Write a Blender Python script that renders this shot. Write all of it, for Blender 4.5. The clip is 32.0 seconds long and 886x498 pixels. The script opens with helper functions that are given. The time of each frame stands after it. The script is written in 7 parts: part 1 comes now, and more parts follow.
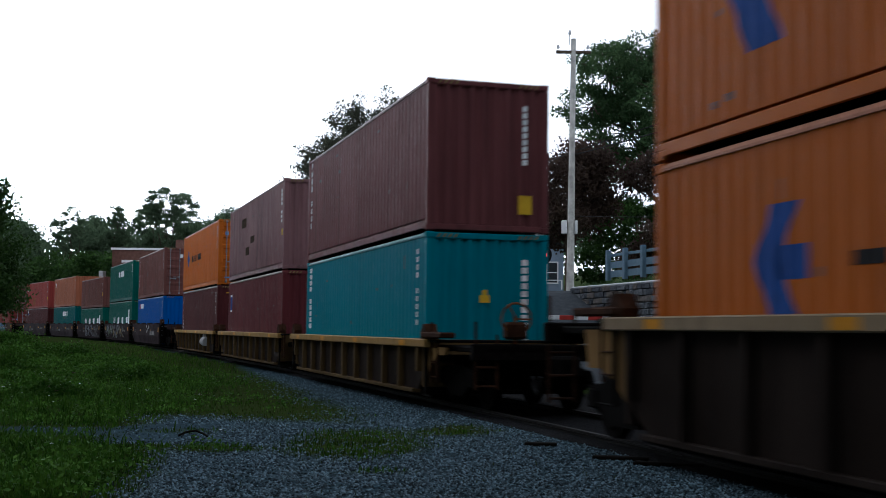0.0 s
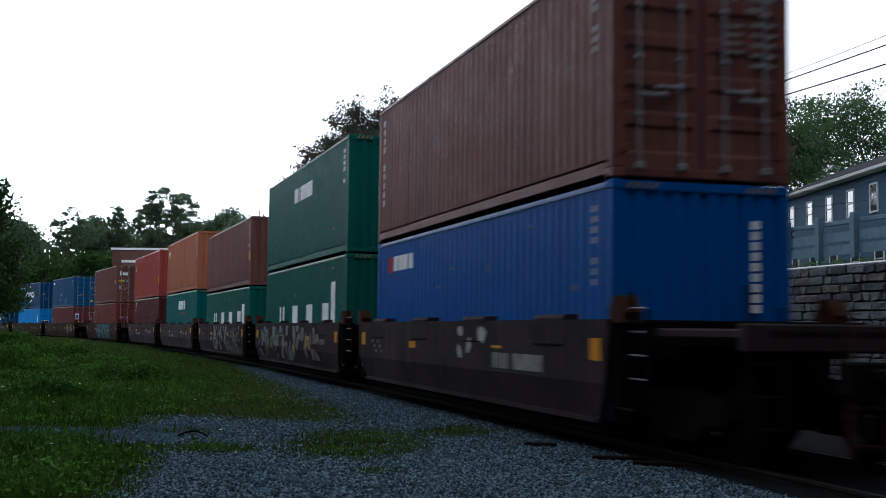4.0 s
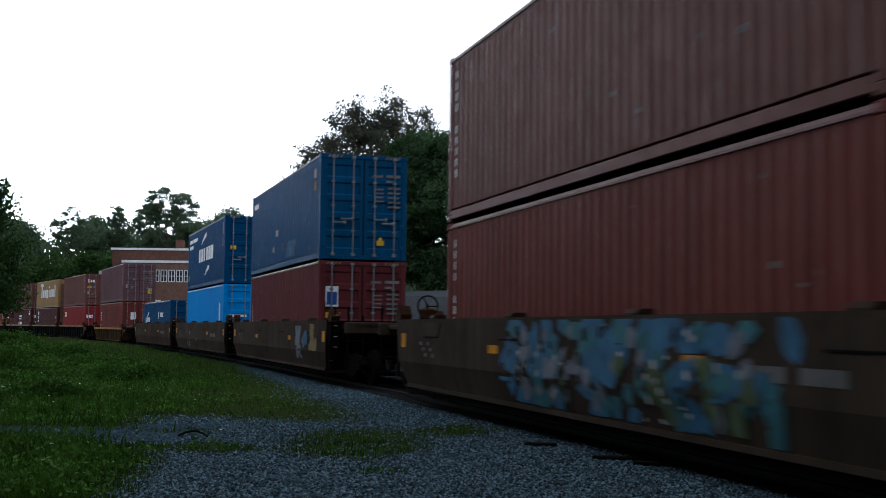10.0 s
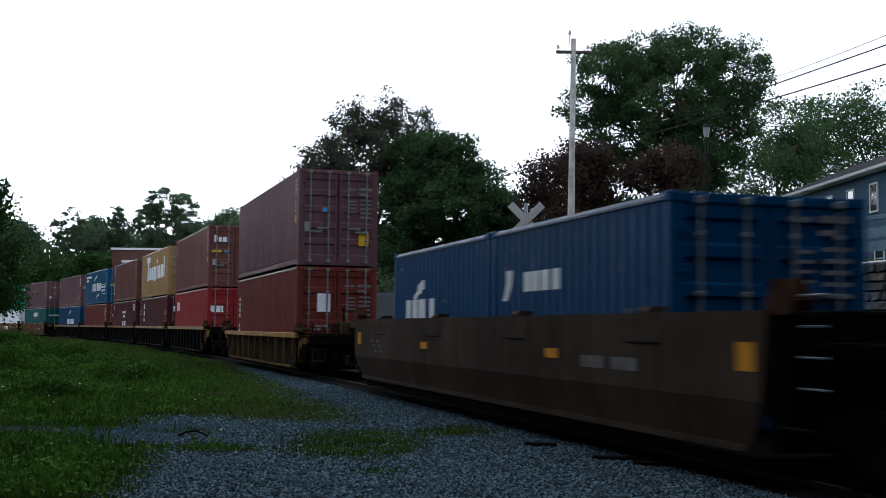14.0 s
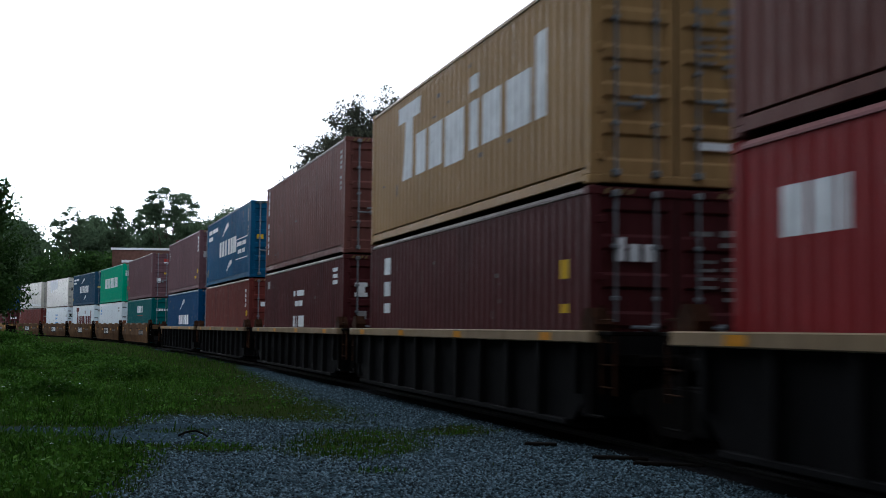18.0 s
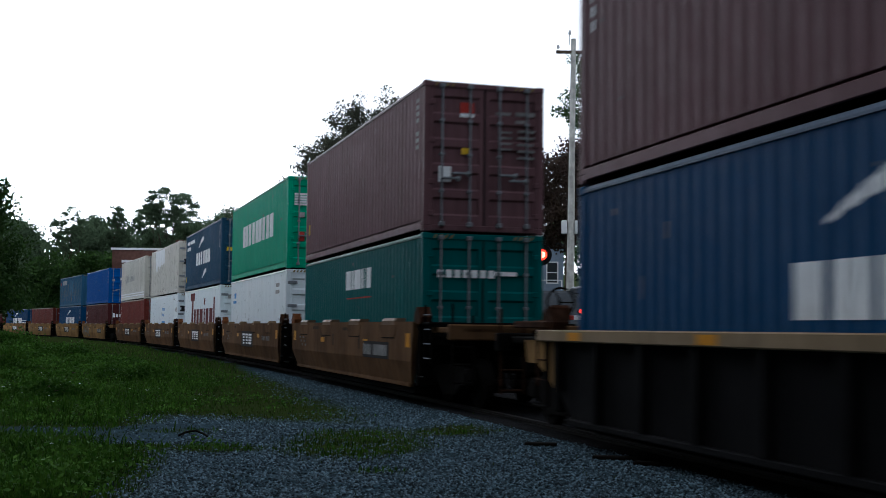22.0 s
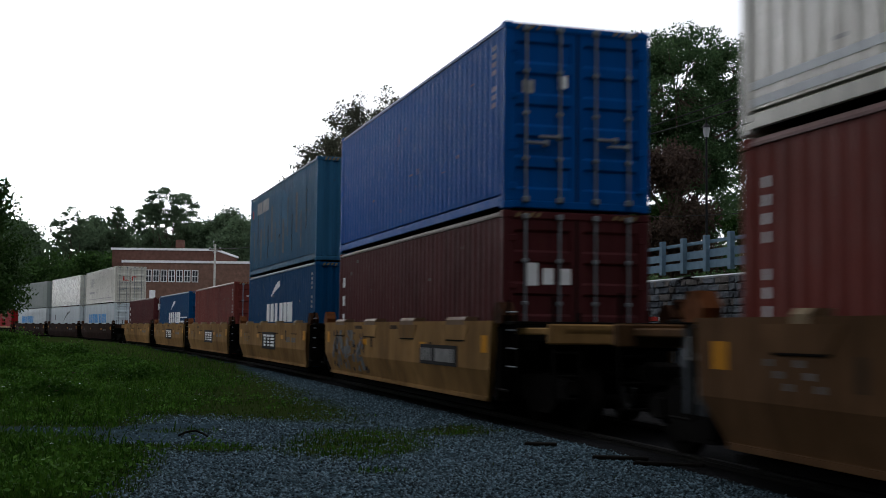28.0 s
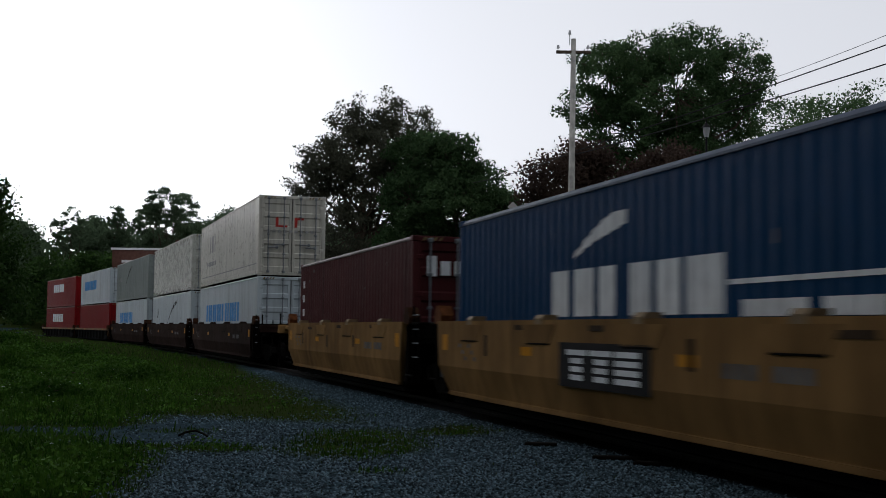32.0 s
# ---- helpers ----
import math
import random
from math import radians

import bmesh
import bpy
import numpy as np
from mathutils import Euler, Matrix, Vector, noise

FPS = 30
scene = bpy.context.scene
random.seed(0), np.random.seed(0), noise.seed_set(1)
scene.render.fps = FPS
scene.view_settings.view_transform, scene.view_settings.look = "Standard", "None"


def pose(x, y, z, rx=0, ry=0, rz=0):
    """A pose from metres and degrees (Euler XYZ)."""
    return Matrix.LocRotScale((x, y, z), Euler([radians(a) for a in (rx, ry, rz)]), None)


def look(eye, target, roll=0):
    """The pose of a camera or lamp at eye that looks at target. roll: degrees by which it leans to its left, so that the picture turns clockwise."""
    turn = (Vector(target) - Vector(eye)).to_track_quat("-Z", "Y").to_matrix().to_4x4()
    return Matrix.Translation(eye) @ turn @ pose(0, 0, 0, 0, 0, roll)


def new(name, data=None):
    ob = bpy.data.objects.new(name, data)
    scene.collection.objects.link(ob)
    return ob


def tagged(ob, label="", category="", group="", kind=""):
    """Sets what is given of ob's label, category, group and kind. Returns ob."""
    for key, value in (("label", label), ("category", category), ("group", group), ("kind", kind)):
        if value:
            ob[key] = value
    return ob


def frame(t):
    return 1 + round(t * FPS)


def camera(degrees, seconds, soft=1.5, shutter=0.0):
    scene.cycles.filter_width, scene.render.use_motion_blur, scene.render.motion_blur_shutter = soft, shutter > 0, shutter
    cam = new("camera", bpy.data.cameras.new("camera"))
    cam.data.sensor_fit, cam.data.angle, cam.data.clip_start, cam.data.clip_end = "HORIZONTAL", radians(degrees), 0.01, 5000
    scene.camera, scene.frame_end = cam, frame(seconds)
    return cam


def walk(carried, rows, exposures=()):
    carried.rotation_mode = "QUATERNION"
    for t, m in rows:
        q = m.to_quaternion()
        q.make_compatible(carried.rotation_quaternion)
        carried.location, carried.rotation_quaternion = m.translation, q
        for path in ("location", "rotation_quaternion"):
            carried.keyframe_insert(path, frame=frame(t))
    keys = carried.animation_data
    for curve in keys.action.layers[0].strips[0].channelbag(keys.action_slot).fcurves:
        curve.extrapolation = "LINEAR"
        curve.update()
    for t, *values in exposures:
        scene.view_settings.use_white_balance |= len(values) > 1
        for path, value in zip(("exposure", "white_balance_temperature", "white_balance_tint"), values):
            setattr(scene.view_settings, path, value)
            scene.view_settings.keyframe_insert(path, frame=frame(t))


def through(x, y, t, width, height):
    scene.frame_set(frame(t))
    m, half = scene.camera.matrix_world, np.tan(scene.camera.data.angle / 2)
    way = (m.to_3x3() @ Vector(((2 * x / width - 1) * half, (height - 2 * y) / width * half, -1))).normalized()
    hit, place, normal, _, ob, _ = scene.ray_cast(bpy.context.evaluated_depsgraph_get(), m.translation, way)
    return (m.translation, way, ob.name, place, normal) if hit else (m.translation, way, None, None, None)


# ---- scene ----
# Plan: x to the right of the camera, y ahead of it, z up from the gravel beside the track.
cam = camera(40.66, 32.0, soft=0.88, shutter=0.45)
EYE = (0.0, 0.0, 1.44)
VIEW = look(EYE, (0.0, 100.0, 1.44 + 100.0 * math.tan(radians(3.852))), 0.66)
EXPOSURES = [(0.0, 0.1), (2.0, 0.15), (5.0, 0.22), (6.0, 0.0), (7.0, -0.05), (9.0, 0.05), (10.0, 0.12), (11.0, -0.08), (12.0, 0.12), (13.0, 0.08), (16.0, 0.2), (17.0, 0.08), (18.0, 0.18), (20.0, 0.06), (22.0, 0.02), (23.0, 0.06), (24.0, 0.0), (25.0, -0.2), (26.0, -0.38), (29.0, 0.0), (30.0, 0.0), (31.0, -0.5), (32.0, -0.68)]
walk(cam, [(0.0, VIEW), (32.0, VIEW)], exposures=[(t, e, 5650 + 470 * min(1.0, max(0.0, (t - 25.0) / 3.0)), 10 + 2 * min(1.0, max(0.0, (t - 25.0) / 3.0))) for t, e in EXPOSURES])

# ---- world and light: an evening sky, bright towards the sunset behind the train ----
SUN_EL, SUN_AZ = 14.0, -28.0          # degrees above the horizon; from straight ahead, to the right
world = bpy.data.worlds.new("evening_sky")
scene.world = world
world.use_nodes = True
wt = world.node_tree
bg = wt.nodes["Background"]
sky = wt.nodes.new("ShaderNodeTexSky")
sky.sky_type = "NISHITA"
sky.sun_disc = False
sky.sun_elevation = radians(SUN_EL)
sky.sun_rotation = radians(SUN_AZ)
sky.air_density, sky.dust_density, sky.ozone_density = 1.0, 2.0, 3.0
soften = wt.nodes.new("ShaderNodeHueSaturation")
soften.inputs["Saturation"].default_value = 0.08
wt.links.new(sky.outputs[0], soften.inputs["Color"])
haze = wt.nodes.new("ShaderNodeMix")                # thin even evening cloud
haze.data_type = "RGBA"
haze.inputs[0].default_value = 0.50
haze.inputs[7].default_value = (9.0, 9.0, 9.05, 1)
wt.links.new(soften.outputs[0], haze.inputs[6])
wt.links.new(haze.outputs[2], bg.inputs[0])
bg.inputs[1].default_value = 0.17
sun_data = bpy.data.lights.new("sun", "SUN")
sun_data.energy, sun_data.angle, sun_data.color = 0.5, radians(40), (1.0, 0.95, 0.9)
sun = new("sun", sun_data)
sun_dir = Vector((math.sin(radians(SUN_AZ)) * math.cos(radians(SUN_EL)), math.cos(radians(SUN_AZ)) * math.cos(radians(SUN_EL)), math.sin(radians(SUN_EL))))
sun.matrix_world = look(sun_dir * 60, (0, 0, 0))

# ---- the track: a curve to the right, by its curvature along the way ----
BEND_S = [-700, -330, -270, -220, -110, -70, -40, -10, 40, 120, 520]
BEND_K = [0, 0, 2.39, 2.39, 2.39, 1.597, 1.153, 1.29, 1.0, 0, 0]
TS = np.arange(-700, 521, 1.0)
TK = np.interp(TS, BEND_S, BEND_K) * 1e-3
TA = np.concatenate([[0], np.cumsum((TK[1:] + TK[:-1]) / 2)])
I0 = 700
TA = TA - TA[I0] + radians(-14.744)
TM = (TA[1:] + TA[:-1]) / 2
TX = np.concatenate([[0], np.cumsum(-np.sin(TM))])
TY = np.concatenate([[0], np.cumsum(-np.cos(TM))])
TX, TY = TX - TX[I0] + 7.174, TY - TY[I0]
RAIL = 0.10                            # height of the rail head


def on_track(s, off=0.0):
    """The point of the track at s metres, off metres to the right of the way the train goes."""
    a = np.interp(s, TS, TA)
    return np.interp(s, TS, TX) - math.cos(a) * off, np.interp(s, TS, TY) + math.sin(a) * off


def track_offset(x, y):
    """Metres from the track's middle to (x, y), positive on the camera's side, and the s there."""
    i = int(np.argmin((TX - x) ** 2 + (TY - y) ** 2))
    a = TA[i]
    return (x - TX[i]) * -math.cos(a) + (y - TY[i]) * math.sin(a), TS[i]


def ride(s, half):
    """Pose of a body whose bogies stand half metres before and behind s."""
    ax, ay = on_track(s + half)
    bx, by = on_track(s - half)
    return pose((ax + bx) / 2, (ay + by) / 2, 0, 0, 0, math.degrees(math.atan2(ay - by, ax - bx)))


SPEED, SLOWING = 15.285, -0.0427
TIMES = [float(t) for t in range(0, 33)]


def run_rows(s0, half):
    return [(t, ride(s0 + SPEED * t + 0.5 * SLOWING * t * t, half)) for t in TIMES]


# ---- mesh helpers ----
class Mesh:
    """Collects boxes, prisms, tubes and sheets into one mesh."""

    def __init__(self):
        self.v, self.f = [], []

    def add(self, vs, fs):
        n = len(self.v)
        self.v += [tuple(v) for v in vs]
        self.f += [tuple(i + n for i in f) for f in fs]
        return self

    def box(self, x0, x1, y0, y1, z0, z1):
        return self.add([(x, y, z) for x in (x0, x1) for y in (y0, y1) for z in (z0, z1)],
                        [(0, 1, 3, 2), (4, 6, 7, 5), (0, 4, 5, 1), (2, 3, 7, 6), (0, 2, 6, 4), (1, 5, 7, 3)])

    def block(self, x0, x1, y0, y1, z0, z1, b=0.01):
        """A box with chamfered edges."""
        vs, idx = [], {}
        X, Y, Z = (x0, x1), (y0, y1), (z0, z1)
        for i in (0, 1):
            for j in (0, 1):
                for k in (0, 1):
                    dx, dy, dz = b * (1 - 2 * i), b * (1 - 2 * j), b * (1 - 2 * k)
                    for a, d in enumerate(((0, dy, dz), (dx, 0, dz), (dx, dy, 0))):
                        idx[i, j, k, a] = len(vs)
                        vs.append((X[i] + d[0], Y[j] + d[1], Z[k] + d[2]))
        fs = []
        for i in (0, 1):
            fs.append([idx[i, 0, 0, 0], idx[i, 1, 0, 0], idx[i, 1, 1, 0], idx[i, 0, 1, 0]])
            fs.append([idx[0, i, 0, 1], idx[1, i, 0, 1], idx[1, i, 1, 1], idx[0, i, 1, 1]])
            fs.append([idx[0, 0, i, 2], idx[1, 0, i, 2], idx[1, 1, i, 2], idx[0, 1, i, 2]])
        for p in (0, 1):
            for q in (0, 1):
                fs.append([idx[p, q, 0, 0], idx[p, q, 1, 0], idx[p, q, 1, 1], idx[p, q, 0, 1]])
                fs.append([idx[p, 0, q, 0], idx[p, 1, q, 0], idx[p, 1, q, 2], idx[p, 0, q, 2]])
                fs.append([idx[0, p, q, 1], idx[1, p, q, 1], idx[1, p, q, 2], idx[0, p, q, 2]])
                for r in (0, 1):
                    fs.append([idx[p, q, r, 0], idx[p, q, r, 1], idx[p, q, r, 2]])
        return self.add(vs, fs)

    def prism(self, poly, a0, a1, axis="x"):
        """A polygon (pairs) drawn out from a0 to a1 along an axis; x: (y, z), y: (x, z), z: (x, y)."""
        n = len(poly)

        def at(p, a):
            return {"x": (a, p[0], p[1]), "y": (p[0], a, p[1]), "z": (p[0], p[1], a)}[axis]
        vs = [at(p, a0) for p in poly] + [at(p, a1) for p in poly]
        return self.add(vs, [tuple(range(n)), tuple(range(2 * n - 1, n - 1, -1))] + [(i, (i + 1) % n, n + (i + 1) % n, n + i) for i in range(n)])

    def tube(self, p, q, r, r2=None, n=8):
        p, q = Vector(p), Vector(q)
        r2 = r if r2 is None else r2
        d = (q - p).normalized()
        u = d.orthogonal().normalized()
        w = d.cross(u)
        ring = [(u * math.cos(2 * math.pi * i / n) + w * math.sin(2 * math.pi * i / n)) for i in range(n)]
        return self.add([p + c * r for c in ring] + [q + c * r2 for c in ring],
                        [tuple(range(n - 1, -1, -1)), tuple(range(n, 2 * n))] + [(i, (i + 1) % n, n + (i + 1) % n, n + i) for i in range(n)])

    def strip(self, rows):
        """A sheet through rows of points of equal length."""
        m = len(rows[0])
        return self.add([p for r in rows for p in r], [(i * m + j, i * m + j + 1, (i + 1) * m + j + 1, (i + 1) * m + j) for i in range(len(rows) - 1) for j in range(m - 1)])

    def done(self, name):
        me = bpy.data.meshes.new(name)
        me.from_pydata(self.v, [], self.f)
        bm = bmesh.new()
        bm.from_mesh(me)
        bmesh.ops.recalc_face_normals(bm, faces=bm.faces)
        bm.to_mesh(me)
        bm.free()
        me.materials.append(None)
        return me


def raw_mesh(name, verts, faces):
    """A mesh from numpy arrays: verts (n, 3), faces (m, k)."""
    me = bpy.data.meshes.new(name)
    n, (m, k) = len(verts), faces.shape
    me.vertices.add(n)
    me.vertices.foreach_set("co", np.asarray(verts, dtype=np.float32).ravel())
    me.loops.add(m * k)
    me.loops.foreach_set("vertex_index", np.asarray(faces, dtype=np.int32).ravel())
    me.polygons.add(m)
    me.polygons.foreach_set("loop_start", np.arange(0, m * k, k, dtype=np.int32))
    me.polygons.foreach_set("loop_total", np.full(m, k, dtype=np.int32))
    me.update(calc_edges=True)
    me.materials.append(None)
    return me


def part(name, me, material, parent=None, label="", at=None):
    """Links a mesh (or a Mesh collector) as one object under a thing or a part."""
    if isinstance(me, Mesh):
        me = me.done(name)
    ob = new(name, me)
    if len(me.materials) == 0:
        me.materials.append(None)
    ob.material_slots[0].link = "OBJECT"
    ob.material_slots[0].material = material
    if parent is not None:
        ob.parent = parent
    if at is not None:
        ob.matrix_basis = at
    if label:
        ob["label"] = label
    return ob


def thing(name, label, category, group="", kind="", at=None):
    ob = new(name)
    ob.empty_display_size = 0.3
    if at is not None:
        ob.matrix_basis = at
    return tagged(ob, label, category, group, kind)


# ---- materials ----
def base_mat(name, rough=0.6, metal=0.0):
    m = bpy.data.materials.new(name)
    m.use_nodes = True
    nt = m.node_tree
    b = nt.nodes["Principled BSDF"]
    b.inputs["Roughness"].default_value = rough
    b.inputs["Metallic"].default_value = metal
    b.inputs["Specular IOR Level"].default_value = 0.05
    return m, nt, b


def ramp(nt, fac, lo, hi, c0=(0, 0, 0, 1), c1=(1, 1, 1, 1)):
    r = nt.nodes.new("ShaderNodeValToRGB")
    r.color_ramp.elements[0].position, r.color_ramp.elements[1].position = lo, hi
    r.color_ramp.elements[0].color, r.color_ramp.elements[1].color = c0, c1
    nt.links.new(fac, r.inputs[0])
    return r.outputs[0]


def mix(nt, fac, a, b):
    n = nt.nodes.new("ShaderNodeMix")
    n.data_type = "RGBA"
    for socket, value in ((n.inputs[0], fac), (n.inputs[6], a), (n.inputs[7], b)):
        if isinstance(value, (int, float)):
            socket.default_value = value
        elif isinstance(value, tuple):
            socket.default_value = (*value[:3], 1)
        else:
            nt.links.new(value, socket)
    return n.outputs[2]


def noise_tex(nt, vec, scale, detail=4, stretch=None, rough=0.55):
    if stretch:
        mp = nt.nodes.new("ShaderNodeMapping")
        mp.inputs["Scale"].default_value = stretch
        nt.links.new(vec, mp.inputs[0])
        vec = mp.outputs[0]
    n = nt.nodes.new("ShaderNodeTexNoise")
    n.inputs["Scale"].default_value, n.inputs["Detail"].default_value, n.inputs["Roughness"].default_value = scale, detail, rough
    nt.links.new(vec, n.inputs["Vector"])
    return n.outputs[0]


def coords(nt, shuffle=True):
    """Object coordinates, shifted by the object's own random number."""
    tc = nt.nodes.new("ShaderNodeTexCoord")
    if not shuffle:
        return tc.outputs["Object"]
    oi = nt.nodes.new("ShaderNodeObjectInfo")
    sc = nt.nodes.new("ShaderNodeVectorMath")
    sc.operation = "MULTIPLY_ADD"
    nt.links.new(oi.outputs["Random"], sc.inputs[0])
    sc.inputs[1].default_value = (37.0, 53.0, 17.0)
    nt.links.new(tc.outputs["Object"], sc.inputs[2])
    return sc.outputs[0]


def bump(nt, b, height, strength=0.3, distance=0.01):
    bn = nt.nodes.new("ShaderNodeBump")
    bn.inputs["Strength"].default_value, bn.inputs["Distance"].default_value = strength, distance
    nt.links.new(height, bn.inputs["Height"])
    nt.links.new(bn.outputs[0], b.inputs["Normal"])


def paint(name, rgb, fade=0.5, dirt=0.6, rust=0.45, rough=0.50, gloss=0.045, lift=1.55):
    """Weathered steel paint: faded patches, rain streaks, rust spots."""
    m, nt, b = base_mat(name, rough)
    b.inputs["Specular IOR Level"].default_value = gloss
    v = coords(nt)
    light = tuple(min(0.85, c * lift + 0.004) for c in rgb)
    grime = tuple(c * 0.35 + 0.004 for c in rgb)
    col = mix(nt, ramp(nt, noise_tex(nt, v, 0.55, 5), 0.35, 0.75, (0, 0, 0, 1), (fade, fade, fade, 1)), rgb, light)
    streak = noise_tex(nt, v, 1.0, 5, (5.5, 5.5, 0.22))
    col = mix(nt, ramp(nt, streak, 0.46, 0.78, (0, 0, 0, 1), (dirt, dirt, dirt, 1)), col, grime)
    pale = noise_tex(nt, v, 1.0, 4, (3.1, 3.1, 0.16))
    col = mix(nt, ramp(nt, pale, 0.56, 0.8, (0, 0, 0, 1), (fade * 0.8,) * 3 + (1,)), col, light)
    spots = noise_tex(nt, v, 5.5, 6, (1, 1, 0.6), 0.65)
    col = mix(nt, ramp(nt, spots, 0.66, 0.74, (0, 0, 0, 1), (rust, rust, rust, 1)), col, (0.075, 0.03, 0.014))
    nt.links.new(col, b.inputs["Base Color"])
    nt.links.new(ramp(nt, spots, 0.3, 0.75, (rough - 0.08,) * 3 + (1,), (rough + 0.22,) * 3 + (1,)), b.inputs["Roughness"])
    bump(nt, b, noise_tex(nt, v, 2.2, 3), 0.25, 0.012)
    return m


def plain(name, rgb, rough=0.6, metal=0.0, vary=0.3, scale=6.0, bumps=0.2, bump_at=0.01):
    """A surface with variation at two scales and fine relief."""
    m, nt, b = base_mat(name, rough, metal)
    b.inputs["Specular IOR Level"].default_value = 0.02
    v = coords(nt)
    dark, light = tuple(c * (1 - vary) for c in rgb), tuple(min(1, c * (1 + vary)) for c in rgb)
    col = mix(nt, ramp(nt, noise_tex(nt, v, scale, 5), 0.3, 0.7), dark, light)
    col = mix(nt, ramp(nt, noise_tex(nt, v, scale * 0.13, 3), 0.35, 0.75, (0, 0, 0, 1), (0.5, 0.5, 0.5, 1)), col, tuple(c * 0.7 for c in rgb))
    nt.links.new(col, b.inputs["Base Color"])
    bump(nt, b, noise_tex(nt, v, scale * 3, 5), bumps, bump_at)
    return m


def foliage(name, a, c, through=0.35, patch=0.35, deep=0.55):
    """Leaves: two greens varied leaf by leaf, some light coming through."""
    m, nt, b = base_mat(name, 0.6)
    b.inputs["Specular IOR Level"].default_value = 0.05
    g = nt.nodes.new("ShaderNodeNewGeometry")
    col = mix(nt, g.outputs["Random Per Island"], a, c)
    col = mix(nt, ramp(nt, noise_tex(nt, coords(nt, False), patch, 4), 0.35, 0.65, (0, 0, 0, 1), (0.8, 0.8, 0.8, 1)), col, tuple(x * deep for x in a))
    nt.links.new(col, b.inputs["Base Color"])
    tr = nt.nodes.new("ShaderNodeBsdfTranslucent")
    nt.links.new(col, tr.inputs[0])
    ms = nt.nodes.new("ShaderNodeMixShader")
    ms.inputs[0].default_value = through
    nt.links.new(b.outputs[0], ms.inputs[1])
    nt.links.new(tr.outputs[0], ms.inputs[2])
    nt.links.new(ms.outputs[0], nt.nodes["Material Output"].inputs[0])
    return m


def dusty(name, rgb):
    """The same paint made paler, for dust and painted-in sky light on the ledges of the boxes."""
    return paint(name, tuple(c * 0.65 + 0.085 for c in rgb), 0.4, 0.5, 0.3)


def glow(name, rgb, strength):
    m, nt, b = base_mat(name, 0.4)
    b.inputs["Base Color"].default_value = (*rgb, 1)
    b.inputs["Emission Color"].default_value = (*rgb, 1)
    b.inputs["Emission Strength"].default_value = strength
    return m


COLOURS = {
    # key: name, base colour, then fading, dirt, rust, roughness and gloss where they differ
    "maroon": ("maroon_paint", (0.1258, 0.0442, 0.047)),
    "dark_maroon": ("dark_maroon_paint", (0.0609, 0.0153, 0.0167)),
    "pale_maroon": ("pale_maroon_paint", (0.1668, 0.0887, 0.0938), 0.6, 0.7),
    "deep_maroon": ("deep_maroon_paint", (0.1039, 0.0238, 0.0279)),
    "brown": ("brown_paint", (0.119, 0.0485, 0.0416)),
    "red_brown": ("red_brown_paint", (0.1228, 0.0274, 0.0219)),
    "rust": ("rust_orange_paint", (0.285, 0.098, 0.052), 0.45),
    "red": ("red_paint", (0.205, 0.020, 0.023), 0.25, 0.35, 0.25),
    "bright_red": ("bright_red_paint", (0.17, 0.007, 0.008), 0.15, 0.3, 0.15),
    "faded_red": ("faded_red_paint", (0.2476, 0.043, 0.036), 0.5),
    "orange": ("orange_paint", (0.40, 0.102, 0.010), 0.25, 0.4, 0.35),
    "teal": ("teal_paint", (0.0015, 0.1759, 0.2271), 0.15, 0.25, 0.15),
    "green": ("dark_green_paint", (0.004, 0.085, 0.066), 0.2, 0.35, 0.2),
    "sea_green": ("sea_green_paint", (0.0015, 0.0856, 0.0856), 0.2, 0.3, 0.2),
    "bright_green": ("bright_green_paint", (0.008, 0.300, 0.165), 0.2, 0.25, 0.1),
    "blue": ("blue_paint", (0.005, 0.062, 0.150), 0.3, 0.35, 0.25),
    "royal": ("royal_blue_paint", (0.0015, 0.0686, 0.2734), 0.2, 0.3, 0.2),
    "deep_blue": ("deep_blue_paint", (0.003, 0.045, 0.120), 0.2, 0.3, 0.2),
    "steel_blue": ("steel_blue_paint", (0.006, 0.064, 0.136), 0.8, 0.5, 0.25),
    "plum": ("plum_brown_paint", (0.1128, 0.0603, 0.068), 0.5, 0.5),
    "ink_blue": ("ink_blue_paint", (0.002, 0.038, 0.108), 0.2, 0.3, 0.2),
    "slate": ("slate_blue_paint", (0.0127, 0.0511, 0.0959), 0.5, 0.5, 0.25),
    "navy": ("navy_paint", (0.0015, 0.0467, 0.1286), 0.25, 0.3, 0.25),
    "faded_blue": ("faded_blue_paint", (0.0217, 0.087, 0.1574), 0.4, 0.65, 0.4),
    "sky_blue": ("bright_blue_paint", (0.004, 0.225, 0.62), 0.2, 0.25, 0.15),
    "tan": ("tan_paint", (0.300, 0.188, 0.080), 0.3, 0.4, 0.3),
    "white": ("white_paint", (0.67, 0.75, 0.79), 0.15, 0.25, 0.12, 0.30, 0.30),
    # White darkened for the rear boxes: the trees' shade is in the colour.
    "aged_white": ("aged_white_paint", (0.42, 0.48, 0.51), 0.3, 0.5, 0.2, 0.35, 0.2),
    "dirty_white": ("dirty_white_paint", (0.46, 0.45, 0.395), 0.4, 0.7, 0.25, 0.28, 0.38),
    "grey": ("grey_paint", (0.22, 0.25, 0.24), 0.3, 0.5, 0.3),
    "silver": ("bare_aluminium", (0.36, 0.37, 0.33), 0.3, 0.4, 0.1, 0.22, 0.9),
}
PAINT = {key: paint(row[0], *row[1:]) for key, row in COLOURS.items()}
# Lighter copies for the top rails: sky gleam painted in along with dust.
LIT_LEDGE = {key: dusty("dusty_" + key + "_ledge", rgb) for key, (_, rgb, *_) in COLOURS.items()}
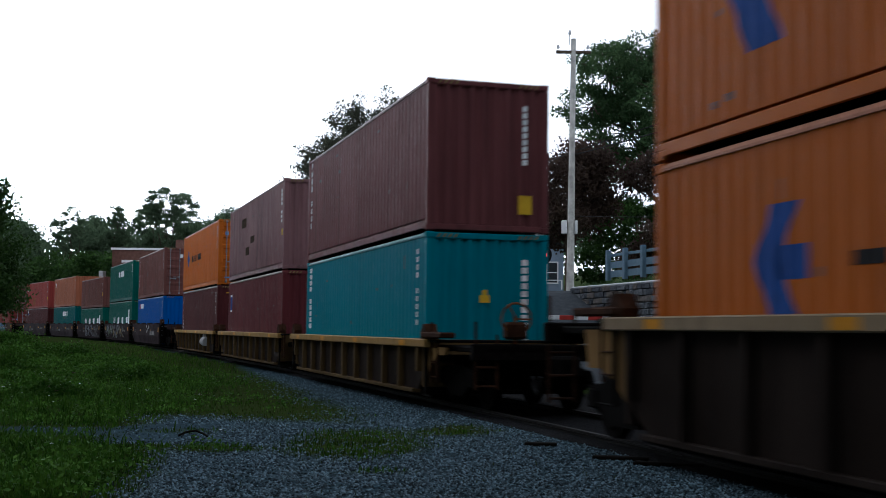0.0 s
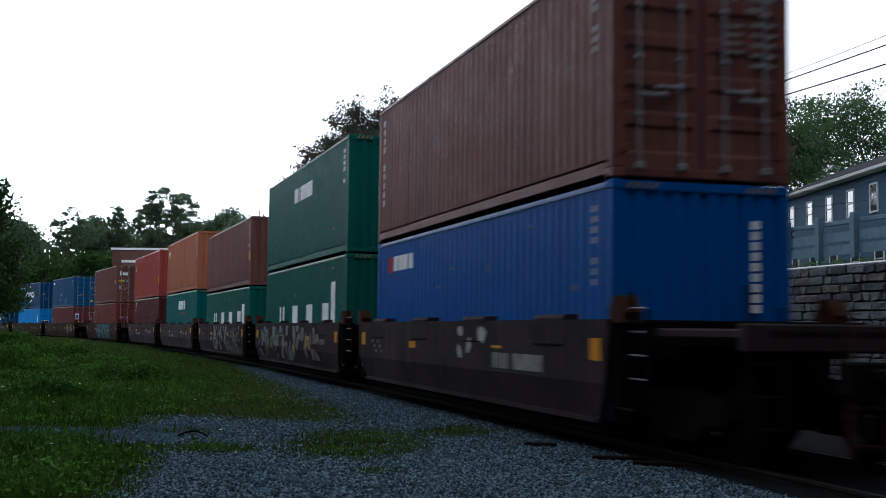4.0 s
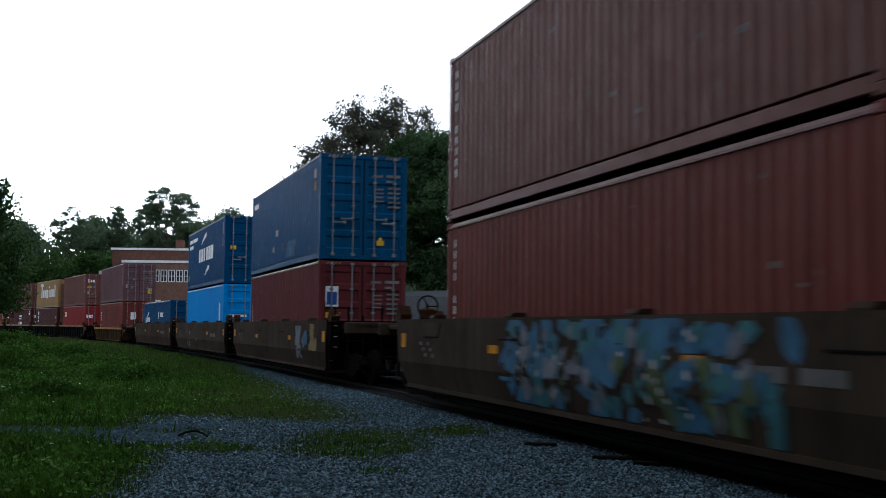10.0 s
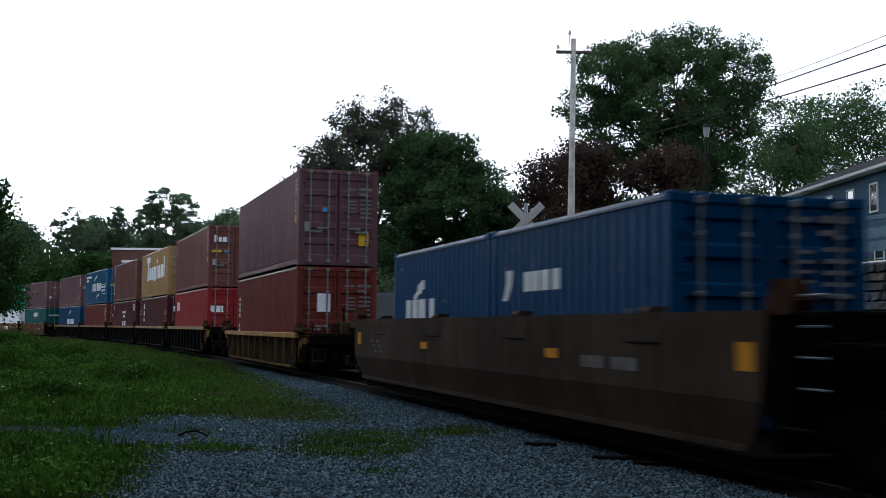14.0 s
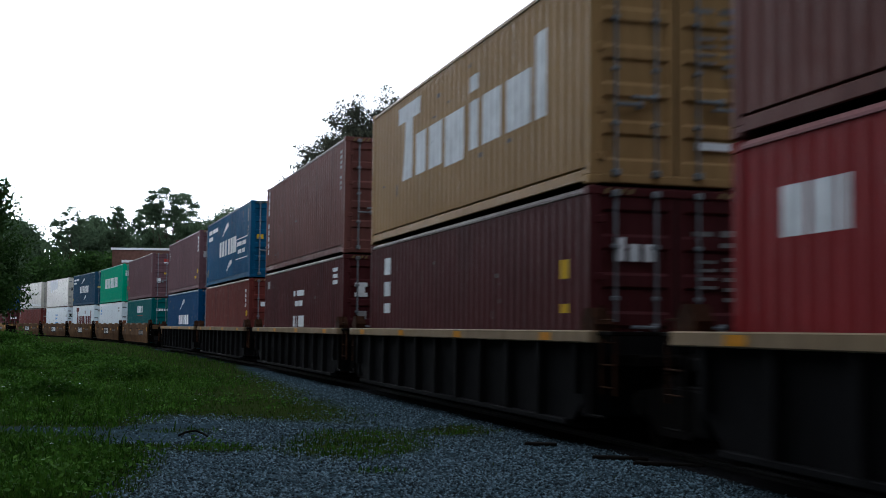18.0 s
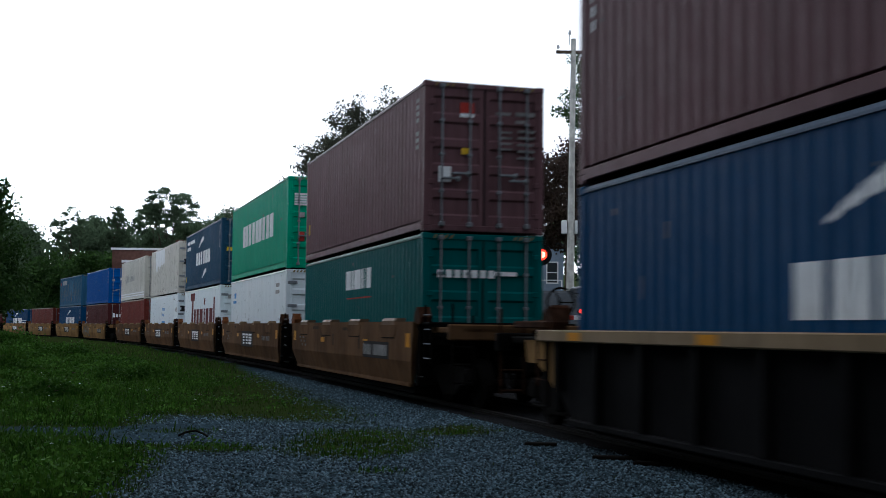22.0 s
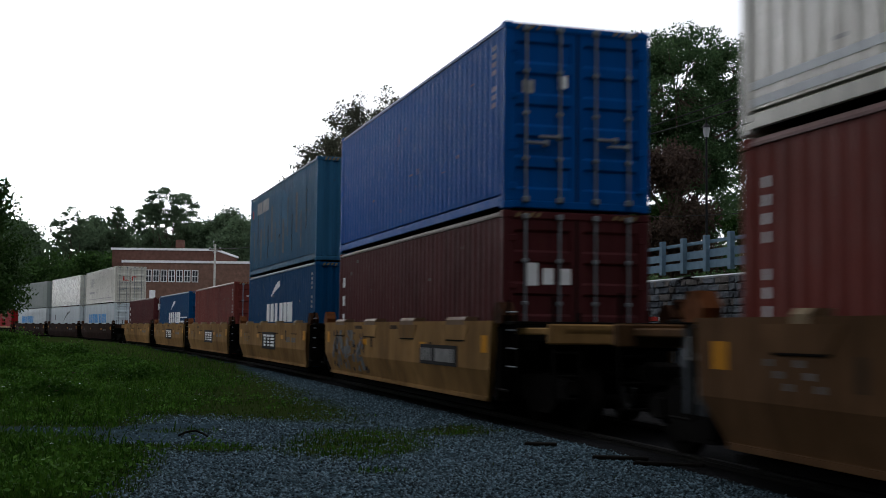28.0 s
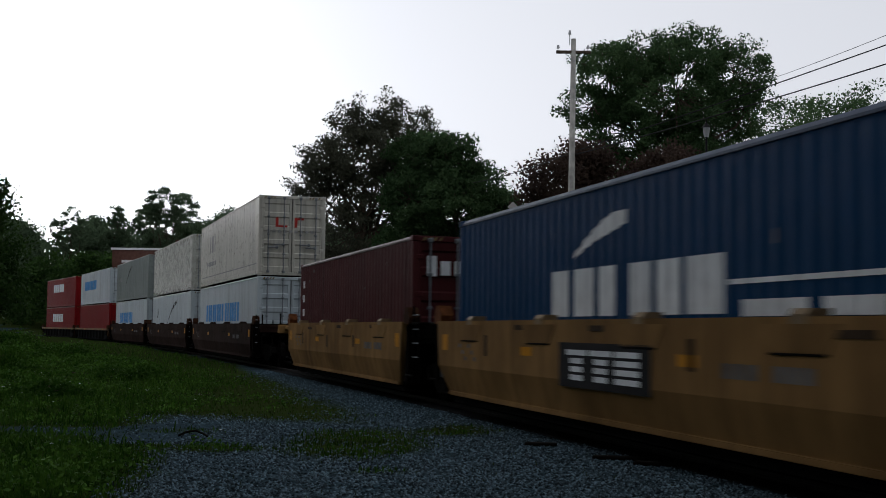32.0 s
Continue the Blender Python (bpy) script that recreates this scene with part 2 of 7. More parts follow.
CAR = {
    "yellow": paint("faded_yellow_car_paint", (0.152, 0.088, 0.033), 0.75, 0.5, 0.45, 0.65, 0.01, 2.3),
    "tan": paint("dirty_tan_car_paint", (0.070, 0.038, 0.018), 0.75, 0.55, 0.5, 0.65, 0.01, 2.3),
    "brown": paint("brown_car_paint", (0.018, 0.010, 0.008), 0.75, 0.6, 0.5, 0.7, 0.01, 2.3),
    "purple": paint("dull_purple_car_paint", (0.023, 0.017, 0.019), 0.75, 0.55, 0.3, 0.7, 0.01, 2.3),
    "dusty_purple": paint("dusty_purple_car_paint", (0.035, 0.029, 0.032), 0.75, 0.6, 0.35, 0.7, 0.01, 2.0),
    "grey": paint("grimy_grey_car_paint", (0.029, 0.021, 0.015), 0.75, 0.6, 0.3, 0.7, 0.01, 2.3),
    "rib": paint("dark_ribbed_car_paint", (0.014, 0.010, 0.008), 0.75, 0.65, 0.2, 0.7, 0.01, 2.3),
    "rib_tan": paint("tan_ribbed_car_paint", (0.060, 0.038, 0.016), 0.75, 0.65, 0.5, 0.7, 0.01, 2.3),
    "rib_grey": paint("grey_ribbed_car_paint", (0.0055, 0.0055, 0.0058), 0.75, 0.6, 0.12, 0.7, 0.01, 2.3),
}
COVER = paint("pale_brown_cover_paint", (0.115, 0.074, 0.046), 0.5, 0.4, 0.3, 0.5)
CHORD_YELLOW = paint("faded_yellow_top_chord_paint", (0.25, 0.150, 0.045), 0.4, 0.5, 0.45, 0.6)
CHORD = paint("pale_top_chord_paint", (0.20, 0.145, 0.085), 0.4, 0.5, 0.4, 0.6)
# Steel taken almost to black: deep shade under the cars is in this colour.
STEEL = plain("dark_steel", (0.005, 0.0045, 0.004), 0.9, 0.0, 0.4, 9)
WEDGE = plain("orange_rusted_steel", (0.13, 0.048, 0.018), 0.8, 0.0, 0.45, 7)
END_SHEET = plain("blue_grey_end_sheet", (0.045, 0.052, 0.060), 0.6, 0.0, 0.3, 5)
ASPHALT = plain("worn_asphalt", (0.040, 0.045, 0.050), 0.9, 0, 0.25, 4, 0.4, 0.01)
RUSTY = plain("rusty_steel", (0.035, 0.016, 0.009), 0.85, 0.0, 0.45, 7)
GALV = plain("galvanised_bar", (0.20, 0.22, 0.24), 0.5, 0.4, 0.2, 8)
RUBBER = plain("black_seal", (0.018, 0.018, 0.018), 0.8)
MARK = {
    "white": plain("white_marking", (0.78, 0.81, 0.83), 0.6, 0, 0.15, 3),
    "faint": plain("faint_marking", (0.13, 0.13, 0.13), 0.65, 0, 0.35, 6),
    "stain": plain("dark_brown_stencil", (0.040, 0.026, 0.016), 0.7, 0, 0.4, 6),
    "dim": plain("dim_marking", (0.19, 0.19, 0.19), 0.65, 0, 0.35, 5),
    "grey": plain("worn_marking", (0.34, 0.34, 0.34), 0.65, 0, 0.3, 5),
    "yellow": plain("yellow_label", (0.62, 0.40, 0.03), 0.55, 0, 0.15, 4),
    "amber": plain("amber_reflector", (0.50, 0.22, 0.015), 0.4, 0, 0.15, 6),
    "blue": plain("blue_marking", (0.030, 0.080, 0.280), 0.6, 0, 0.2, 4),
    "sky": plain("light_blue_marking", (0.10, 0.30, 0.62), 0.6, 0, 0.2, 4),
    "black": plain("black_marking", (0.020, 0.020, 0.022), 0.6, 0, 0.2, 4),
    "maroon": plain("maroon_marking", (0.120, 0.030, 0.032), 0.6, 0, 0.2, 4),
    "red": plain("red_marking", (0.42, 0.05, 0.04), 0.6, 0, 0.2, 4),
    "green": plain("green_marking", (0.03, 0.16, 0.09), 0.6, 0, 0.2, 4),
    "teal": plain("turquoise_spray", (0.05, 0.14, 0.16), 0.6, 0, 0.3, 3),
    "spray": plain("pale_spray", (0.15, 0.16, 0.19), 0.6, 0, 0.3, 3),
    "spray_blue": plain("blue_spray", (0.05, 0.13, 0.22), 0.6, 0, 0.3, 3),
    "rust": plain("rusty_patch", (0.24, 0.085, 0.045), 0.7, 0, 0.4, 3),
    "smoke": plain("smoky_spray", (0.080, 0.075, 0.078), 0.7, 0, 0.4, 2),
    "ochre": plain("ochre_spray", (0.20, 0.15, 0.07), 0.6, 0, 0.3, 3),
    "spray_green": plain("olive_spray", (0.08, 0.11, 0.06), 0.6, 0, 0.3, 3),
}

# ---- materials of the place ----
LEAF = foliage("maple_leaves", (0.048, 0.096, 0.040), (0.102, 0.165, 0.068), 0.48)
# Paler green: the haze of distance is put into the leaf colour.
LEAF_FAR = foliage("hazed_far_leaves", (0.095, 0.148, 0.085), (0.155, 0.220, 0.125), 0.55)
LEAF_DARK = foliage("dark_purple_leaves", (0.058, 0.040, 0.034), (0.105, 0.072, 0.052), 0.5)
LEAF_BUSH = foliage("bush_leaves", (0.022, 0.054, 0.012), (0.050, 0.098, 0.022), 0.25)
LEAF_COPPER = foliage("copper_leaves", (0.074, 0.082, 0.058), (0.128, 0.130, 0.090), 0.55)
GRASS = foliage("meadow_grass", (0.024, 0.082, 0.006), (0.074, 0.160, 0.017), 0.20, 0.9, 0.30)
WEEDS = foliage("weed_leaves", (0.036, 0.108, 0.010), (0.095, 0.195, 0.028), 0.25, 0.8, 0.45)
DRY_GRASS = foliage("sparse_grass", (0.022, 0.040, 0.007), (0.055, 0.070, 0.018), 0.2)
BARK = plain("bark", (0.085, 0.066, 0.050), 0.9, 0, 0.4, 5, 0.6, 0.03)
POLE_WOOD = plain("silvery_pole_wood", (0.46, 0.45, 0.42), 0.85, 0, 0.35, 4, 0.5, 0.01)
STONE = [plain("grey_wall_stone", (0.095, 0.105, 0.115), 0.85, 0, 0.35, 7, 0.8, 0.03), plain("dark_wall_stone", (0.052, 0.058, 0.066), 0.85, 0, 0.35, 7, 0.8, 0.03), plain("warm_wall_stone", (0.100, 0.092, 0.085), 0.85, 0, 0.35, 7, 0.8, 0.03)]
MORTAR = plain("dark_backing", (0.045, 0.045, 0.047), 0.95)
RAILING = plain("blue_grey_railing", (0.105, 0.165, 0.215), 0.5, 0.0, 0.15, 5)
SIDING = plain("slate_blue_siding", (0.070, 0.118, 0.180), 0.7, 0, 0.12, 3)
TRIM = plain("white_trim", (0.70, 0.71, 0.72), 0.6, 0, 0.08, 4)
ROOF = plain("dark_shingles", (0.045, 0.045, 0.050), 0.9, 0, 0.3, 9)
BRICK = plain("dark_red_brick", (0.110, 0.058, 0.046), 0.88, 0, 0.25, 3, 0.3)
BRICK_B = plain("brown_brick", (0.165, 0.098, 0.075), 0.88, 0, 0.25, 3, 0.3)
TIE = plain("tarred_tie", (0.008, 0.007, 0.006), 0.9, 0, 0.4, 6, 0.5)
RAILS = plain("worn_rail", (0.016, 0.015, 0.014), 0.6, 0.3, 0.3, 6)
GREY_METAL = plain("grey_metal", (0.38, 0.39, 0.40), 0.5, 0.5, 0.15, 6)
BLACK_METAL = plain("black_metal", (0.016, 0.016, 0.017), 0.5, 0.2, 0.2, 6)
WIRE = plain("wire", (0.05, 0.05, 0.05), 0.6)

glass_mat, gnt, gb = base_mat("window_glass", 0.06)
gb.inputs["Base Color"].default_value = (0.03, 0.035, 0.04, 1)
gb.inputs["Specular IOR Level"].default_value = 0.2


def stone_mat(name, a, b):
    m, nt, bs = base_mat(name, 0.85)
    g = nt.nodes.new("ShaderNodeNewGeometry")
    col = mix(nt, ramp(nt, g.outputs["Random Per Island"], 0.25, 1.0), a, b)
    nt.links.new(mix(nt, ramp(nt, noise_tex(nt, coords(nt, False), 30, 3), 0.3, 0.7, (0, 0, 0, 1), (0.5,) * 3 + (1,)), col, tuple(x * 0.6 for x in a)), bs.inputs["Base Color"])
    return m


GRAVEL = stone_mat("crushed_stone", (0.012, 0.020, 0.025), (0.205, 0.300, 0.365))


# ---- ground ----
def wob(x, y, k=1.0):
    return noise.noise((x * 0.35 * k, y * 0.35 * k, 3.7)) * 0.5 + noise.noise((x * 1.1 * k, y * 1.1 * k, 9.1)) * 0.35 + noise.noise((x * 3.1 * k, y * 3.1 * k, 5.1)) * 0.15


def cover(x, y):
    """How much grass grows at (x, y): 0 bare gravel, 1 meadow."""
    o, s = track_offset(x, y)
    if o < -3.2:
        return 0.8
    if o < 1.5:
        return 0.0
    w = wob(x, y)
    shoulder = float(np.interp(y, [-20, 8, 18, 27, 50, 90], [3.0, 3.0, 2.75, 2.25, 1.5, 1.5]))
    far = min((y - 18.2 - 0.9 * w + 0.25 * (x + 3.0)) / 1.6, (o - shoulder - 1.0 * w) / 1.2)
    left = (-4.1 - x + 0.8 * w + 0.10 * (15.8 - y)) / 0.8 if y > 14.6 else (-2.75 - x + 0.8 * w - 0.10 * (y - 11.0)) / 0.7
    g = max(far, left)
    for px, py, rx, ry in ((-1.05, 15.2, 1.1, 2.5), (-2.75, 14.3, 0.75, 0.55), (0.3, 17.2, 0.7, 1.2), (-0.6, 12.2, 0.35, 0.3), (-3.6, 16.6, 0.9, 0.5)):
        d = ((x - px) / rx) ** 2 + ((y - py) / ry) ** 2
        g = max(g, (1.0 - d + 0.9 * w) * 0.8)
    if x < -2.9 and 15.3 < y < 17.6:                      # a worn dark strip through the grass
        g = min(g, 0.22 + max(0.0, abs(y - 16.4 - 0.5 * w) - 0.55) * 2.2 + max(0.0, -3.6 - 0.5 * w + x + 4.2) * 0.6)
    if y > 26 and o > shoulder + 0.2:
        g = max(g, 0.5)
    return max(0.0, min(1.0, g))


def ground_z(x, y):
    """Height of the ground: flat by the track, a low bank on the left, hills far off."""
    o, s = track_offset(x, y)
    z = 0.02 * wob(x, y, 0.7)
    if o > 3.0:
        z += 0.35 * max(0.0, min(1.0, (-x - 7) / 10)) * max(0.0, min(1.0, (y - 14) / 18))
    if y > 150:
        z += min(9.0, (y - 150) * 0.06)
    return z


def build_ground():
    xs = np.concatenate([np.linspace(-900, -120, 14), np.linspace(-100, -26, 26), np.linspace(-24, 14, 96), np.linspace(16, 60, 23), np.linspace(80, 900, 14)])
    ys = np.concatenate([np.linspace(-600, -20, 18), np.linspace(-15, 6, 10), np.linspace(7, 40, 110), np.linspace(42, 110, 40), np.linspace(118, 260, 20), np.linspace(300, 1600, 12)])
    nx, ny = len(xs), len(ys)
    verts = np.array([(x, y, ground_z(x, y)) for y in ys for x in xs])
    i, j = np.meshgrid(np.arange(nx - 1), np.arange(ny - 1))
    a = (j * nx + i).ravel()
    me = raw_mesh("ground", verts, np.stack([a, a + 1, a + nx + 1, a + nx], 1))
    at = me.color_attributes.new("cover", "FLOAT_COLOR", "POINT")
    g = np.array([cover(x, y) for y in ys for x in xs])
    at.data.foreach_set("color", np.stack([g, g, g, np.ones_like(g)], 1).astype(np.float32).ravel())
    me.polygons.foreach_set("use_smooth", np.ones(len(me.polygons), dtype=bool))
    m, nt, b = base_mat("gravel_and_soil", 0.95)
    b.inputs["Specular IOR Level"].default_value = 0.0
    v = coords(nt, False)
    vor = nt.nodes.new("ShaderNodeTexVoronoi")
    vor.inputs["Scale"].default_value = 26
    nt.links.new(v, vor.inputs["Vector"])
    bw = nt.nodes.new("ShaderNodeRGBToBW")
    nt.links.new(vor.outputs["Color"], bw.inputs[0])
    grit = mix(nt, bw.outputs[0], (0.008, 0.015, 0.020), (0.052, 0.086, 0.108))
    grit = mix(nt, ramp(nt, noise_tex(nt, v, 0.5, 4), 0.4, 0.7, (0, 0, 0, 1), (0.55,) * 3 + (1,)), grit, (0.028, 0.041, 0.048))
    soil = mix(nt, noise_tex(nt, v, 3.0, 5), (0.014, 0.022, 0.006), (0.030, 0.044, 0.012))
    att = nt.nodes.new("ShaderNodeAttribute")
    att.attribute_name = "cover"
    nt.links.new(mix(nt, ramp(nt, att.outputs["Fac"], 0.05, 0.5), grit, soil), b.inputs["Base Color"])
    bump(nt, b, vor.outputs["Distance"], 0.7, 0.02)
    tagged(part("ground", me, m), "grey gravel lot giving way to green meadow", "ground", kind="structure")


build_ground()


def scatter(n, box, keep, seed):
    """Random places (x, y) within box, kept by a chance that depends on the place."""
    rng = random.Random(seed)
    out = []
    for _ in range(n):
        # thinning out with distance
        y = box[2] * (box[3] / box[2]) ** rng.random()
        x = rng.uniform(-0.44, 0.44) * y
        if box[0] <= x <= box[1] and rng.random() < keep(x, y):
            out.append((x, y, ground_z(x, y)))
    return np.array(out)


def blades(name, pts, low, high, wide, material, label, seed):
    rng = np.random.RandomState(seed)
    n = len(pts)
    h = rng.uniform(low, high, n) * (0.6 + 0.8 * rng.rand(n))
    a = rng.uniform(0, 2 * np.pi, n)
    lean = rng.uniform(0.1, 0.75, n) * h
    la = rng.uniform(0, 2 * np.pi, n)
    w = wide * rng.uniform(0.6, 1.4, n)
    dx, dy = np.cos(a) * w, np.sin(a) * w
    lx, ly = np.cos(la) * lean, np.sin(la) * lean
    p = pts
    v = np.stack([p + np.stack([-dx, -dy, 0 * h - 0.02], 1), p + np.stack([dx, dy, 0 * h - 0.02], 1),
                  p + np.stack([dx * 0.7 + lx * 0.35, dy * 0.7 + ly * 0.35, h * 0.6], 1), p + np.stack([-dx * 0.7 + lx * 0.35, -dy * 0.7 + ly * 0.35, h * 0.6], 1),
                  p + np.stack([lx, ly, h], 1)], 1).reshape(-1, 3)
    k = np.arange(n) * 5
    f = np.concatenate([np.stack([k, k + 1, k + 2], 1), np.stack([k, k + 2, k + 3], 1), np.stack([k + 3, k + 2, k + 4], 1)])
    return tagged(part(name, raw_mesh(name, v, f), material), label, "grass", kind="stuff")


def lush(x, y):
    """Full growth on the left of the meadow and near the eye, thin towards the track."""
    return max(0.16, min(1.0, 0.55 + (-0.19 * y - x) / 1.6 + 1.3 * wob(x + 17, y - 4, 0.6))) if y > 17 else 1.0


near_grass = scatter(90000, (-12, 4, 9.2, 34), lambda x, y: max(0, cover(x, y) - 0.12) ** 0.8 * lush(x, y), 11)
blades("grass", near_grass, 0.025, 0.062, 0.009, GRASS, "short green meadow grass beside the gravel", 1)
tall = scatter(60000, (-30, -3.0, 10, 70), lambda x, y: cover(x, y) * max(0, min(1, (-x - 0.10 * y - 1.6) / 2.5)), 12)
blades("tall_grass", tall, 0.06, 0.19, 0.012, GRASS, "tall uncut grass on the low bank", 2)
sparse = scatter(30000, (-5, 5, 9.5, 26), lambda x, y: max(0, cover(x, y)) ** 0.5 * 0.7 + 0.01, 13)
blades("sparse_grass", sparse, 0.02, 0.060, 0.006, DRY_GRASS, "sparse yellow-green grass in the gravel", 3)


def pebbles():
    pts = scatter(150000, (-6, 7, 9.0, 40), lambda x, y: (0.15 if x < -3.3 and 15 < y < 17.8 else 1 - cover(x, y)) * min(1.0, max(0.0, (track_offset(x, y)[0] - 0.95) / 0.3)), 14)
    rng = np.random.RandomState(5)
    n = len(pts)
    r = rng.uniform(0.008, 0.024, n)[:, None, None]
    base = np.array([(1, 0, 0), (0, 1, 0), (-1, 0, 0), (0, -1, 0), (0, 0, 0.75), (0, 0, -0.5)], dtype=float)
    shape = base[None] * rng.uniform(0.6, 1.3, (n, 6, 1))
    a = rng.uniform(0, 2 * np.pi, n)
    rot = np.stack([np.stack([np.cos(a), -np.sin(a), 0 * a], 1), np.stack([np.sin(a), np.cos(a), 0 * a], 1), np.stack([0 * a, 0 * a, 1 + 0 * a], 1)], 1)
    v = (np.einsum("nij,nkj->nki", rot, shape) * r + pts[:, None]).reshape(-1, 3)
    f = np.array([(0, 1, 4), (1, 2, 4), (2, 3, 4), (3, 0, 4), (1, 0, 5), (2, 1, 5), (3, 2, 5), (0, 3, 5)])
    f = (np.arange(n)[:, None, None] * 6 + f[None]).reshape(-1, 3)
    tagged(part("gravel_stones", raw_mesh("gravel_stones", v, f), GRAVEL), "loose blue-grey crushed stones", "gravel", kind="stuff")


pebbles()


def flowers():
    pts = scatter(9000, (-13, -2.2, 11, 34), lambda x, y: cover(x, y) * (0.45 if y > 15 else 0.12) * max(0, wob(x + 31, y, 0.8) - 0.02) * (1.0 if x < -0.16 * y else 0.35), 15)
    rng = np.random.RandomState(8)
    n = len(pts)
    pts = pts + np.stack([0 * pts[:, 0], 0 * pts[:, 0], rng.uniform(0.18, 0.42, n)], 1)
    ring = np.array([(math.cos(2 * math.pi * i / 6), math.sin(2 * math.pi * i / 6), 0.15 * (i % 2)) for i in range(6)])
    v = (ring[None] * rng.uniform(0.014, 0.026, n)[:, None, None] + pts[:, None]).reshape(-1, 3)
    f = np.arange(n * 6).reshape(-1, 6)
    tagged(part("meadow_flowers", raw_mesh("meadow_flowers", v, f), MARK["white"]), "scattered small white meadow flowers", "flowers", kind="stuff")


flowers()

# a crooked dead stick lying on the gravel
stick = Mesh()
kx = [(-3.42, 15.7, 0.02), (-3.32, 15.72, 0.07), (-3.20, 15.75, 0.085), (-3.08, 15.72, 0.04), (-3.02, 15.66, 0.015)]
for p, q in zip(kx, kx[1:]):
    stick.tube(p, q, 0.016, 0.013, 6)
stick.tube(kx[1], (-3.36, 15.63, 0.015), 0.010, 0.006, 5)
tagged(part("dead_stick", stick, TIE), "crooked dead stick lying on the gravel", "stick")

# old dark boards half sunk in the gravel beside the track
for k, (x, y, turn, l) in enumerate(((2.02, 13.55, -14, 0.62), (2.45, 12.95, -20, 0.75), (1.25, 15.1, -10, 0.4))):
    tagged(part("old_board", Mesh().block(-l / 2, l / 2, -0.07, 0.07, -0.05, 0.045, 0.012), TIE, None, "", pose(x, y, 0.0, 0, 0, turn)), "dark tarred board half sunk in the gravel", "board", "boards in the gravel")

# ---- track: rails, ties and the low bed ----
track = thing("railway_track", "single railway track with worn rails on dark ties", "track", kind="structure")
for off in (-0.755, 0.755):
    prof = [(-0.07, -0.14), (0.07, -0.14), (0.07, -0.12), (0.012, -0.10), (0.012, -0.04), (0.036, -0.03), (0.036, 0.0), (-0.036, 0.0), (-0.036, -0.03), (-0.012, -0.04), (-0.012, -0.10), (-0.07, -0.12)]
    rows = []
    for s in np.arange(-400, 300, 4.0):
        rows.append([(*on_track(s, off + a), RAIL + b) for a, b in prof + prof[:1]])
    part("rail", Mesh().strip(rows), RAILS, track)
tie_mesh = Mesh().block(-1.3, 1.3, -0.11, 0.11, -0.16, 0.0, 0.015).done("tie")
for i, s in enumerate(np.arange(-62, 22, 0.54)):
    x, y = on_track(s)
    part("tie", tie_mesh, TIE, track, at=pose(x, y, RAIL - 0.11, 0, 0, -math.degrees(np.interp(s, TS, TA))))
# Near-black bed: the train's shade is put into the ballast colour.
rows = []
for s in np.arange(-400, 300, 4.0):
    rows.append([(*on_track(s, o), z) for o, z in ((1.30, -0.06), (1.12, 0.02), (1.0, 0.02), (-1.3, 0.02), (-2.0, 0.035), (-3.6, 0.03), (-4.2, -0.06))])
tagged(part("ballast_bed", Mesh().strip(rows), plain("shaded_ballast", (0.010, 0.010, 0.011), 0.95, 0, 0.5, 22, 0.9, 0.03), track), "")

# ---- beyond the track: terrace behind a stone wall ----
WALL_A, WALL_B = Vector((5.05, 46.7)), Vector((19.6, -8.0))     # far and near end of the wall's foot line
wall_dir = (WALL_B - WALL_A).normalized()
wall_out = Vector((wall_dir.y, -wall_dir.x))                       # towards the track
if wall_out.x > 0:
    wall_out = -wall_out
WALL_LEN = (WALL_B - WALL_A).length
WALL_TOP = 3.10


def wall_pt(d, off=0.0):
    p = WALL_A + wall_dir * d + wall_out * off
    return p.x, p.y


terrace = Mesh()
rows = []
for d in (-70, -45, -25, -12, -5, 0, WALL_LEN * 0.33, WALL_LEN * 0.66, WALL_LEN, WALL_LEN + 40):
    up = WALL_TOP + 0.05 + max(0.0, -d) * 0.045
    side = 0.0 if d >= 0 else min(14.0, -d * 0.6)
    foot = (WALL_A + wall_dir * d + wall_out * (0.0 if d >= 0 else 2.5 - side * 0.0))
    row = []
    for back, f in ((-0.35 if d >= 0 else -2.0, 0.0), (-0.4 if d >= 0 else 1.0, 1.0 if d >= 0 else 0.25), (6.0 + side, 1.0), (22.0, 1.10), (60.0, 1.35), (120.0, 2.0)):
        p = WALL_A + wall_dir * d - wall_out * (back + (0.7 if d >= 0 else 0))
        row.append((p.x, p.y, up * f if f else -0.1))
    rows.append(row)
terrace.strip(rows)
m_soil = plain("rough_turf", (0.045, 0.065, 0.022), 0.95, 0, 0.4, 2.0, 0.8, 0.06)
tagged(part("terrace_ground", terrace, m_soil), "raised grassy terrace behind the stone wall", "ground", kind="structure")

wall = thing("retaining_wall", "rough grey stone block retaining wall with a pale pipe rail", "wall", kind="structure")
m4 = Mesh()
a0, a1 = wall_pt(0, -0.55), wall_pt(WALL_LEN, -0.55)
b0, b1 = wall_pt(0, -0.10), wall_pt(WALL_LEN, -0.10)
m4.add([(*a0, -0.2), (*a1, -0.2), (*b1, -0.2), (*b0, -0.2), (*a0, WALL_TOP - 0.02), (*a1, WALL_TOP - 0.02), (*b1, WALL_TOP - 0.02), (*b0, WALL_TOP - 0.02)],
       [(0, 1, 2, 3), (4, 7, 6, 5), (0, 4, 5, 1), (1, 5, 6, 2), (2, 6, 7, 3), (3, 7, 4, 0)])
part("backing", m4, MORTAR, wall)
angle = math.degrees(math.atan2(wall_dir.y, wall_dir.x))
rng = random.Random(77)
block_meshes = []
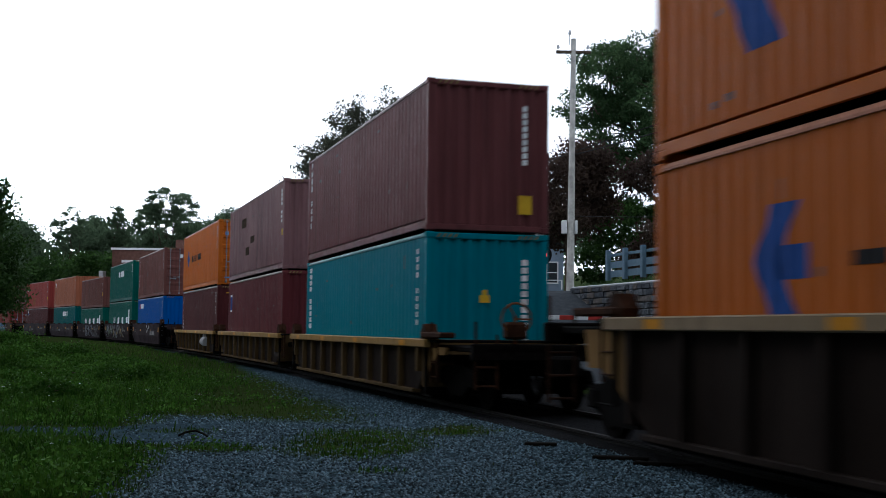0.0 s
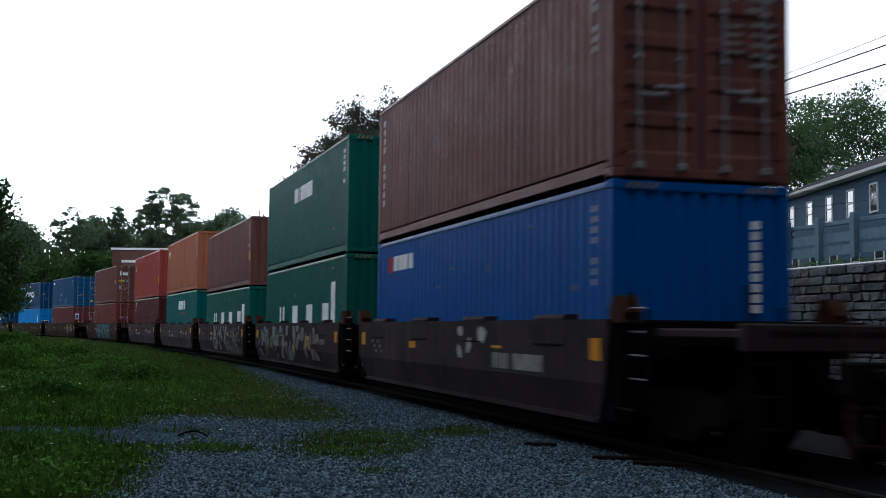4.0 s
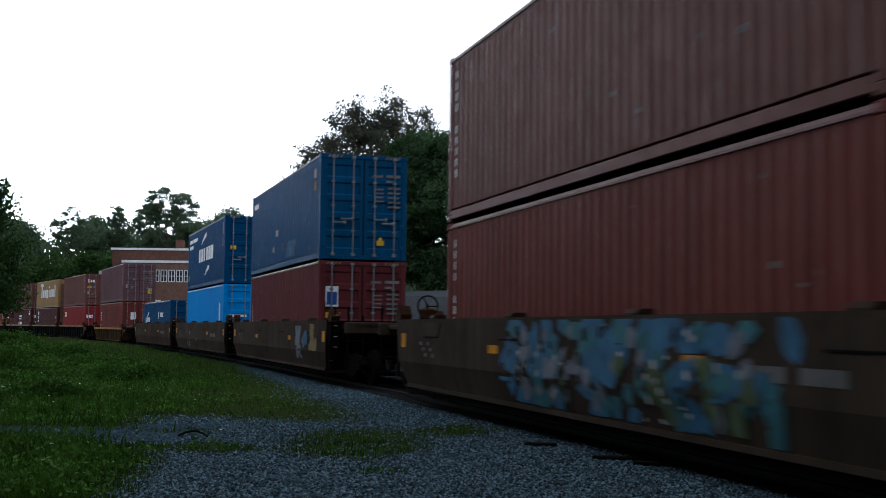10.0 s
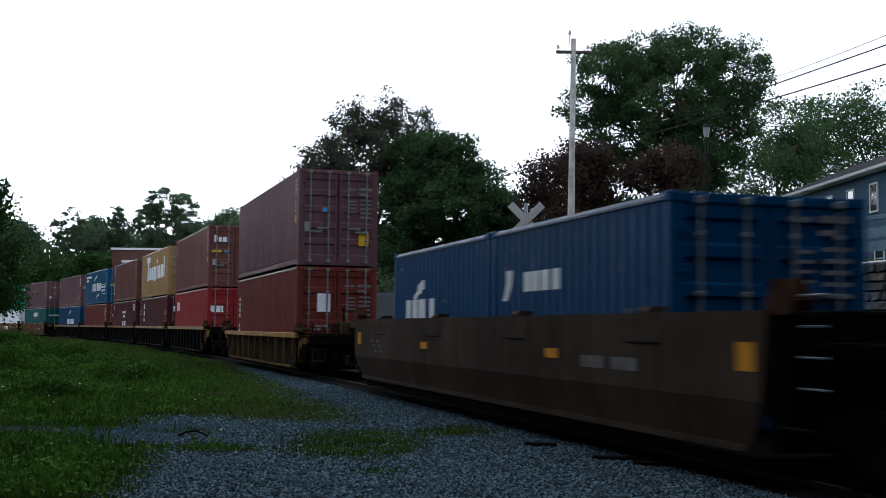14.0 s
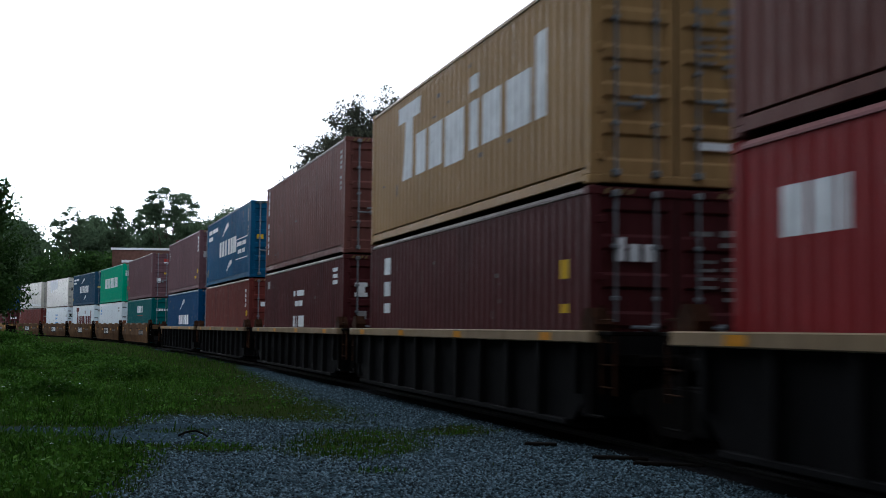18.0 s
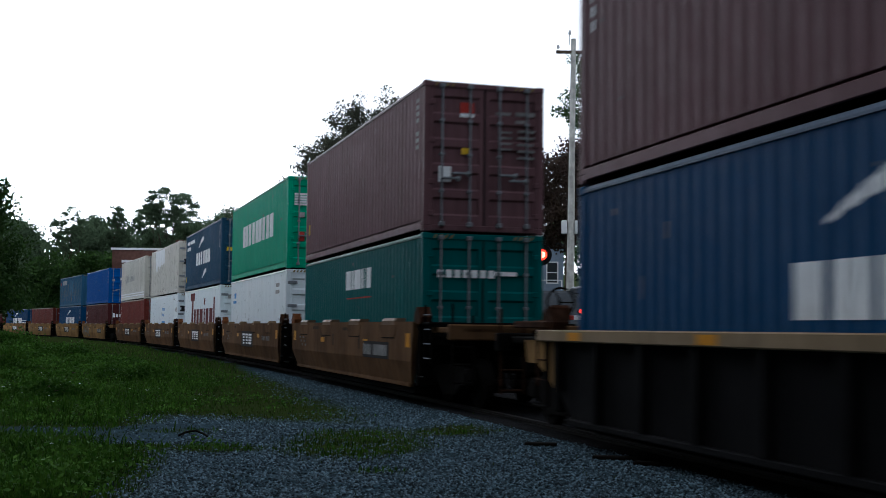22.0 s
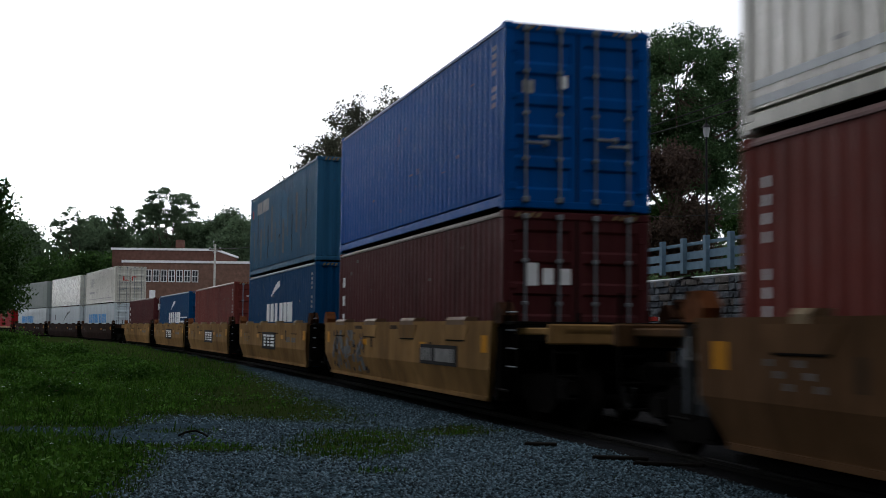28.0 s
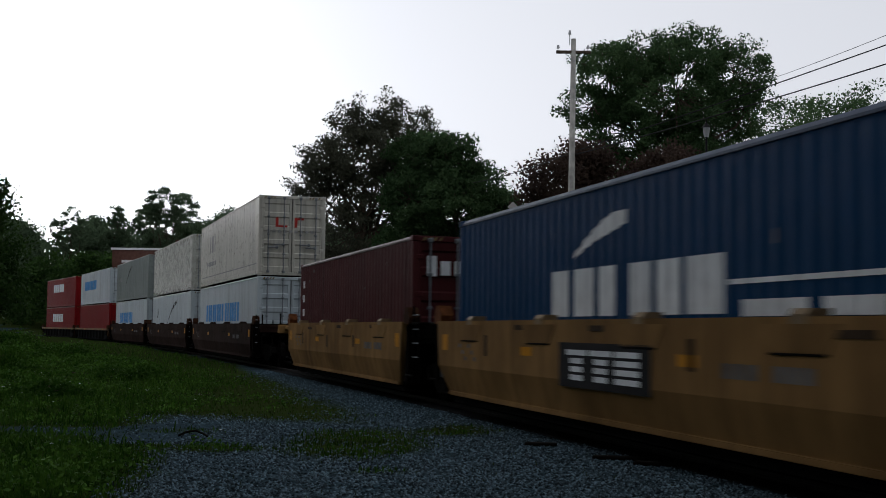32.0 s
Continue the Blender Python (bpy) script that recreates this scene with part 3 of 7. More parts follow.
for k in range(7):
    w, h = (0.28, 0.42, 0.62, 0.34, 0.72, 0.5, 0.22)[k], 0.215
    m = Mesh().block(0.008, w - 0.012, -0.02, 0.16 + 0.02 * (k % 3), 0.008, h - 0.012, 0.03)
    m.v = [(x + rng.uniform(-0.02, 0.02), y + rng.uniform(-0.03, 0.03), z + rng.uniform(-0.018, 0.018)) for x, y, z in m.v]
    block_meshes.append((w, m.done("stone")))
extra = Mesh()
count = 0
for course in range(14):
    d = 0.0 - 0.3 * (course % 2)
    while d < 34.0:
        w, me = rng.choice(block_meshes)
        if 0 <= d:
            x, y = wall_pt(d, -0.10)
            z = WALL_TOP - 0.22 * (course + 1)
            turn = pose(x, y, z, 0, 0, angle)
            # y of the stone points to the track
            if (turn.to_3x3() @ Vector((0, 1, 0))).to_2d().dot(wall_out) < 0:
                turn = turn @ Matrix.Diagonal((1, -1, 1, 1))
            if course < 5 and count < 300:
                part("stone", me, rng.choice(STONE), wall, at=turn)
                count += 1
            else:
                extra.add([turn @ Vector(v.co) for v in me.vertices], [tuple(p.vertices) for p in me.polygons])
        d += w
tagged(part("lower_stones", extra, STONE[0], wall), kind="stuff")
pipe = Mesh()
for k in range(0, 40, 2):
    p, q = wall_pt(k, -0.02), wall_pt(k + 2, -0.02)
    pipe.tube((*p, WALL_TOP + 0.02), (*q, WALL_TOP + 0.02), 0.035, n=8)
part("pipe_rail", pipe, GREY_METAL, wall, "pale metal pipe along the top")

road = Mesh()
rows = []
for d, z in ((-40, 3.9), (-22, 3.6), (-9, 3.3), (-2, 3.08), (0.4, 2.9), (3.6, 1.88), (8, 0.9), (13, 0.3), (19, 0.06), (24, 0.05)):
    rows.append([(*wall_pt(d, o), z + dz) for o, dz in ((-0.09 if d > 0 else -2.4, 0.0), (1.2, -0.02), (2.6, -0.10), (4.2, -0.35 * min(1.0, z)), (5.4, -0.6 * z - 0.2))])
road.strip(rows)
tagged(part("crossing_road", road, ASPHALT), "grey asphalt road climbing beside the stone wall", "road", kind="structure")
ivy_at = np.array([(*wall_pt(d, -0.55 + 0.25 * math.sin(d * 5.1)), WALL_TOP + 0.06 + 0.10 * noise.noise((d * 0.9, 0.3, 0.7))) for d in np.arange(0.3, 34, 0.16)])


fence = thing("guard_railing", "blue-grey steel guard railing on the terrace edge", "railing")
post_mesh = Mesh().block(-0.10, 0.10, -0.08, 0.08, 0, 1.16, 0.012).done("post")
rail_mesh = Mesh().block(0, 1.6, -0.03, 0.03, -0.055, 0.055, 0.012).done("railing_beam")
beam_mesh = Mesh().prism([(-0.04, -0.125), (0.05, -0.085), (0.05, -0.045), (-0.04, -0.012), (-0.04, 0.012), (0.05, 0.045), (0.05, 0.085), (-0.04, 0.125), (-0.06, 0.125), (-0.06, -0.125)], 0, 1.6).done("railing_beam")
for k in range(24):
    x, y = wall_pt(1.25 + 1.6 * k, -1.0)
    base = pose(x, y, WALL_TOP + 0.28, 0, 0, angle)
    part("post", post_mesh, RAILING, fence, at=base)
    for z, me in ((0.24, beam_mesh), (0.58, beam_mesh), (0.96, rail_mesh)):
        part("railing_beam", me, RAILING, fence, at=base @ Matrix.Translation((0, 0.11 if wall_out.x < 0 else -0.11, z)))


# ---- trees ----
def leaf_cloud(centres, radius, per, size, seed, flat=0.7):
    """Leaves scattered round many twig ends: small folded quads."""
    rng = np.random.RandomState(seed)
    c = np.repeat(np.asarray(centres), per, axis=0)
    n = len(c)
    way = rng.normal(0, 1, (n, 3))
    way *= (rng.rand(n) ** 0.5 / (np.linalg.norm(way, axis=1) + 1e-9))[:, None]
    p = c + way * np.array([1, 1, flat]) * radius
    a = rng.normal(0, 1, (n, 3))
    a /= np.linalg.norm(a, axis=1)[:, None]
    b = np.cross(a, rng.normal(0, 1, (n, 3)))
    b /= np.linalg.norm(b, axis=1)[:, None] + 1e-9
    s = (size * rng.uniform(0.6, 1.35, n))[:, None]
    v = np.stack([p - a * s, p + b * s * 0.55, p + a * s, p - b * s * 0.55], 1).reshape(-1, 3)
    return v, np.arange(n * 4).reshape(-1, 4)


def limb(mesh, p, q, r, r2, rng, bend=0.12, n=5):
    pts = [Vector(p)]
    d = Vector(q) - Vector(p)
    for i in range(1, n + 1):
        t = i / n
        pts.append(Vector(p) + d * t + Vector((rng.uniform(-1, 1), rng.uniform(-1, 1), rng.uniform(-0.4, 0.6))) * bend * d.length * t * (1 - t) * 2)
    for i in range(n):
        ta, tb = i / n, (i + 1) / n
        mesh.tube(pts[i], pts[i + 1], r + (r2 - r) * ta, r + (r2 - r) * tb, 7)
    return pts


def tree(name, label, x, y, z0, lobes, material, seed, leaf=0.20, clusters=260, per=46, spread=0.9, trunk=0.32, category="tree", gaps=0.35):
    """lobes: (dx, dy, z, rx, ry, rz) in metres from the tree's foot."""
    rng = random.Random(seed)
    th = thing(name, label, category, at=pose(x, y, z0))
    wood = Mesh()
    top = max(l[2] for l in lobes)
    stem = limb(wood, (0, 0, -0.2), (rng.uniform(-0.4, 0.4), rng.uniform(-0.4, 0.4), top * 0.62), trunk, trunk * 0.55, rng, 0.05, 7)
    centres = []
    total = sum((l[3] * l[4] * l[5]) ** 0.667 for l in lobes)
    for dx, dy, z, rx, ry, rz in lobes:
        start = stem[rng.randint(3, 6)]
        end = Vector((dx, dy, z))
        limb(wood, start, end, trunk * 0.4, trunk * 0.12, rng, 0.15)
        n = max(8, int(clusters * (rx * ry * rz) ** 0.667 / total))
        for _ in range(n):
            d = Vector((rng.gauss(0, 1), rng.gauss(0, 1), rng.gauss(0, 1))).normalized()
            q = rng.uniform(0.35, 1.0) ** 0.5 * (1 + 0.22 * noise.noise(d * 2.1 + Vector((seed, 0, 0))))
            c = Vector((dx + d.x * rx * q, dy + d.y * ry * q, z + d.z * rz * q))
            if noise.noise(c * 0.45 + Vector((seed * 3.1, 0, 0))) < -gaps:
                continue
            centres.append(c)
            if rng.random() < 0.22:
                wood.tube(end + (c - end) * 0.1, c, trunk * 0.10, 0.015, 5)
    part("trunk", wood, BARK, th)
    v, f = leaf_cloud([tuple(c) for c in centres], spread, per, leaf, seed)
    part("crown", raw_mesh("crown", v, f), material, th, "dense uneven leaf crown")
    return th


def lobes_for(width, low, high, seed, n=11, depth=None):
    """Lobes that fill a crown of that width between two heights, uneven at the edge."""
    rng = random.Random(seed)
    out = []
    mid, half = (low + high) / 2, (high - low) / 2
    for i in range(n):
        a = rng.uniform(0, 2 * math.pi)
        t = rng.uniform(-0.85, 0.8)
        reach = math.sqrt(max(0.05, 1 - t * t)) * rng.uniform(0.35, 0.78) * width / 2
        r = width * rng.uniform(0.15, 0.24)
        out.append((reach * math.cos(a), reach * math.sin(a) * (depth or 0.9), mid + t * half * 0.82, r, r, min(r * 0.8, half * 0.6)))
    out.append((0, 0, high - min(width * 0.17, half * 0.6), width * 0.2, width * 0.2, min(width * 0.16, half * 0.6)))
    return out


weed_at = scatter(16000, (-13, -2.4, 10, 40), lambda x, y: max(0.0, cover(x, y) - 0.35) * lush(x, y) * (0.35 + max(0.0, wob(x + 7, y + 3, 0.9) + 0.3)), 16)
v, f = leaf_cloud(weed_at + np.array([0, 0, 0.05]), 0.20, 14, 0.030, 61, 0.5)
tagged(part("meadow_weeds", raw_mesh("meadow_weeds", v, f), WEEDS), "low leafy green weeds and clover in the meadow", "weeds", kind="stuff")

COPPER = [(-3.4, 0, 9.3, 1.5), (-2.6, 1, 11.0, 1.7), (-1.2, 0, 12.7, 1.7), (0.9, 0, 13.7, 1.6), (2.9, 1, 12.9, 1.6), (4.6, 0, 11.4, 1.6), (0, -1, 11.0, 2.3), (-2.4, 0, 7.6, 1.9), (-1.0, -1, 5.8, 2.2), (2.4, 1, 10.6, 2.2), (5.6, 0, 9.8, 1.3), (-2.8, 0, 4.4, 1.8), (1.5, 1, 7.5, 2.2)]
v, f = leaf_cloud(ivy_at, 0.30, 26, 0.045, 63, 0.6)
tagged(part("bank_weeds", raw_mesh("bank_weeds", v, f), LEAF), "low green weeds along the foot of the railing", "weeds", kind="stuff")

MAPLE = [(-2.6, 0, 10.7, 1.6), (-0.6, 0, 10.4, 1.7), (1.0, 1, 9.2, 1.7), (2.0, 0, 7.4, 1.6), (-2.8, -1, 8.0, 2.0), (-0.5, -1, 7.5, 2.5), (-1.5, 0, 5.0, 2.6), (1.5, 0, 4.8, 2.2), (-3.3, 0, 5.0, 1.8), (2.3, 0, 3.0, 1.8)]
ROUND = [(-3.6, 0, 13.0, 2.2), (-1.4, 1, 13.9, 2.1), (1.2, 0, 14.0, 2.1), (3.8, -1, 12.9, 2.1), (4.7, 0, 11.0, 1.8), (-4.6, 0, 11.1, 1.7), (0, -2, 11.4, 3.2), (2.4, 1, 9.9, 2.5), (-2.5, 1, 9.7, 2.5), (0.5, -1, 7.7, 2.5), (1.6, 0, 5.3, 2.2), (-0.6, 0, 4.1, 2.2), (3.3, 1, 7.8, 1.7), (-3.6, 1, 7.6, 1.5)]
tree("copper_tree", "loose-crowned brown-purple tree beyond the track", -4.75, 73, 1.0, [(x, y, z, r, r, r * 0.9) for x, y, z, r in COPPER + [(0.4, 0, 12.2, 1.9), (-1.6, 1, 9.2, 2.0), (1.2, -1, 9.0, 2.0), (3.8, 0, 9.2, 1.8), (-2.2, 0, 10.2, 1.7), (0.2, 0, 13.4, 1.6)]], LEAF_COPPER, 4, 0.085, 1150, 66, 0.58, 0.3, gaps=0.42)
tree("maple_tree", "dense green maple tree beyond the track", 1.0, 70, 1.0, [(x, y, z, r, r, r * 0.9) for x, y, z, r in MAPLE], LEAF, 6, 0.105, 1100, 80, 0.62, 0.3)
tree("round_tree", "large round-crowned green tree on the terrace", 13.45, 71, 3.8, [(x, y, z, r * 1.08, r * 1.08, r * 0.98) for x, y, z, r in ROUND], LEAF, 9, 0.095, 1500, 80, 0.60, 0.36, gaps=0.30)
tree("purple_tree", "dark purple-leaved tree by the utility pole", 6.6, 63, 3.6, lobes_for(6.4, 2.6, 8.0, 12, 13), LEAF_DARK, 12, 0.105, 320, 70, 0.9, 0.2)
tree("dark_tree", "dark green tree behind the railing", 11.6, 62, 3.6, lobes_for(6.0, 0.2, 7.6, 15, 10), LEAF_DARK, 15, 0.105, 320, 70, 0.9, 0.2)
tree("terrace_tree", "leafy green tree behind the blue house", 24.0, 84, 4.8, lobes_for(13, 1.5, 13.5, 21, 13), LEAF, 21, 0.12, 480, 74, 1.1, 0.3)
tree("far_terrace_tree", "green tree rising behind the house roof", 31.0, 88, 5.0, lobes_for(11, 3, 15.0, 22, 11), LEAF, 22, 0.12, 420, 74, 1.1, 0.3)
tree("small_tree", "light green young tree behind the crossing", 4.4, 84, 3.0, lobes_for(6, 1, 8.3, 25, 8), LEAF, 25, 0.12, 220, 60, 0.9, 0.18)
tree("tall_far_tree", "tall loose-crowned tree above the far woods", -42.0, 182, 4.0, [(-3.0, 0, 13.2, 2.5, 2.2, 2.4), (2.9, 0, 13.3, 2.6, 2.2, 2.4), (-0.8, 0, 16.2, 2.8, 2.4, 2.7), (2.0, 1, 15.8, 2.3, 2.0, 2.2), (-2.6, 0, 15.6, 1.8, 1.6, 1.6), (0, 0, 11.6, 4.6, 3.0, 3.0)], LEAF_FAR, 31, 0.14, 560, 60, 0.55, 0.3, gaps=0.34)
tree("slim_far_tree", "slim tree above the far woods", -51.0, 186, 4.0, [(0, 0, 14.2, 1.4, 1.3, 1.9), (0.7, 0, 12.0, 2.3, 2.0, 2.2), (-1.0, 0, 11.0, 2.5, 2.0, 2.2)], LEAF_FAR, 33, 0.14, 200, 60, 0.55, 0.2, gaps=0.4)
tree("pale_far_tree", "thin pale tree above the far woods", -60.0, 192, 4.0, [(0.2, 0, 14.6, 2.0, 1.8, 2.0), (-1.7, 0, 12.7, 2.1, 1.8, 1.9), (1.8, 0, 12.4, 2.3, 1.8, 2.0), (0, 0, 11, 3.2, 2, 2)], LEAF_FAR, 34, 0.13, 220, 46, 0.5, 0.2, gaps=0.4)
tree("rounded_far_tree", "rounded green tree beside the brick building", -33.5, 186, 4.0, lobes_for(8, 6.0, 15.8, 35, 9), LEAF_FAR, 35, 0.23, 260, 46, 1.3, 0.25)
tree("edge_tree", "dark leafy tree at the edge of the meadow", -19.6, 47, 0.4, lobes_for(5.2, 0.4, 9.0, 41, 15), LEAF_BUSH, 41, 0.085, 560, 110, 0.9, 0.18)
tree("edge_shrub", "dense dark green shrub at the meadow's edge", -19.9, 50, 0.4, lobes_for(5.2, 0.0, 5.3, 43, 12), LEAF_BUSH, 43, 0.075, 300, 100, 0.8, 0.08, "shrub", 0.6)
tree("low_shrub", "low green shrub among the tall grass", -17.2, 46, 0.35, lobes_for(3.6, -0.3, 0.65, 45, 8), WEEDS, 45, 0.055, 220, 100, 0.6, 0.05, "shrub", 0.6)
tree("low_shrub", "low green shrub on the bank", -14.2, 42, 0.3, lobes_for(5.2, -0.3, 0.34, 46, 11), WEEDS, 46, 0.05, 260, 90, 0.5, 0.05, "shrub", 0.6)
tree("low_shrub", "low green shrub on the bank", -12.2, 33, 0.3, lobes_for(3.2, -0.3, 0.5, 47, 7), WEEDS, 47, 0.045, 180, 90, 0.5, 0.05, "shrub", 0.6)
for k, (x, y, w, h) in enumerate(((-9.6, 27, 3.4, 0.20), (-8.8, 32, 3.2, 0.26), (-11.2, 38, 4.4, 0.34), (-7.8, 24, 2.4, 0.16), (-14.0, 41, 4.6, 0.42))):
    tree("low_shrub", "bright leafy weed clump in the meadow", x, y, 0.10, lobes_for(w, -0.25, h, 81 + k, 14), WEEDS, 81 + k, 0.040, 240, 70, 0.26, 0.03, "shrub", 0.6)


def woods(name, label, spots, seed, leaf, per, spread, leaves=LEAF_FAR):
    """A far belt of trees as one mass of leaves: spots (x, y, ground, height, width)."""
    rng = random.Random(seed)
    cs = []
    for x, y, z0, h, w in spots:
        for _ in range(int(h * w * 0.42)):
            t = rng.random() ** 0.7
            a, r = rng.uniform(0, 2 * math.pi), math.sqrt(rng.random()) * w / 2 * (1.0 - 0.75 * max(0, t - 0.55) / 0.45)
            cs.append((x + r * math.cos(a), y + r * math.sin(a), z0 + 0.5 + (h - 0.5) * t))
    v, f = leaf_cloud(cs, spread, per, leaf, seed)
    tagged(part(name, raw_mesh(name, v, f), leaves), label, "woods", kind="stuff")


rng = random.Random(5)
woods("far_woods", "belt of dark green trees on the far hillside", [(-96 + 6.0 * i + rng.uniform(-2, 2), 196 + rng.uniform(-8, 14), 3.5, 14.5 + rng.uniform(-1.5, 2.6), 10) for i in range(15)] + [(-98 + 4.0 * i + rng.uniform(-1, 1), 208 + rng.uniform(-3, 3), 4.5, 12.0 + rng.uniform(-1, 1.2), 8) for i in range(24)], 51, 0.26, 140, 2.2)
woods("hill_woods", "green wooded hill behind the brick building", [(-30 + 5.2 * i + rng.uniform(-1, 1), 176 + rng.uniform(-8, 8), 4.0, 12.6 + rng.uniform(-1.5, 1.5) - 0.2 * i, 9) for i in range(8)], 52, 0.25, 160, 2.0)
woods("thicket", "dark green thicket beyond the curve of the track", [(x, y, 1.0, 8.5 + rng.uniform(-1, 2), 7) for x, y in ((-61.2, 176), (-56.7, 168), (-56.2, 172), (-52.2, 165), (-51.3, 168), (-47.2, 160), (-46.7, 164), (-43.2, 158), (-43.6, 166))], 57, 0.24, 120, 1.8, LEAF_BUSH)
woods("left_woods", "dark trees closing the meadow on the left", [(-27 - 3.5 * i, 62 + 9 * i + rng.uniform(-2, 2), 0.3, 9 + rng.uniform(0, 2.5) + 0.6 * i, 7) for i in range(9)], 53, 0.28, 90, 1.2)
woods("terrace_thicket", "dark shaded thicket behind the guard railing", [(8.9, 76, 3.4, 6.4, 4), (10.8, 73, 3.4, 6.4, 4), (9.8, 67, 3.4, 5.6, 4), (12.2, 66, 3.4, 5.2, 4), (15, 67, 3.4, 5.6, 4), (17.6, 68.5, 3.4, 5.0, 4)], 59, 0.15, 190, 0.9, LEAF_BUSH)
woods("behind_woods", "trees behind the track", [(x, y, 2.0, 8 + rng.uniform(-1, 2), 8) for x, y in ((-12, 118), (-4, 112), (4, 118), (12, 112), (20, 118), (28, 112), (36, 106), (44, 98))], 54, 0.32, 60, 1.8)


rng = random.Random(19)
# Unseen trees behind the camera, added to keep sky light off container ends.
woods("lane_woods", "tall dense trees across the lane behind the lot", [(x, y, 0, h, 8) for x, y, h in ((-9, -11, 20), (-3, -9.8, 24), (3, -9.5, 25), (9, -9.5, 25), (15, -10, 25), (21, -11, 24), (27, -11, 23), (0, -15, 26), (8, -15, 26), (16, -16, 26))], 58, 0.62, 70, 1.7)
rng = random.Random(9)
# Out of view on the left, added to shade cars and ground.
woods("roadside_woods", "tall dense trees along the near side of the lot", [(x, y, 0, h, w) for x, y, h, w in ((-23, 36, 11, 8), (-19.5, 26, 13, 8), (-16.5, 17, 15, 8), (-15, 9, 16, 8), (-14, 1, 16, 8), (-13, -8, 16, 9), (-24, 42, 11, 9))], 55, 0.55, 60, 1.7)
# Out of view on the right, added to darken the container ends.
woods("terrace_woods", "tall dense trees on the near end of the terrace", [(x, y, 3.2, h, w) for x, y, h, w in ((27, 8, 17, 9), (25, 17, 16, 8), (29, 0, 18, 9), (31, -10, 18, 9), (22, -22, 18, 9), (14, -34, 18, 10), (27, 26, 13, 8))], 56, 0.55, 60, 1.8)


# ---- blue house ----
def window_unit(parent, m, w, h, two=True):
    """Frame and panes of a window facing -x in its own space, origin at the lower middle."""
    win = part("window", Mesh().box(-0.05, 0.02, -w / 2 - 0.09, -w / 2, -0.09, h + 0.09).box(-0.05, 0.02, w / 2, w / 2 + 0.09, -0.09, h + 0.09).box(-0.05, 0.02, -w / 2, w / 2, h, h + 0.09).box(-0.07, 0.02, -w / 2, w / 2, -0.09, 0).box(-0.035, 0.02, -w / 2, w / 2, h / 2 - 0.03, h / 2 + 0.03), TRIM, parent, "white framed sash window", m)
    part("pane", Mesh().box(-0.005, 0.01, -w / 2, w / 2, 0, h / 2 - 0.03), glass_mat, win)
    part("pane", Mesh().box(-0.012, 0.005, -w / 2, w / 2, h / 2 + 0.03, h), glass_mat, win)
    return win


house = thing("blue_house", "slate blue clapboard house with white trim and dark roof", "house", at=pose(21.3, 75.0, 3.6, 0, 0, 3.0))
HL, HD, HE = 24.0, 9.0, 6.15
part("wall", Mesh().box(0, HD, -HL, 0, -1.0, HE), SIDING, house)
board_mesh = Mesh().prism([(-0.004, 0), (-0.022, 0), (-0.006, 0.13), (-0.004, 0.13)], -HL, 0, "y").done("clapboard")
for k in range(44):
    part("clapboard", board_mesh, SIDING, house, at=Matrix.Translation((0, 0, 0.1 + k * 0.137)))
part("corner_board", Mesh().box(-0.03, 0.12, -0.12, 0.03, -0.5, HE), TRIM, house)
roof = Mesh().prism([(-0.45, HE + 0.0), (HD / 2, HE + 2.1), (HD + 0.45, HE + 0.0), (HD + 0.45, HE + 0.16), (HD / 2, HE + 2.28), (-0.45, HE + 0.16)], -HL - 0.4, 0.4, "y")
part("roof", roof, ROOF, house)
part("gutter", Mesh().prism([(-0.58, HE - 0.02), (-0.44, HE - 0.02), (-0.44, HE + 0.13), (-0.60, HE + 0.13)], -HL - 0.4, 0.45, "y"), TRIM, house, "white gutter")
part("soffit", Mesh().box(-0.45, -0.02, -HL - 0.3, 0.35, HE - 0.06, HE - 0.02), TRIM, house)
part("downpipe", Mesh().tube((-0.5, 0.2, HE - 0.05), (-0.08, 0.02, HE - 0.45), 0.045).tube((-0.08, 0.02, HE - 0.45), (-0.08, 0.02, 0), 0.045), TRIM, house)
for k in range(7):
    window_unit(house, Matrix.Translation((-0.03, -2.0 - 3.05 * k, 4.15)), 0.85, 1.35)
for k in range(7):
    window_unit(house, Matrix.Translation((-0.03, -2.6 - 3.05 * k, 1.0)), 1.0, 1.35)

# small pale house beyond the crossing
cottage = thing("cottage", "small grey-blue cottage with white windows beyond the crossing", "house", at=pose(7.8, 96, 4.7, 0, 0, 90))
part("wall", Mesh().box(0, 7, -1.9, 1.6, -2, 3.3), plain("pale_siding", (0.20, 0.25, 0.32), 0.7, 0, 0.1, 3), cottage)
part("roof", Mesh().prism([(-2.2, 3.2), (-0.15, 4.7), (1.9, 3.2), (1.9, 3.4), (-0.15, 4.95), (-2.2, 3.4)], -0.4, 7.4), ROOF, cottage)
for y in (-1.0, 0.7):
    window_unit(cottage, Matrix.Translation((-0.03, y, 0.6)), 0.8, 1.6)
part("porch_rail", Mesh().box(-1.2, -1.12, -1.7, 1.4, 0.7, 0.78).box(-1.2, -1.12, -1.7, -1.6, 0, 0.7).box(-1.2, -1.12, 1.3, 1.4, 0, 0.7), TRIM, cottage)

# ---- brick building beyond the curve ----
BD = 122.0


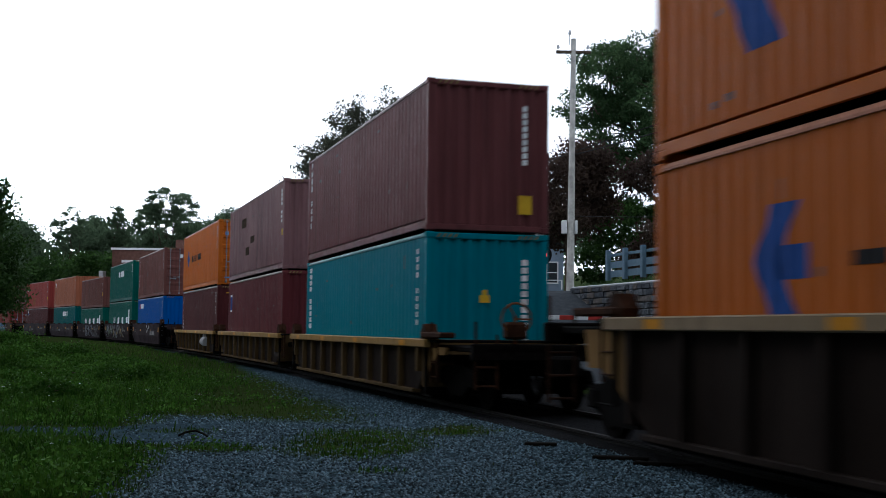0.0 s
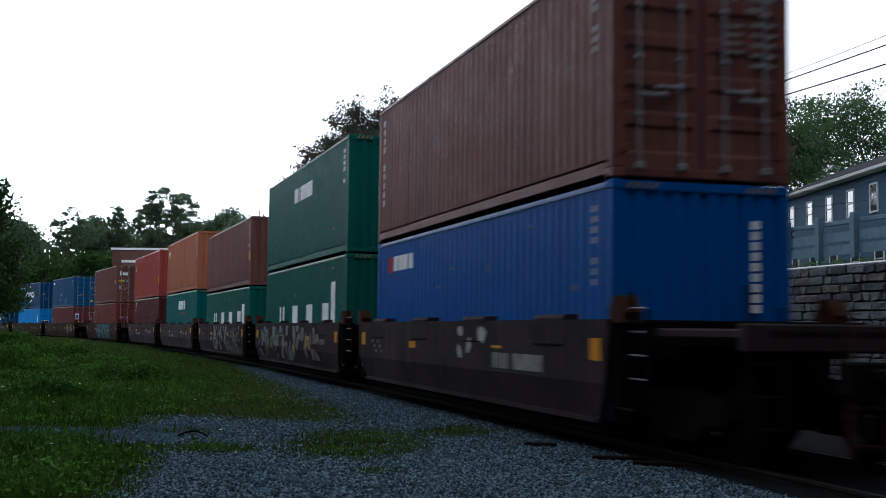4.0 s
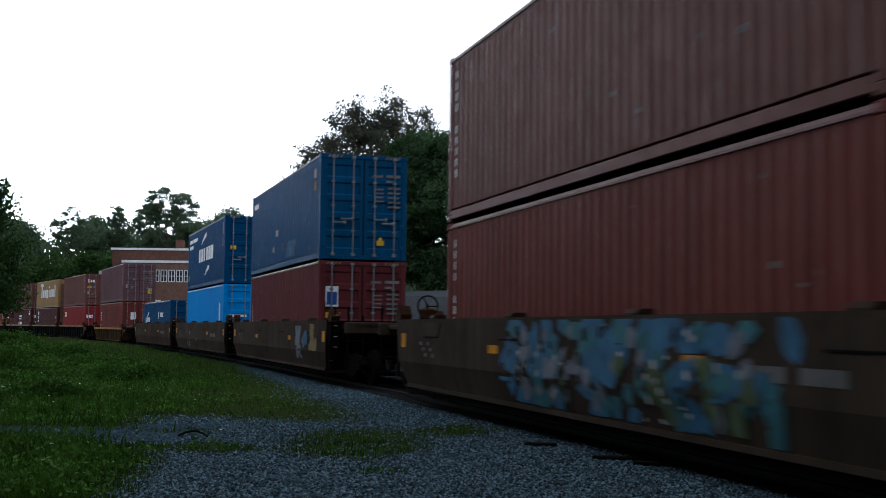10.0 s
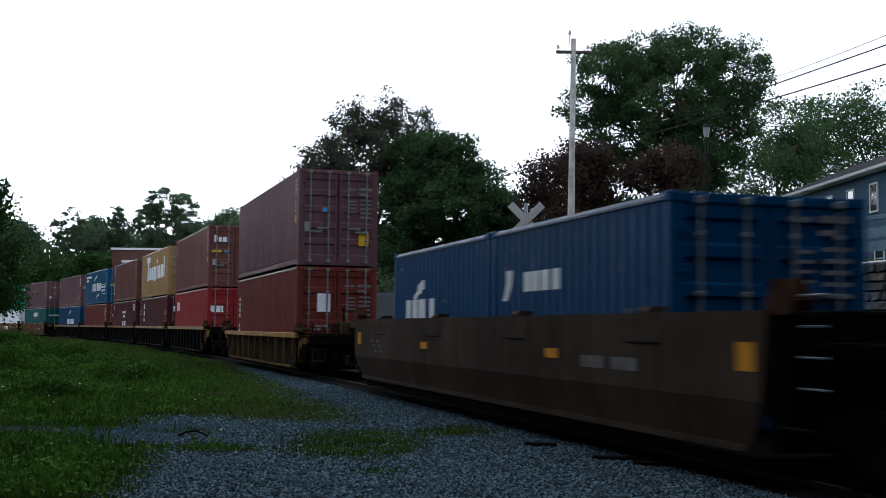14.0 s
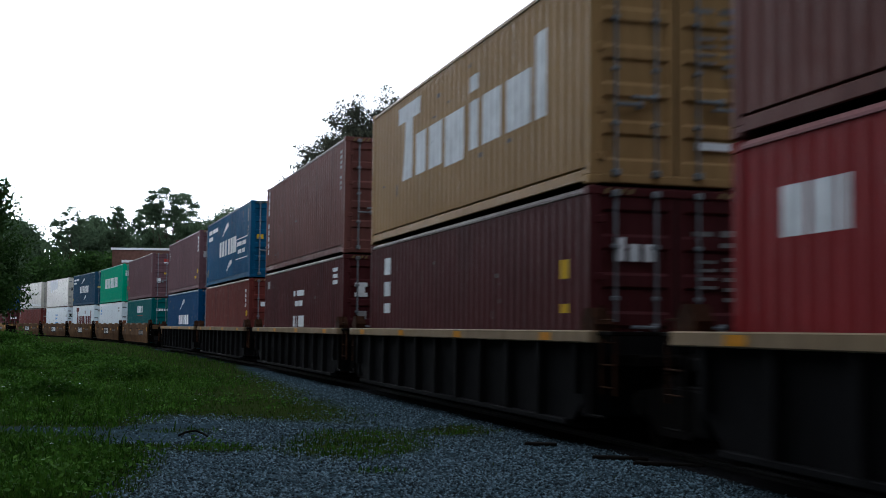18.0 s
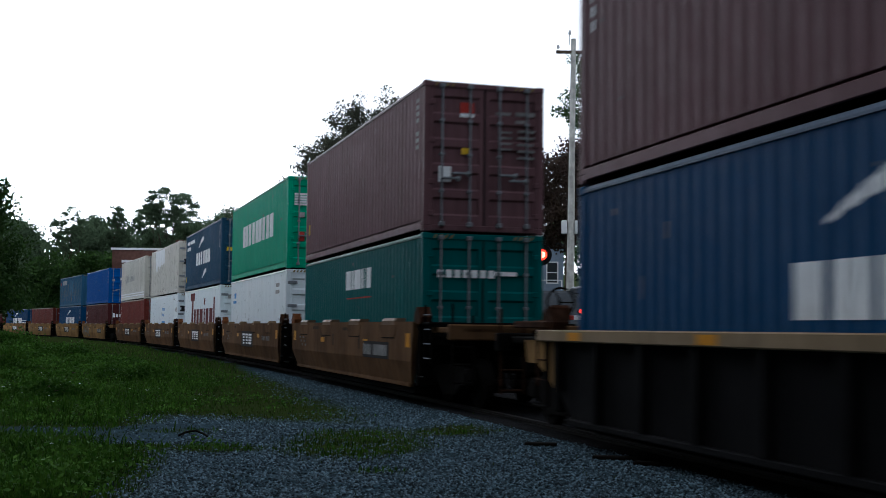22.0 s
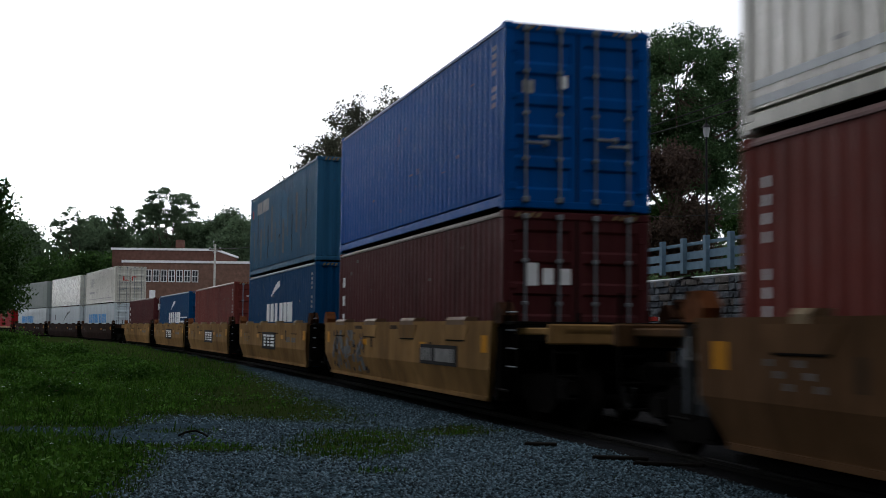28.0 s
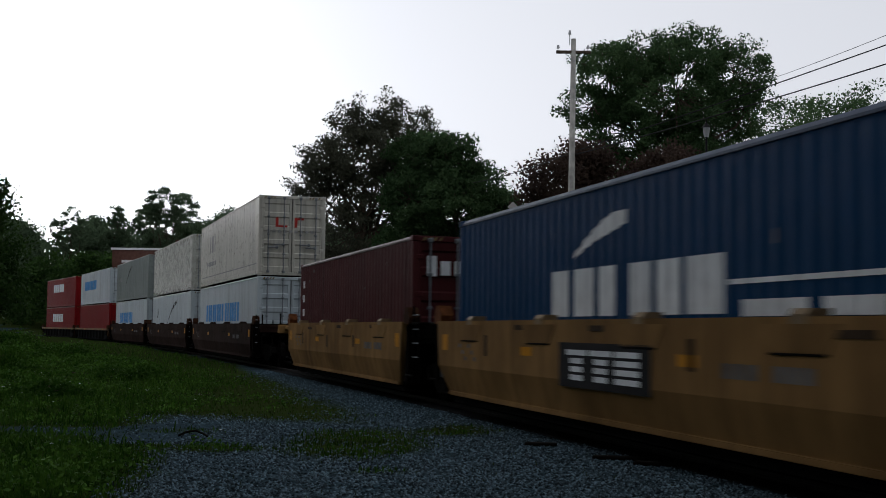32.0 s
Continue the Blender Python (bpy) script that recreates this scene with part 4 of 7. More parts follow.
mill = thing("brick_building", "long flat-roofed red brick building with white windows", "building", at=pose(-34.07, BD, 0.2, 0, 0, 0))
W1 = -27.91 - -34.07
part("tower_wall", Mesh().box(0, W1 + 4.5, 1.0, 14, 0, 9.05), BRICK, mill)
part("tower_parapet", Mesh().box(-0.12, W1 + 4.62, 0.88, 14.1, 9.05, 9.27), TRIM, mill, "white roof edge")
x0 = -32.69 - -34.07
x1 = -17.64 - -34.07
part("long_wing", Mesh().box(x0, x1, 0, 12, 0, 7.7), BRICK_B, mill)
part("wing_parapet", Mesh().box(x0 - 0.1, x1 + 0.1, -0.12, 12.1, 7.7, 7.95), TRIM, mill, "white roof edge")
part("chimney", Mesh().block(-28.02 - -34.07, -27.56 - -34.07 + 0.3, 3, 4, 7.9, 10.3, 0.03), BRICK, mill)
for k in range(9):
    cx = x0 + 1.05 + 0.78 * k * 1.02
    w = part("window", Mesh().box(cx - 0.33, cx - 0.26, -0.07, 0.02, 5.75, 7.0).box(cx + 0.26, cx + 0.33, -0.07, 0.02, 5.75, 7.0).box(cx - 0.26, cx + 0.26, -0.07, 0.02, 6.93, 7.0).box(cx - 0.26, cx + 0.26, -0.07, 0.02, 5.75, 5.82).box(cx - 0.03, cx + 0.03, -0.06, 0.02, 5.82, 6.93).box(cx - 0.26, cx + 0.26, -0.06, 0.02, 6.33, 6.39), TRIM, mill, "white framed window")
    part("pane", Mesh().box(cx - 0.26, cx + 0.26, -0.02, 0.01, 5.82, 6.93), glass_mat, w)
for cx, w in ((x0 + 0.8, 0.7), (x0 + 3.1, 0.9)):
    part("doorway", Mesh().box(cx - w, cx + w, -0.9, 0.02, 3.05, 3.9).box(cx - w, cx - w + 0.12, -0.85, -0.7, 0, 3.1).box(cx + w - 0.12, cx + w, -0.85, -0.7, 0, 3.1), TRIM, mill, "white canopy")
    part("doorway_window", Mesh().box(cx - 0.3, cx + 0.3, -0.04, 0.01, 4.1, 4.9), TRIM, mill)
vents = Mesh()
for x, w, h in ((-2.2, 0.5, 1.6), (-1.2, 0.9, 0.9)):
    vents.block(x, x + w, 4, 5, 5.4, 5.4 + h, 0.03)
part("roof_vent", vents, GREY_METAL, mill, "pale metal vents")
part("low_annex", Mesh().box(-5.5, 0, 2, 12, 0, 5.5), BRICK, mill)


# ---- poles, wires, lamp, crossing signal ----
def utility_pole(x, y, z0, top, r, arm, label, lean=(0.0, 0.0)):
    th = thing("utility_pole", label, "pole", at=pose(x, y, z0))
    part("shaft", Mesh().tube((0, 0, -0.3), (lean[0], lean[1], top), r, r * 0.62, 12), POLE_WOOD, th)
    if arm:
        part("crossarm", Mesh().block(lean[0] - arm / 2, lean[0] + arm / 2, lean[1] - 0.06, lean[1] + 0.06, top - 0.62, top - 0.50, 0.01), BARK, th, "dark weathered wooden arm")
        part("brace", Mesh().tube((lean[0] - arm * 0.28, lean[1] - 0.08, top - 0.6), (lean[0], lean[1] - 0.14, top - 0.98), 0.015, n=5).tube((lean[0] + arm * 0.28, lean[1] - 0.08, top - 0.6), (lean[0], lean[1] - 0.14, top - 0.98), 0.015, n=5), GREY_METAL, th)
        for dx in (-arm / 2 + 0.08, arm / 2 - 0.12):
            part("insulator", Mesh().tube((lean[0] + dx, lean[1], top - 0.5), (lean[0] + dx, lean[1], top - 0.40), 0.015, n=6).tube((lean[0] + dx, lean[1], top - 0.40), (lean[0] + dx, lean[1], top - 0.27), 0.07, 0.045, 10), GREY_METAL, th)
        part("insulator", Mesh().tube((lean[0] - 0.16, lean[1], top - 0.25), (lean[0] - 0.16, lean[1], top + 0.2), 0.02, n=6).tube((lean[0] - 0.16, lean[1], top + 0.2), (lean[0] - 0.16, lean[1], top + 0.36), 0.07, 0.045, 10), GREY_METAL, th)
    return th


main_pole = utility_pole(5.27, 49.4, 3.2, 10.45, 0.165, 1.45, "weathered silvery wooden utility pole with a short crossarm", (0.10, 0))
part("meter_box", Mesh().block(-0.37, -0.16, -0.2, 0.05, 2.25, 2.8, 0.02), TRIM, main_pole, "white box")
part("meter_box", Mesh().block(0.17, 0.28, -0.2, 0.05, 2.25, 2.8, 0.02), TRIM, main_pole, "white box")
utility_pole(-22.53, 118, 0.2, 9.4, 0.14, 1.2, "distant wooden utility pole with a crossarm")
utility_pole(-17.93, 116, 0.2, 12.6, 0.12, 0, "distant slim bare metal pole")
utility_pole(-20.34, 150, 0.2, 13.0, 0.16, 1.2, "distant wooden utility pole")


def wire(p, q, sag, r):
    p, q = Vector(p), Vector(q)
    m = Mesh()
    n = 14
    pts = [p + (q - p) * (i / n) - Vector((0, 0, sag * 4 * (i / n) * (1 - i / n))) for i in range(n + 1)]
    rows = []
    for c in pts:
        rows.append([c + Vector((math.cos(k * 1.2566) * r * 0.7, math.cos(k * 1.2566) * r * 0.7, math.sin(k * 1.2566) * r)) for k in range(6)])
    m.strip(rows)
    return tagged(part("overhead_wire", m, WIRE), "thin dark overhead wire", "wire", "overhead wires")


wire((19.7, 35.1, 12.55), (5.4, 49.4, 8.9), 0.12, 0.024)
wire((19.7, 35.1, 11.7), (5.4, 49.4, 8.75), 0.16, 0.026)
wire((5.3, 49.4, 8.85), (-1.5, 84.0, 11.6), 0.5, 0.022)
wire((16.4, 40.0, 12.2), (16.7, 66.0, 15.1), 0.1, 0.013)
wire((5.4, 49.4, 6.2), (16.0, 45.0, 6.5), 0.25, 0.012)
wire((-22.53, 118, 9.2), (-20.34, 150, 12.8), 0.5, 0.03)
wire((-20.34, 150, 12.6), (-10.43, 120, 8.2), 0.6, 0.03)

lamp = thing("street_lamp", "old-style lantern street lamp with a pale glass globe", "street lamp", at=pose(11.1, 50.2, 3.3))
part("post", Mesh().tube((0, 0, 0), (0, 0, 6.4), 0.06, 0.045, 10).tube((0, 0, 0), (0, 0, 0.5), 0.12, 0.07, 10), BLACK_METAL, lamp)
part("lantern", Mesh().tube((0, 0, 6.4), (0, 0, 6.80), 0.10, 0.16, 8), plain("milky_glass", (0.30, 0.31, 0.32), 0.3, 0, 0.05, 3), lamp)
part("cap", Mesh().tube((0, 0, 6.80), (0, 0, 6.98), 0.21, 0.05, 8).tube((0, 0, 6.98), (0, 0, 7.12), 0.03, 0.02, 6), BLACK_METAL, lamp)

sig = thing("crossing_signal", "railway crossing signal with crossed boards, one red lamp lit", "signal", at=pose(2.22, 32.0, 0.0))
part("mast", Mesh().tube((0, 0, -0.1), (0, 0, 4.85), 0.055, n=12).block(-0.2, 0.2, -0.2, 0.2, 0, 0.25, 0.03), GREY_METAL, sig)
for k, a in enumerate((45, -45)):
    part("crossed_board", Mesh().block(-0.61, 0.61, -0.012, 0.012, -0.1, 0.1, 0.005), plain("worn_white_board" + "ab"[k], (0.48, 0.48, 0.47), 0.6, 0, 0.12, 5), sig, "worn white board", Matrix.Translation((0, -0.07 - 0.026 * k, 4.38)) @ pose(0, 0, 0, 0, a, 0))
part("cross_bar", Mesh().tube((-0.45, -0.06, 3.42), (0.45, -0.06, 3.42), 0.035, n=8).block(-0.11, 0.11, -0.16, 0.06, 3.32, 3.55, 0.02), GREY_METAL, sig)
LIT = glow("lit_red_lens", (1.0, 0.035, 0.012), 4.5)
DARK_LENS = plain("unlit_red_lens", (0.10, 0.008, 0.008), 0.2)
for dx, lens in ((-0.385, DARK_LENS), (0.40, LIT)):
    shield = part("shield", Mesh().tube((dx, -0.10, 3.46), (dx, -0.13, 3.46), 0.29, n=24), BLACK_METAL, sig, "round black shield")
    hood = Mesh()
    for i in range(9):
        a, b = math.pi * (i - 1) / 8 * 1.0, math.pi * i / 8 * 1.0
        hood.add([(dx + 0.17 * math.cos(a), -0.13, 3.46 + 0.17 * math.sin(a)), (dx + 0.17 * math.cos(b), -0.13, 3.46 + 0.17 * math.sin(b)), (dx + 0.17 * math.cos(b), -0.34, 3.45 + 0.17 * math.sin(b)), (dx + 0.17 * math.cos(a), -0.34, 3.45 + 0.17 * math.sin(a))], [(0, 1, 2, 3)])
    part("hood", hood, BLACK_METAL, shield)
    part("lens", Mesh().tube((dx, -0.13, 3.46), (dx, -0.165, 3.46), 0.155, 0.13, 20), lens, shield, "lit red lamp" if lens is LIT else "unlit dark red lamp")
    if lens is LIT:
        part("bulb_reflex", Mesh().tube((dx, -0.165, 3.46), (dx, -0.172, 3.46), 0.105, 0.09, 16), glow("bright_lamp_core", (1.0, 0.30, 0.18), 7.0), shield, "bright core of the lit lamp")


gate = thing("crossing_gate", "lowered red and white crossing gate arm with red lamps", "gate", at=pose(2.62, 32.5, 0.0, 0, 0, 16))
part("pivot_box", Mesh().block(-0.12, 0.14, -0.16, 0.16, 0.0, 1.95, 0.03), BLACK_METAL, gate, "dark metal drive box")
arm_mesh = Mesh().block(0, 0.42, -0.02, 0.02, -0.06, 0.06, 0.006).done("arm_stripe")
for k in range(12):
    part("arm_stripe", arm_mesh, MARK["red" if k % 2 else "white"], gate, "", Matrix.Translation((0.1 + 0.42 * k, -0.19, 1.80)))
for dx in (1.12, 2.62, 4.25):
    lampbox = part("arm_lamp", Mesh().tube((dx, -0.19, 1.86), (dx, -0.19, 1.97), 0.02, n=6).tube((dx, -0.24, 1.98), (dx, -0.14, 1.98), 0.065, n=12), BLACK_METAL, gate)
    part("lens", Mesh().tube((dx, -0.25, 1.98), (dx, -0.242, 1.98), 0.055, n=12), LIT, lampbox, "lit red lens")


# ---- containers ----
WIDE = 2.438
PITCH, DEPTH = 0.278, 0.023
MESHES = {}


def cached(key, make):
    if key not in MESHES:
        MESHES[key] = make().done(key[0])
    return MESHES[key]


def wave(u0, u1, depth, pitch):
    """Points (u, inset) of a trapezoid corrugation between u0 and u1."""
    n = max(1, round((u1 - u0) / pitch))
    p = (u1 - u0) / n
    pts = []
    for i in range(n):
        a = u0 + i * p
        pts += [(a, 0), (a + 0.26 * p, 0), (a + 0.5 * p, depth), (a + 0.76 * p, depth)]
    return pts + [(u1, 0)]


def inset_at(u, pts):
    for (a, p), (b, q) in zip(pts, pts[1:]):
        if a <= u <= b:
            return p + (q - p) * (u - a) / max(b - a, 1e-6)
    return 0.0


def side_wave(length, depth):
    return wave(-length / 2 + 0.13, length / 2 - 0.13, depth, PITCH)


def side_panel(length, high, depth, sign):
    pts = side_wave(length, depth)
    y = WIDE / 2 - 0.014
    m = Mesh()
    m.strip([[(u, sign * (y - d), z) for z in (0.232, high - 0.07)] for u, d in pts])
    m.strip([[(u, sign * (y - 0.06), z) for z in (0.15, high - 0.07)] for u in (pts[0][0], pts[-1][0])])
    return m


def end_panel(high, sign, length):
    m = Mesh()
    x = length / 2 - 0.02
    pts = wave(-WIDE / 2 + 0.12, WIDE / 2 - 0.12, 0.045, 0.24)
    m.strip([[(sign * (x - d), u, z) for z in (0.14, high - 0.10)] for u, d in pts])
    m.strip([[(sign * (x - 0.08), u, z) for z in (0.14, high - 0.10)] for u in (-WIDE / 2 + 0.12, WIDE / 2 - 0.12)])
    return m


def door_leaf(high, side):
    """One door leaf with pressed horizontal bands, in the end's plane x = 0."""
    m = Mesh()
    y0, y1 = (-WIDE / 2 + 0.10, -0.012) if side < 0 else (0.012, WIDE / 2 - 0.10)
    z0, z1 = 0.14, high - 0.12
    n = 5
    zs = [(z0, 0), (z0 + 0.10, 0)]
    p = (z1 - z0 - 0.2) / n
    for i in range(n):
        a = z0 + 0.10 + i * p
        zs += [(a + 0.14 * p, 0), (a + 0.22 * p, 0.035), (a + 0.78 * p, 0.035), (a + 0.86 * p, 0)]
    zs += [(z1, 0)]
    m.strip([[(-d if 0.09 < t < 0.91 else 0, y0 + (y1 - y0) * t, z) for t in (0, 0.085, 0.095, 0.905, 0.915, 1)] for z, d in zs])
    m.box(-0.09, -0.06, y0, y1, z0, z1)
    m.box(-0.06, 0.0, y0, y0 + 0.02, z0, z1).box(-0.06, 0.0, y1 - 0.02, y1, z0, z1)
    return m


def door_bar(high):
    m = Mesh().tube((0.045, 0, 0.10), (0.045, 0, high - 0.06), 0.021, n=8)
    for z in (0.10, high - 0.14):
        m.block(0.0, 0.085, -0.05, 0.05, z, z + 0.09, 0.012)
    for z in (0.75, 1.45, 2.1):
        m.block(0.0, 0.07, -0.045, 0.045, z, z + 0.06, 0.01)
    return m


def door_handle():
    return Mesh().block(0.03, 0.075, -0.02, 0.36, -0.022, 0.022, 0.008).block(0.0, 0.06, 0.28, 0.36, -0.05, 0.05, 0.01)


def frame_bits(length, high):
    """Name, mesh maker and places of the frame's parts."""
    w, l = WIDE / 2, length / 2
    return [
        ("corner_post", ("corner_post", high), lambda: Mesh().block(-0.075, 0.075, -0.07, 0.07, 0.115, high - 0.115, 0.012),
         [(sx * (l - 0.078), sy * (w - 0.072), 0) for sx in (-1, 1) for sy in (-1, 1)]),
        ("corner_casting", ("corner_casting",), lambda: Mesh().block(-0.089, 0.089, -0.081, 0.081, 0, 0.118, 0.014),
         [(sx * (l - 0.086), sy * (w - 0.078), z) for sx in (-1, 1) for sy in (-1, 1) for z in (0, high - 0.118)]),
        ("top_rail", ("top_rail", length), lambda: Mesh().prism([(-0.036, 0), (0.036, 0), (0.036, 0.03), (0.0, 0.078), (-0.036, 0.03)], -l + 0.17, l - 0.17),
         [(0, sy * (w - 0.040), high - 0.088) for sy in (-1, 1)]),
        ("bottom_rail", ("bottom_rail", length), lambda: Mesh().block(-l + 0.17, l - 0.17, -0.024, 0.024, 0, 0.142, 0.006),
         [(0, sy * (w - 0.026) if sy > 0 else sy * (w - 0.026), 0.050) for sy in (-1, 1)]),
        ("end_rail", ("end_rail",), lambda: Mesh().block(-0.05, 0.05, -w + 0.15, w - 0.15, 0, 0.115, 0.012),
         [(sx * (l - 0.058), 0, z) for sx in (-1, 1) for z in (0.018, high - 0.125)]),
    ]


def mark_mesh(length, depth, quads, layer=0):
    """Paint on the camera-side wall: quads (u0, u1, z0, z1, slant), u from the trailing end, following the corrugation."""
    pts = side_wave(length, depth)
    y = WIDE / 2 - 0.014 + 0.004 + 0.002 * layer
    m = Mesh()
    for quad in quads:
        if quad[0] == "arc":
            arc_mesh(m, length, pts, y, *quad[1:])
            continue
        u0, u1, z0, z1, slant = quad
        a, b = u0 - length / 2, u1 - length / 2
        us = [a] + [u for u, _ in pts if a + 0.004 < u < b - 0.004] + [b]
        if slant:
            poly = [(a, z0), (b, z0), (b + slant, z1), (a + slant, z1)]
            ends = sorted(p[0] for p in poly)
            us = sorted(set(ends + [u for u, _ in pts if ends[0] + 0.004 < u < ends[-1] - 0.004]))
            rows = []
            for u in us:
                cuts = [pz + (qz - pz) * (u - pu) / (qu - pu) for (pu, pz), (qu, qz) in zip(poly, poly[1:] + poly[:1]) if pu != qu and min(pu, qu) - 1e-9 <= u <= max(pu, qu) + 1e-9]
                rows.append([(u, -(y - inset_at(u, pts)), z) for z in (min(cuts), max(cuts) + 0.001)])
            m.strip(rows)
            continue
        m.strip([[(u, -(y - inset_at(u, pts)), z) for z in (z0, z1)] for u in us])
    return m


def bars(u, z, h, widths, gap=0.12, slant=0.0):
    """A row of plain blocks the size of lettering."""
    out = []
    for w in widths:
        if w > 0:
            out.append((u, u + w, z, z + h, slant))
        u += abs(w) + gap
    return out


def column(u, z, n, w=0.13, h=0.16, gap=0.06):
    """A column of plain blocks, the size of lettering written downwards."""
    return [(u, u + w, z - (i + 1) * h - i * gap, z - i * (h + gap), 0) for i in range(n) if i % 6 != 4]


def swoosh(u, z, w, h, n=7, up=1):
    """A curved stroke, thin at its foot and broad at its head."""
    return [("arc", u, z, w, h)]


def arc_mesh(m, length, pts, y, u, z, w, h):
    rows = []
    for i in range(25):
        t = i / 24
        a = u + w * t - length / 2
        mid = z + h * (1 - (1 - t) ** 1.7)
        thick = 0.05 + 0.17 * min(1.0, t * 1.5) - 0.06 * max(0.0, t - 0.8) / 0.2
        rows.append([(a, -(y - inset_at(a, pts)), mid + k * thick) for k in (-0.5, 0.5)])
    m.strip(rows)


def make_container(spec, floor, length=12.192):
    """spec: paint, height, kind (dry, reefer, flat), end (door, front), side marks and end marks."""
    colour, high, kind, end = spec["paint"], spec.get("high", 2.896), spec.get("kind", "dry"), spec.get("end", "front")
    body = PAINT[colour]
    depth = {"dry": DEPTH, "reefer": 0.004, "flat": 0.012}[kind]
    th = thing("shipping_container", spec["label"], "container", "containers on the train")
    th["floor"] = floor
    l = length / 2
    lift = Matrix.Translation((0, 0, floor))
    for name, key, make, places in frame_bits(length, high):
        me = cached(key, make)
        for p in places:
            part(name, me, LIT_LEDGE[colour] if name == "top_rail" else body, th, at=lift @ Matrix.Translation(p))
    for sign in (-1, 1):
        part("side_panel", cached(("side_panel", length, high, depth, sign), lambda: side_panel(length, high, depth, sign)), body, th, at=lift)
    part("roof", cached(("roof", length, high), lambda: Mesh().box(-l + 0.1, l - 0.1, -WIDE / 2 + 0.06, WIDE / 2 - 0.06, high - 0.06, high - 0.03)), body, th, at=lift)
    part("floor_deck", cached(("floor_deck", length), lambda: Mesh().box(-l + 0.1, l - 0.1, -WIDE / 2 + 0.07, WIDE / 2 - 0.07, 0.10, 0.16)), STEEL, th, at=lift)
    door_sign = 1 if end == "door" else -1
    part("end_panel", cached(("end_panel", length, high, -door_sign), lambda: end_panel(high, -door_sign, length)), body, th, at=lift)
    turn = lift @ Matrix.Translation((door_sign * (l - 0.03), 0, 0)) @ pose(0, 0, 0, 0, 0, 0 if door_sign > 0 else 180)
    for side in (-1, 1):
        leaf = part("door_leaf", cached(("door_leaf", high, side), lambda: door_leaf(high, side)), body, th, at=turn)
        bar_y = (0.30, 0.86) if kind != "reefer" else (0.22,)
        for y in bar_y:
            bar = part("locking_bar", cached(("locking_bar", high), lambda: door_bar(high)), GALV, leaf, "galvanised steel bar", Matrix.Translation((0, side * y, 0)))
        for y in bar_y:
            part("handle", cached(("handle",), door_handle), GALV, leaf, "", Matrix.Translation((0.02, side * y - (0.34 if side * y > 0.5 or -0.5 < side * y < 0 else 0), 1.12 if y < 0.5 else 1.02)))
        for z in (0.35, 0.95, 1.75, high - 0.42):
            big = 0.30 if kind == "reefer" else 0.13
            y = side * (WIDE / 2 - 0.10)
            part("hinge", cached(("hinge", big), lambda: Mesh().block(-0.01, 0.035, -big / 2, big / 2, -0.05, 0.05, 0.01)), body if kind != "reefer" else GALV, leaf, "", Matrix.Translation((0, y - side * big * 0.35, z)))
        part("door_seal", cached(("door_seal", high, side), lambda: Mesh().box(-0.02, 0.006, side * 0.002 if side > 0 else -0.012, 0.012 if side > 0 else -0.002, 0.14, high - 0.12)), RUBBER, leaf)
    for layer, (name, tone, quads) in enumerate(spec.get("side", [])):
        if name.endswith("_block") or name in ("side_emblem", "patched_panel", "small_word", "serial_column", "code_strip", "emblem", "side_label", "peeled_patch", "rub_rail", "side_tag", "scuff", "side_logo", "side_label_top"):
            for q in quads:
                part(name, mark_mesh(length, depth, [q], layer), MARK[tone], th, at=lift)
        else:
            part(name, mark_mesh(length, depth, quads, layer), MARK[tone], th, at=lift)
    rs = random.Random(round(length * 100) + len(spec["label"]) * 7 + round(floor * 10) + int(ord(spec["label"][3])))
    scrapes = []
    for _ in range(10):
        u, z = rs.uniform(0.4, length - 1.0), rs.uniform(0.35, high - 0.3)
        w, h = (rs.uniform(0.04, 0.14), rs.uniform(0.03, 0.08)) if rs.random() < 0.75 else (rs.uniform(0.03, 0.05), rs.uniform(0.1, 0.3))
        scrapes.append((u, u + w, z, z + h, 0))
    tagged(part("paint_wear", mark_mesh(length, depth, scrapes), MARK["faint" if colour not in ("white", "aged_white", "dirty_white", "silver", "grey") else "grey"], th, "small worn scrapes", lift), kind="stuff")
    flat_end = l - 0.03 + 0.006 if end == "door" else l - 0.014
    for layer, (name, tone, quads) in enumerate(spec.get("endmarks", [])):
        for v0, v1, z0, z1 in quads:
            part(name, Mesh().box(flat_end, flat_end + 0.004 + 0.003 * layer, -WIDE / 2 + v0, -WIDE / 2 + v1, z0, z1), MARK[tone], th, at=lift)
    if "hazard" in spec or high > 2.8:
        m = Mesh()
        for v in (0.2, WIDE - 0.62):
            for i in range(4):
                m.prism([(-WIDE / 2 + v + i * 0.11, high - 0.10), (-WIDE / 2 + v + i * 0.11 + 0.055, high - 0.10), (-WIDE / 2 + v + i * 0.11 + 0.095, high - 0.03), (-WIDE / 2 + v + i * 0.11 + 0.04, high - 0.03)], l - 0.006, l - 0.004)
        tagged(part("hazard_strip", m, MARK["ochre"], th, at=lift), kind="stuff")
    return th


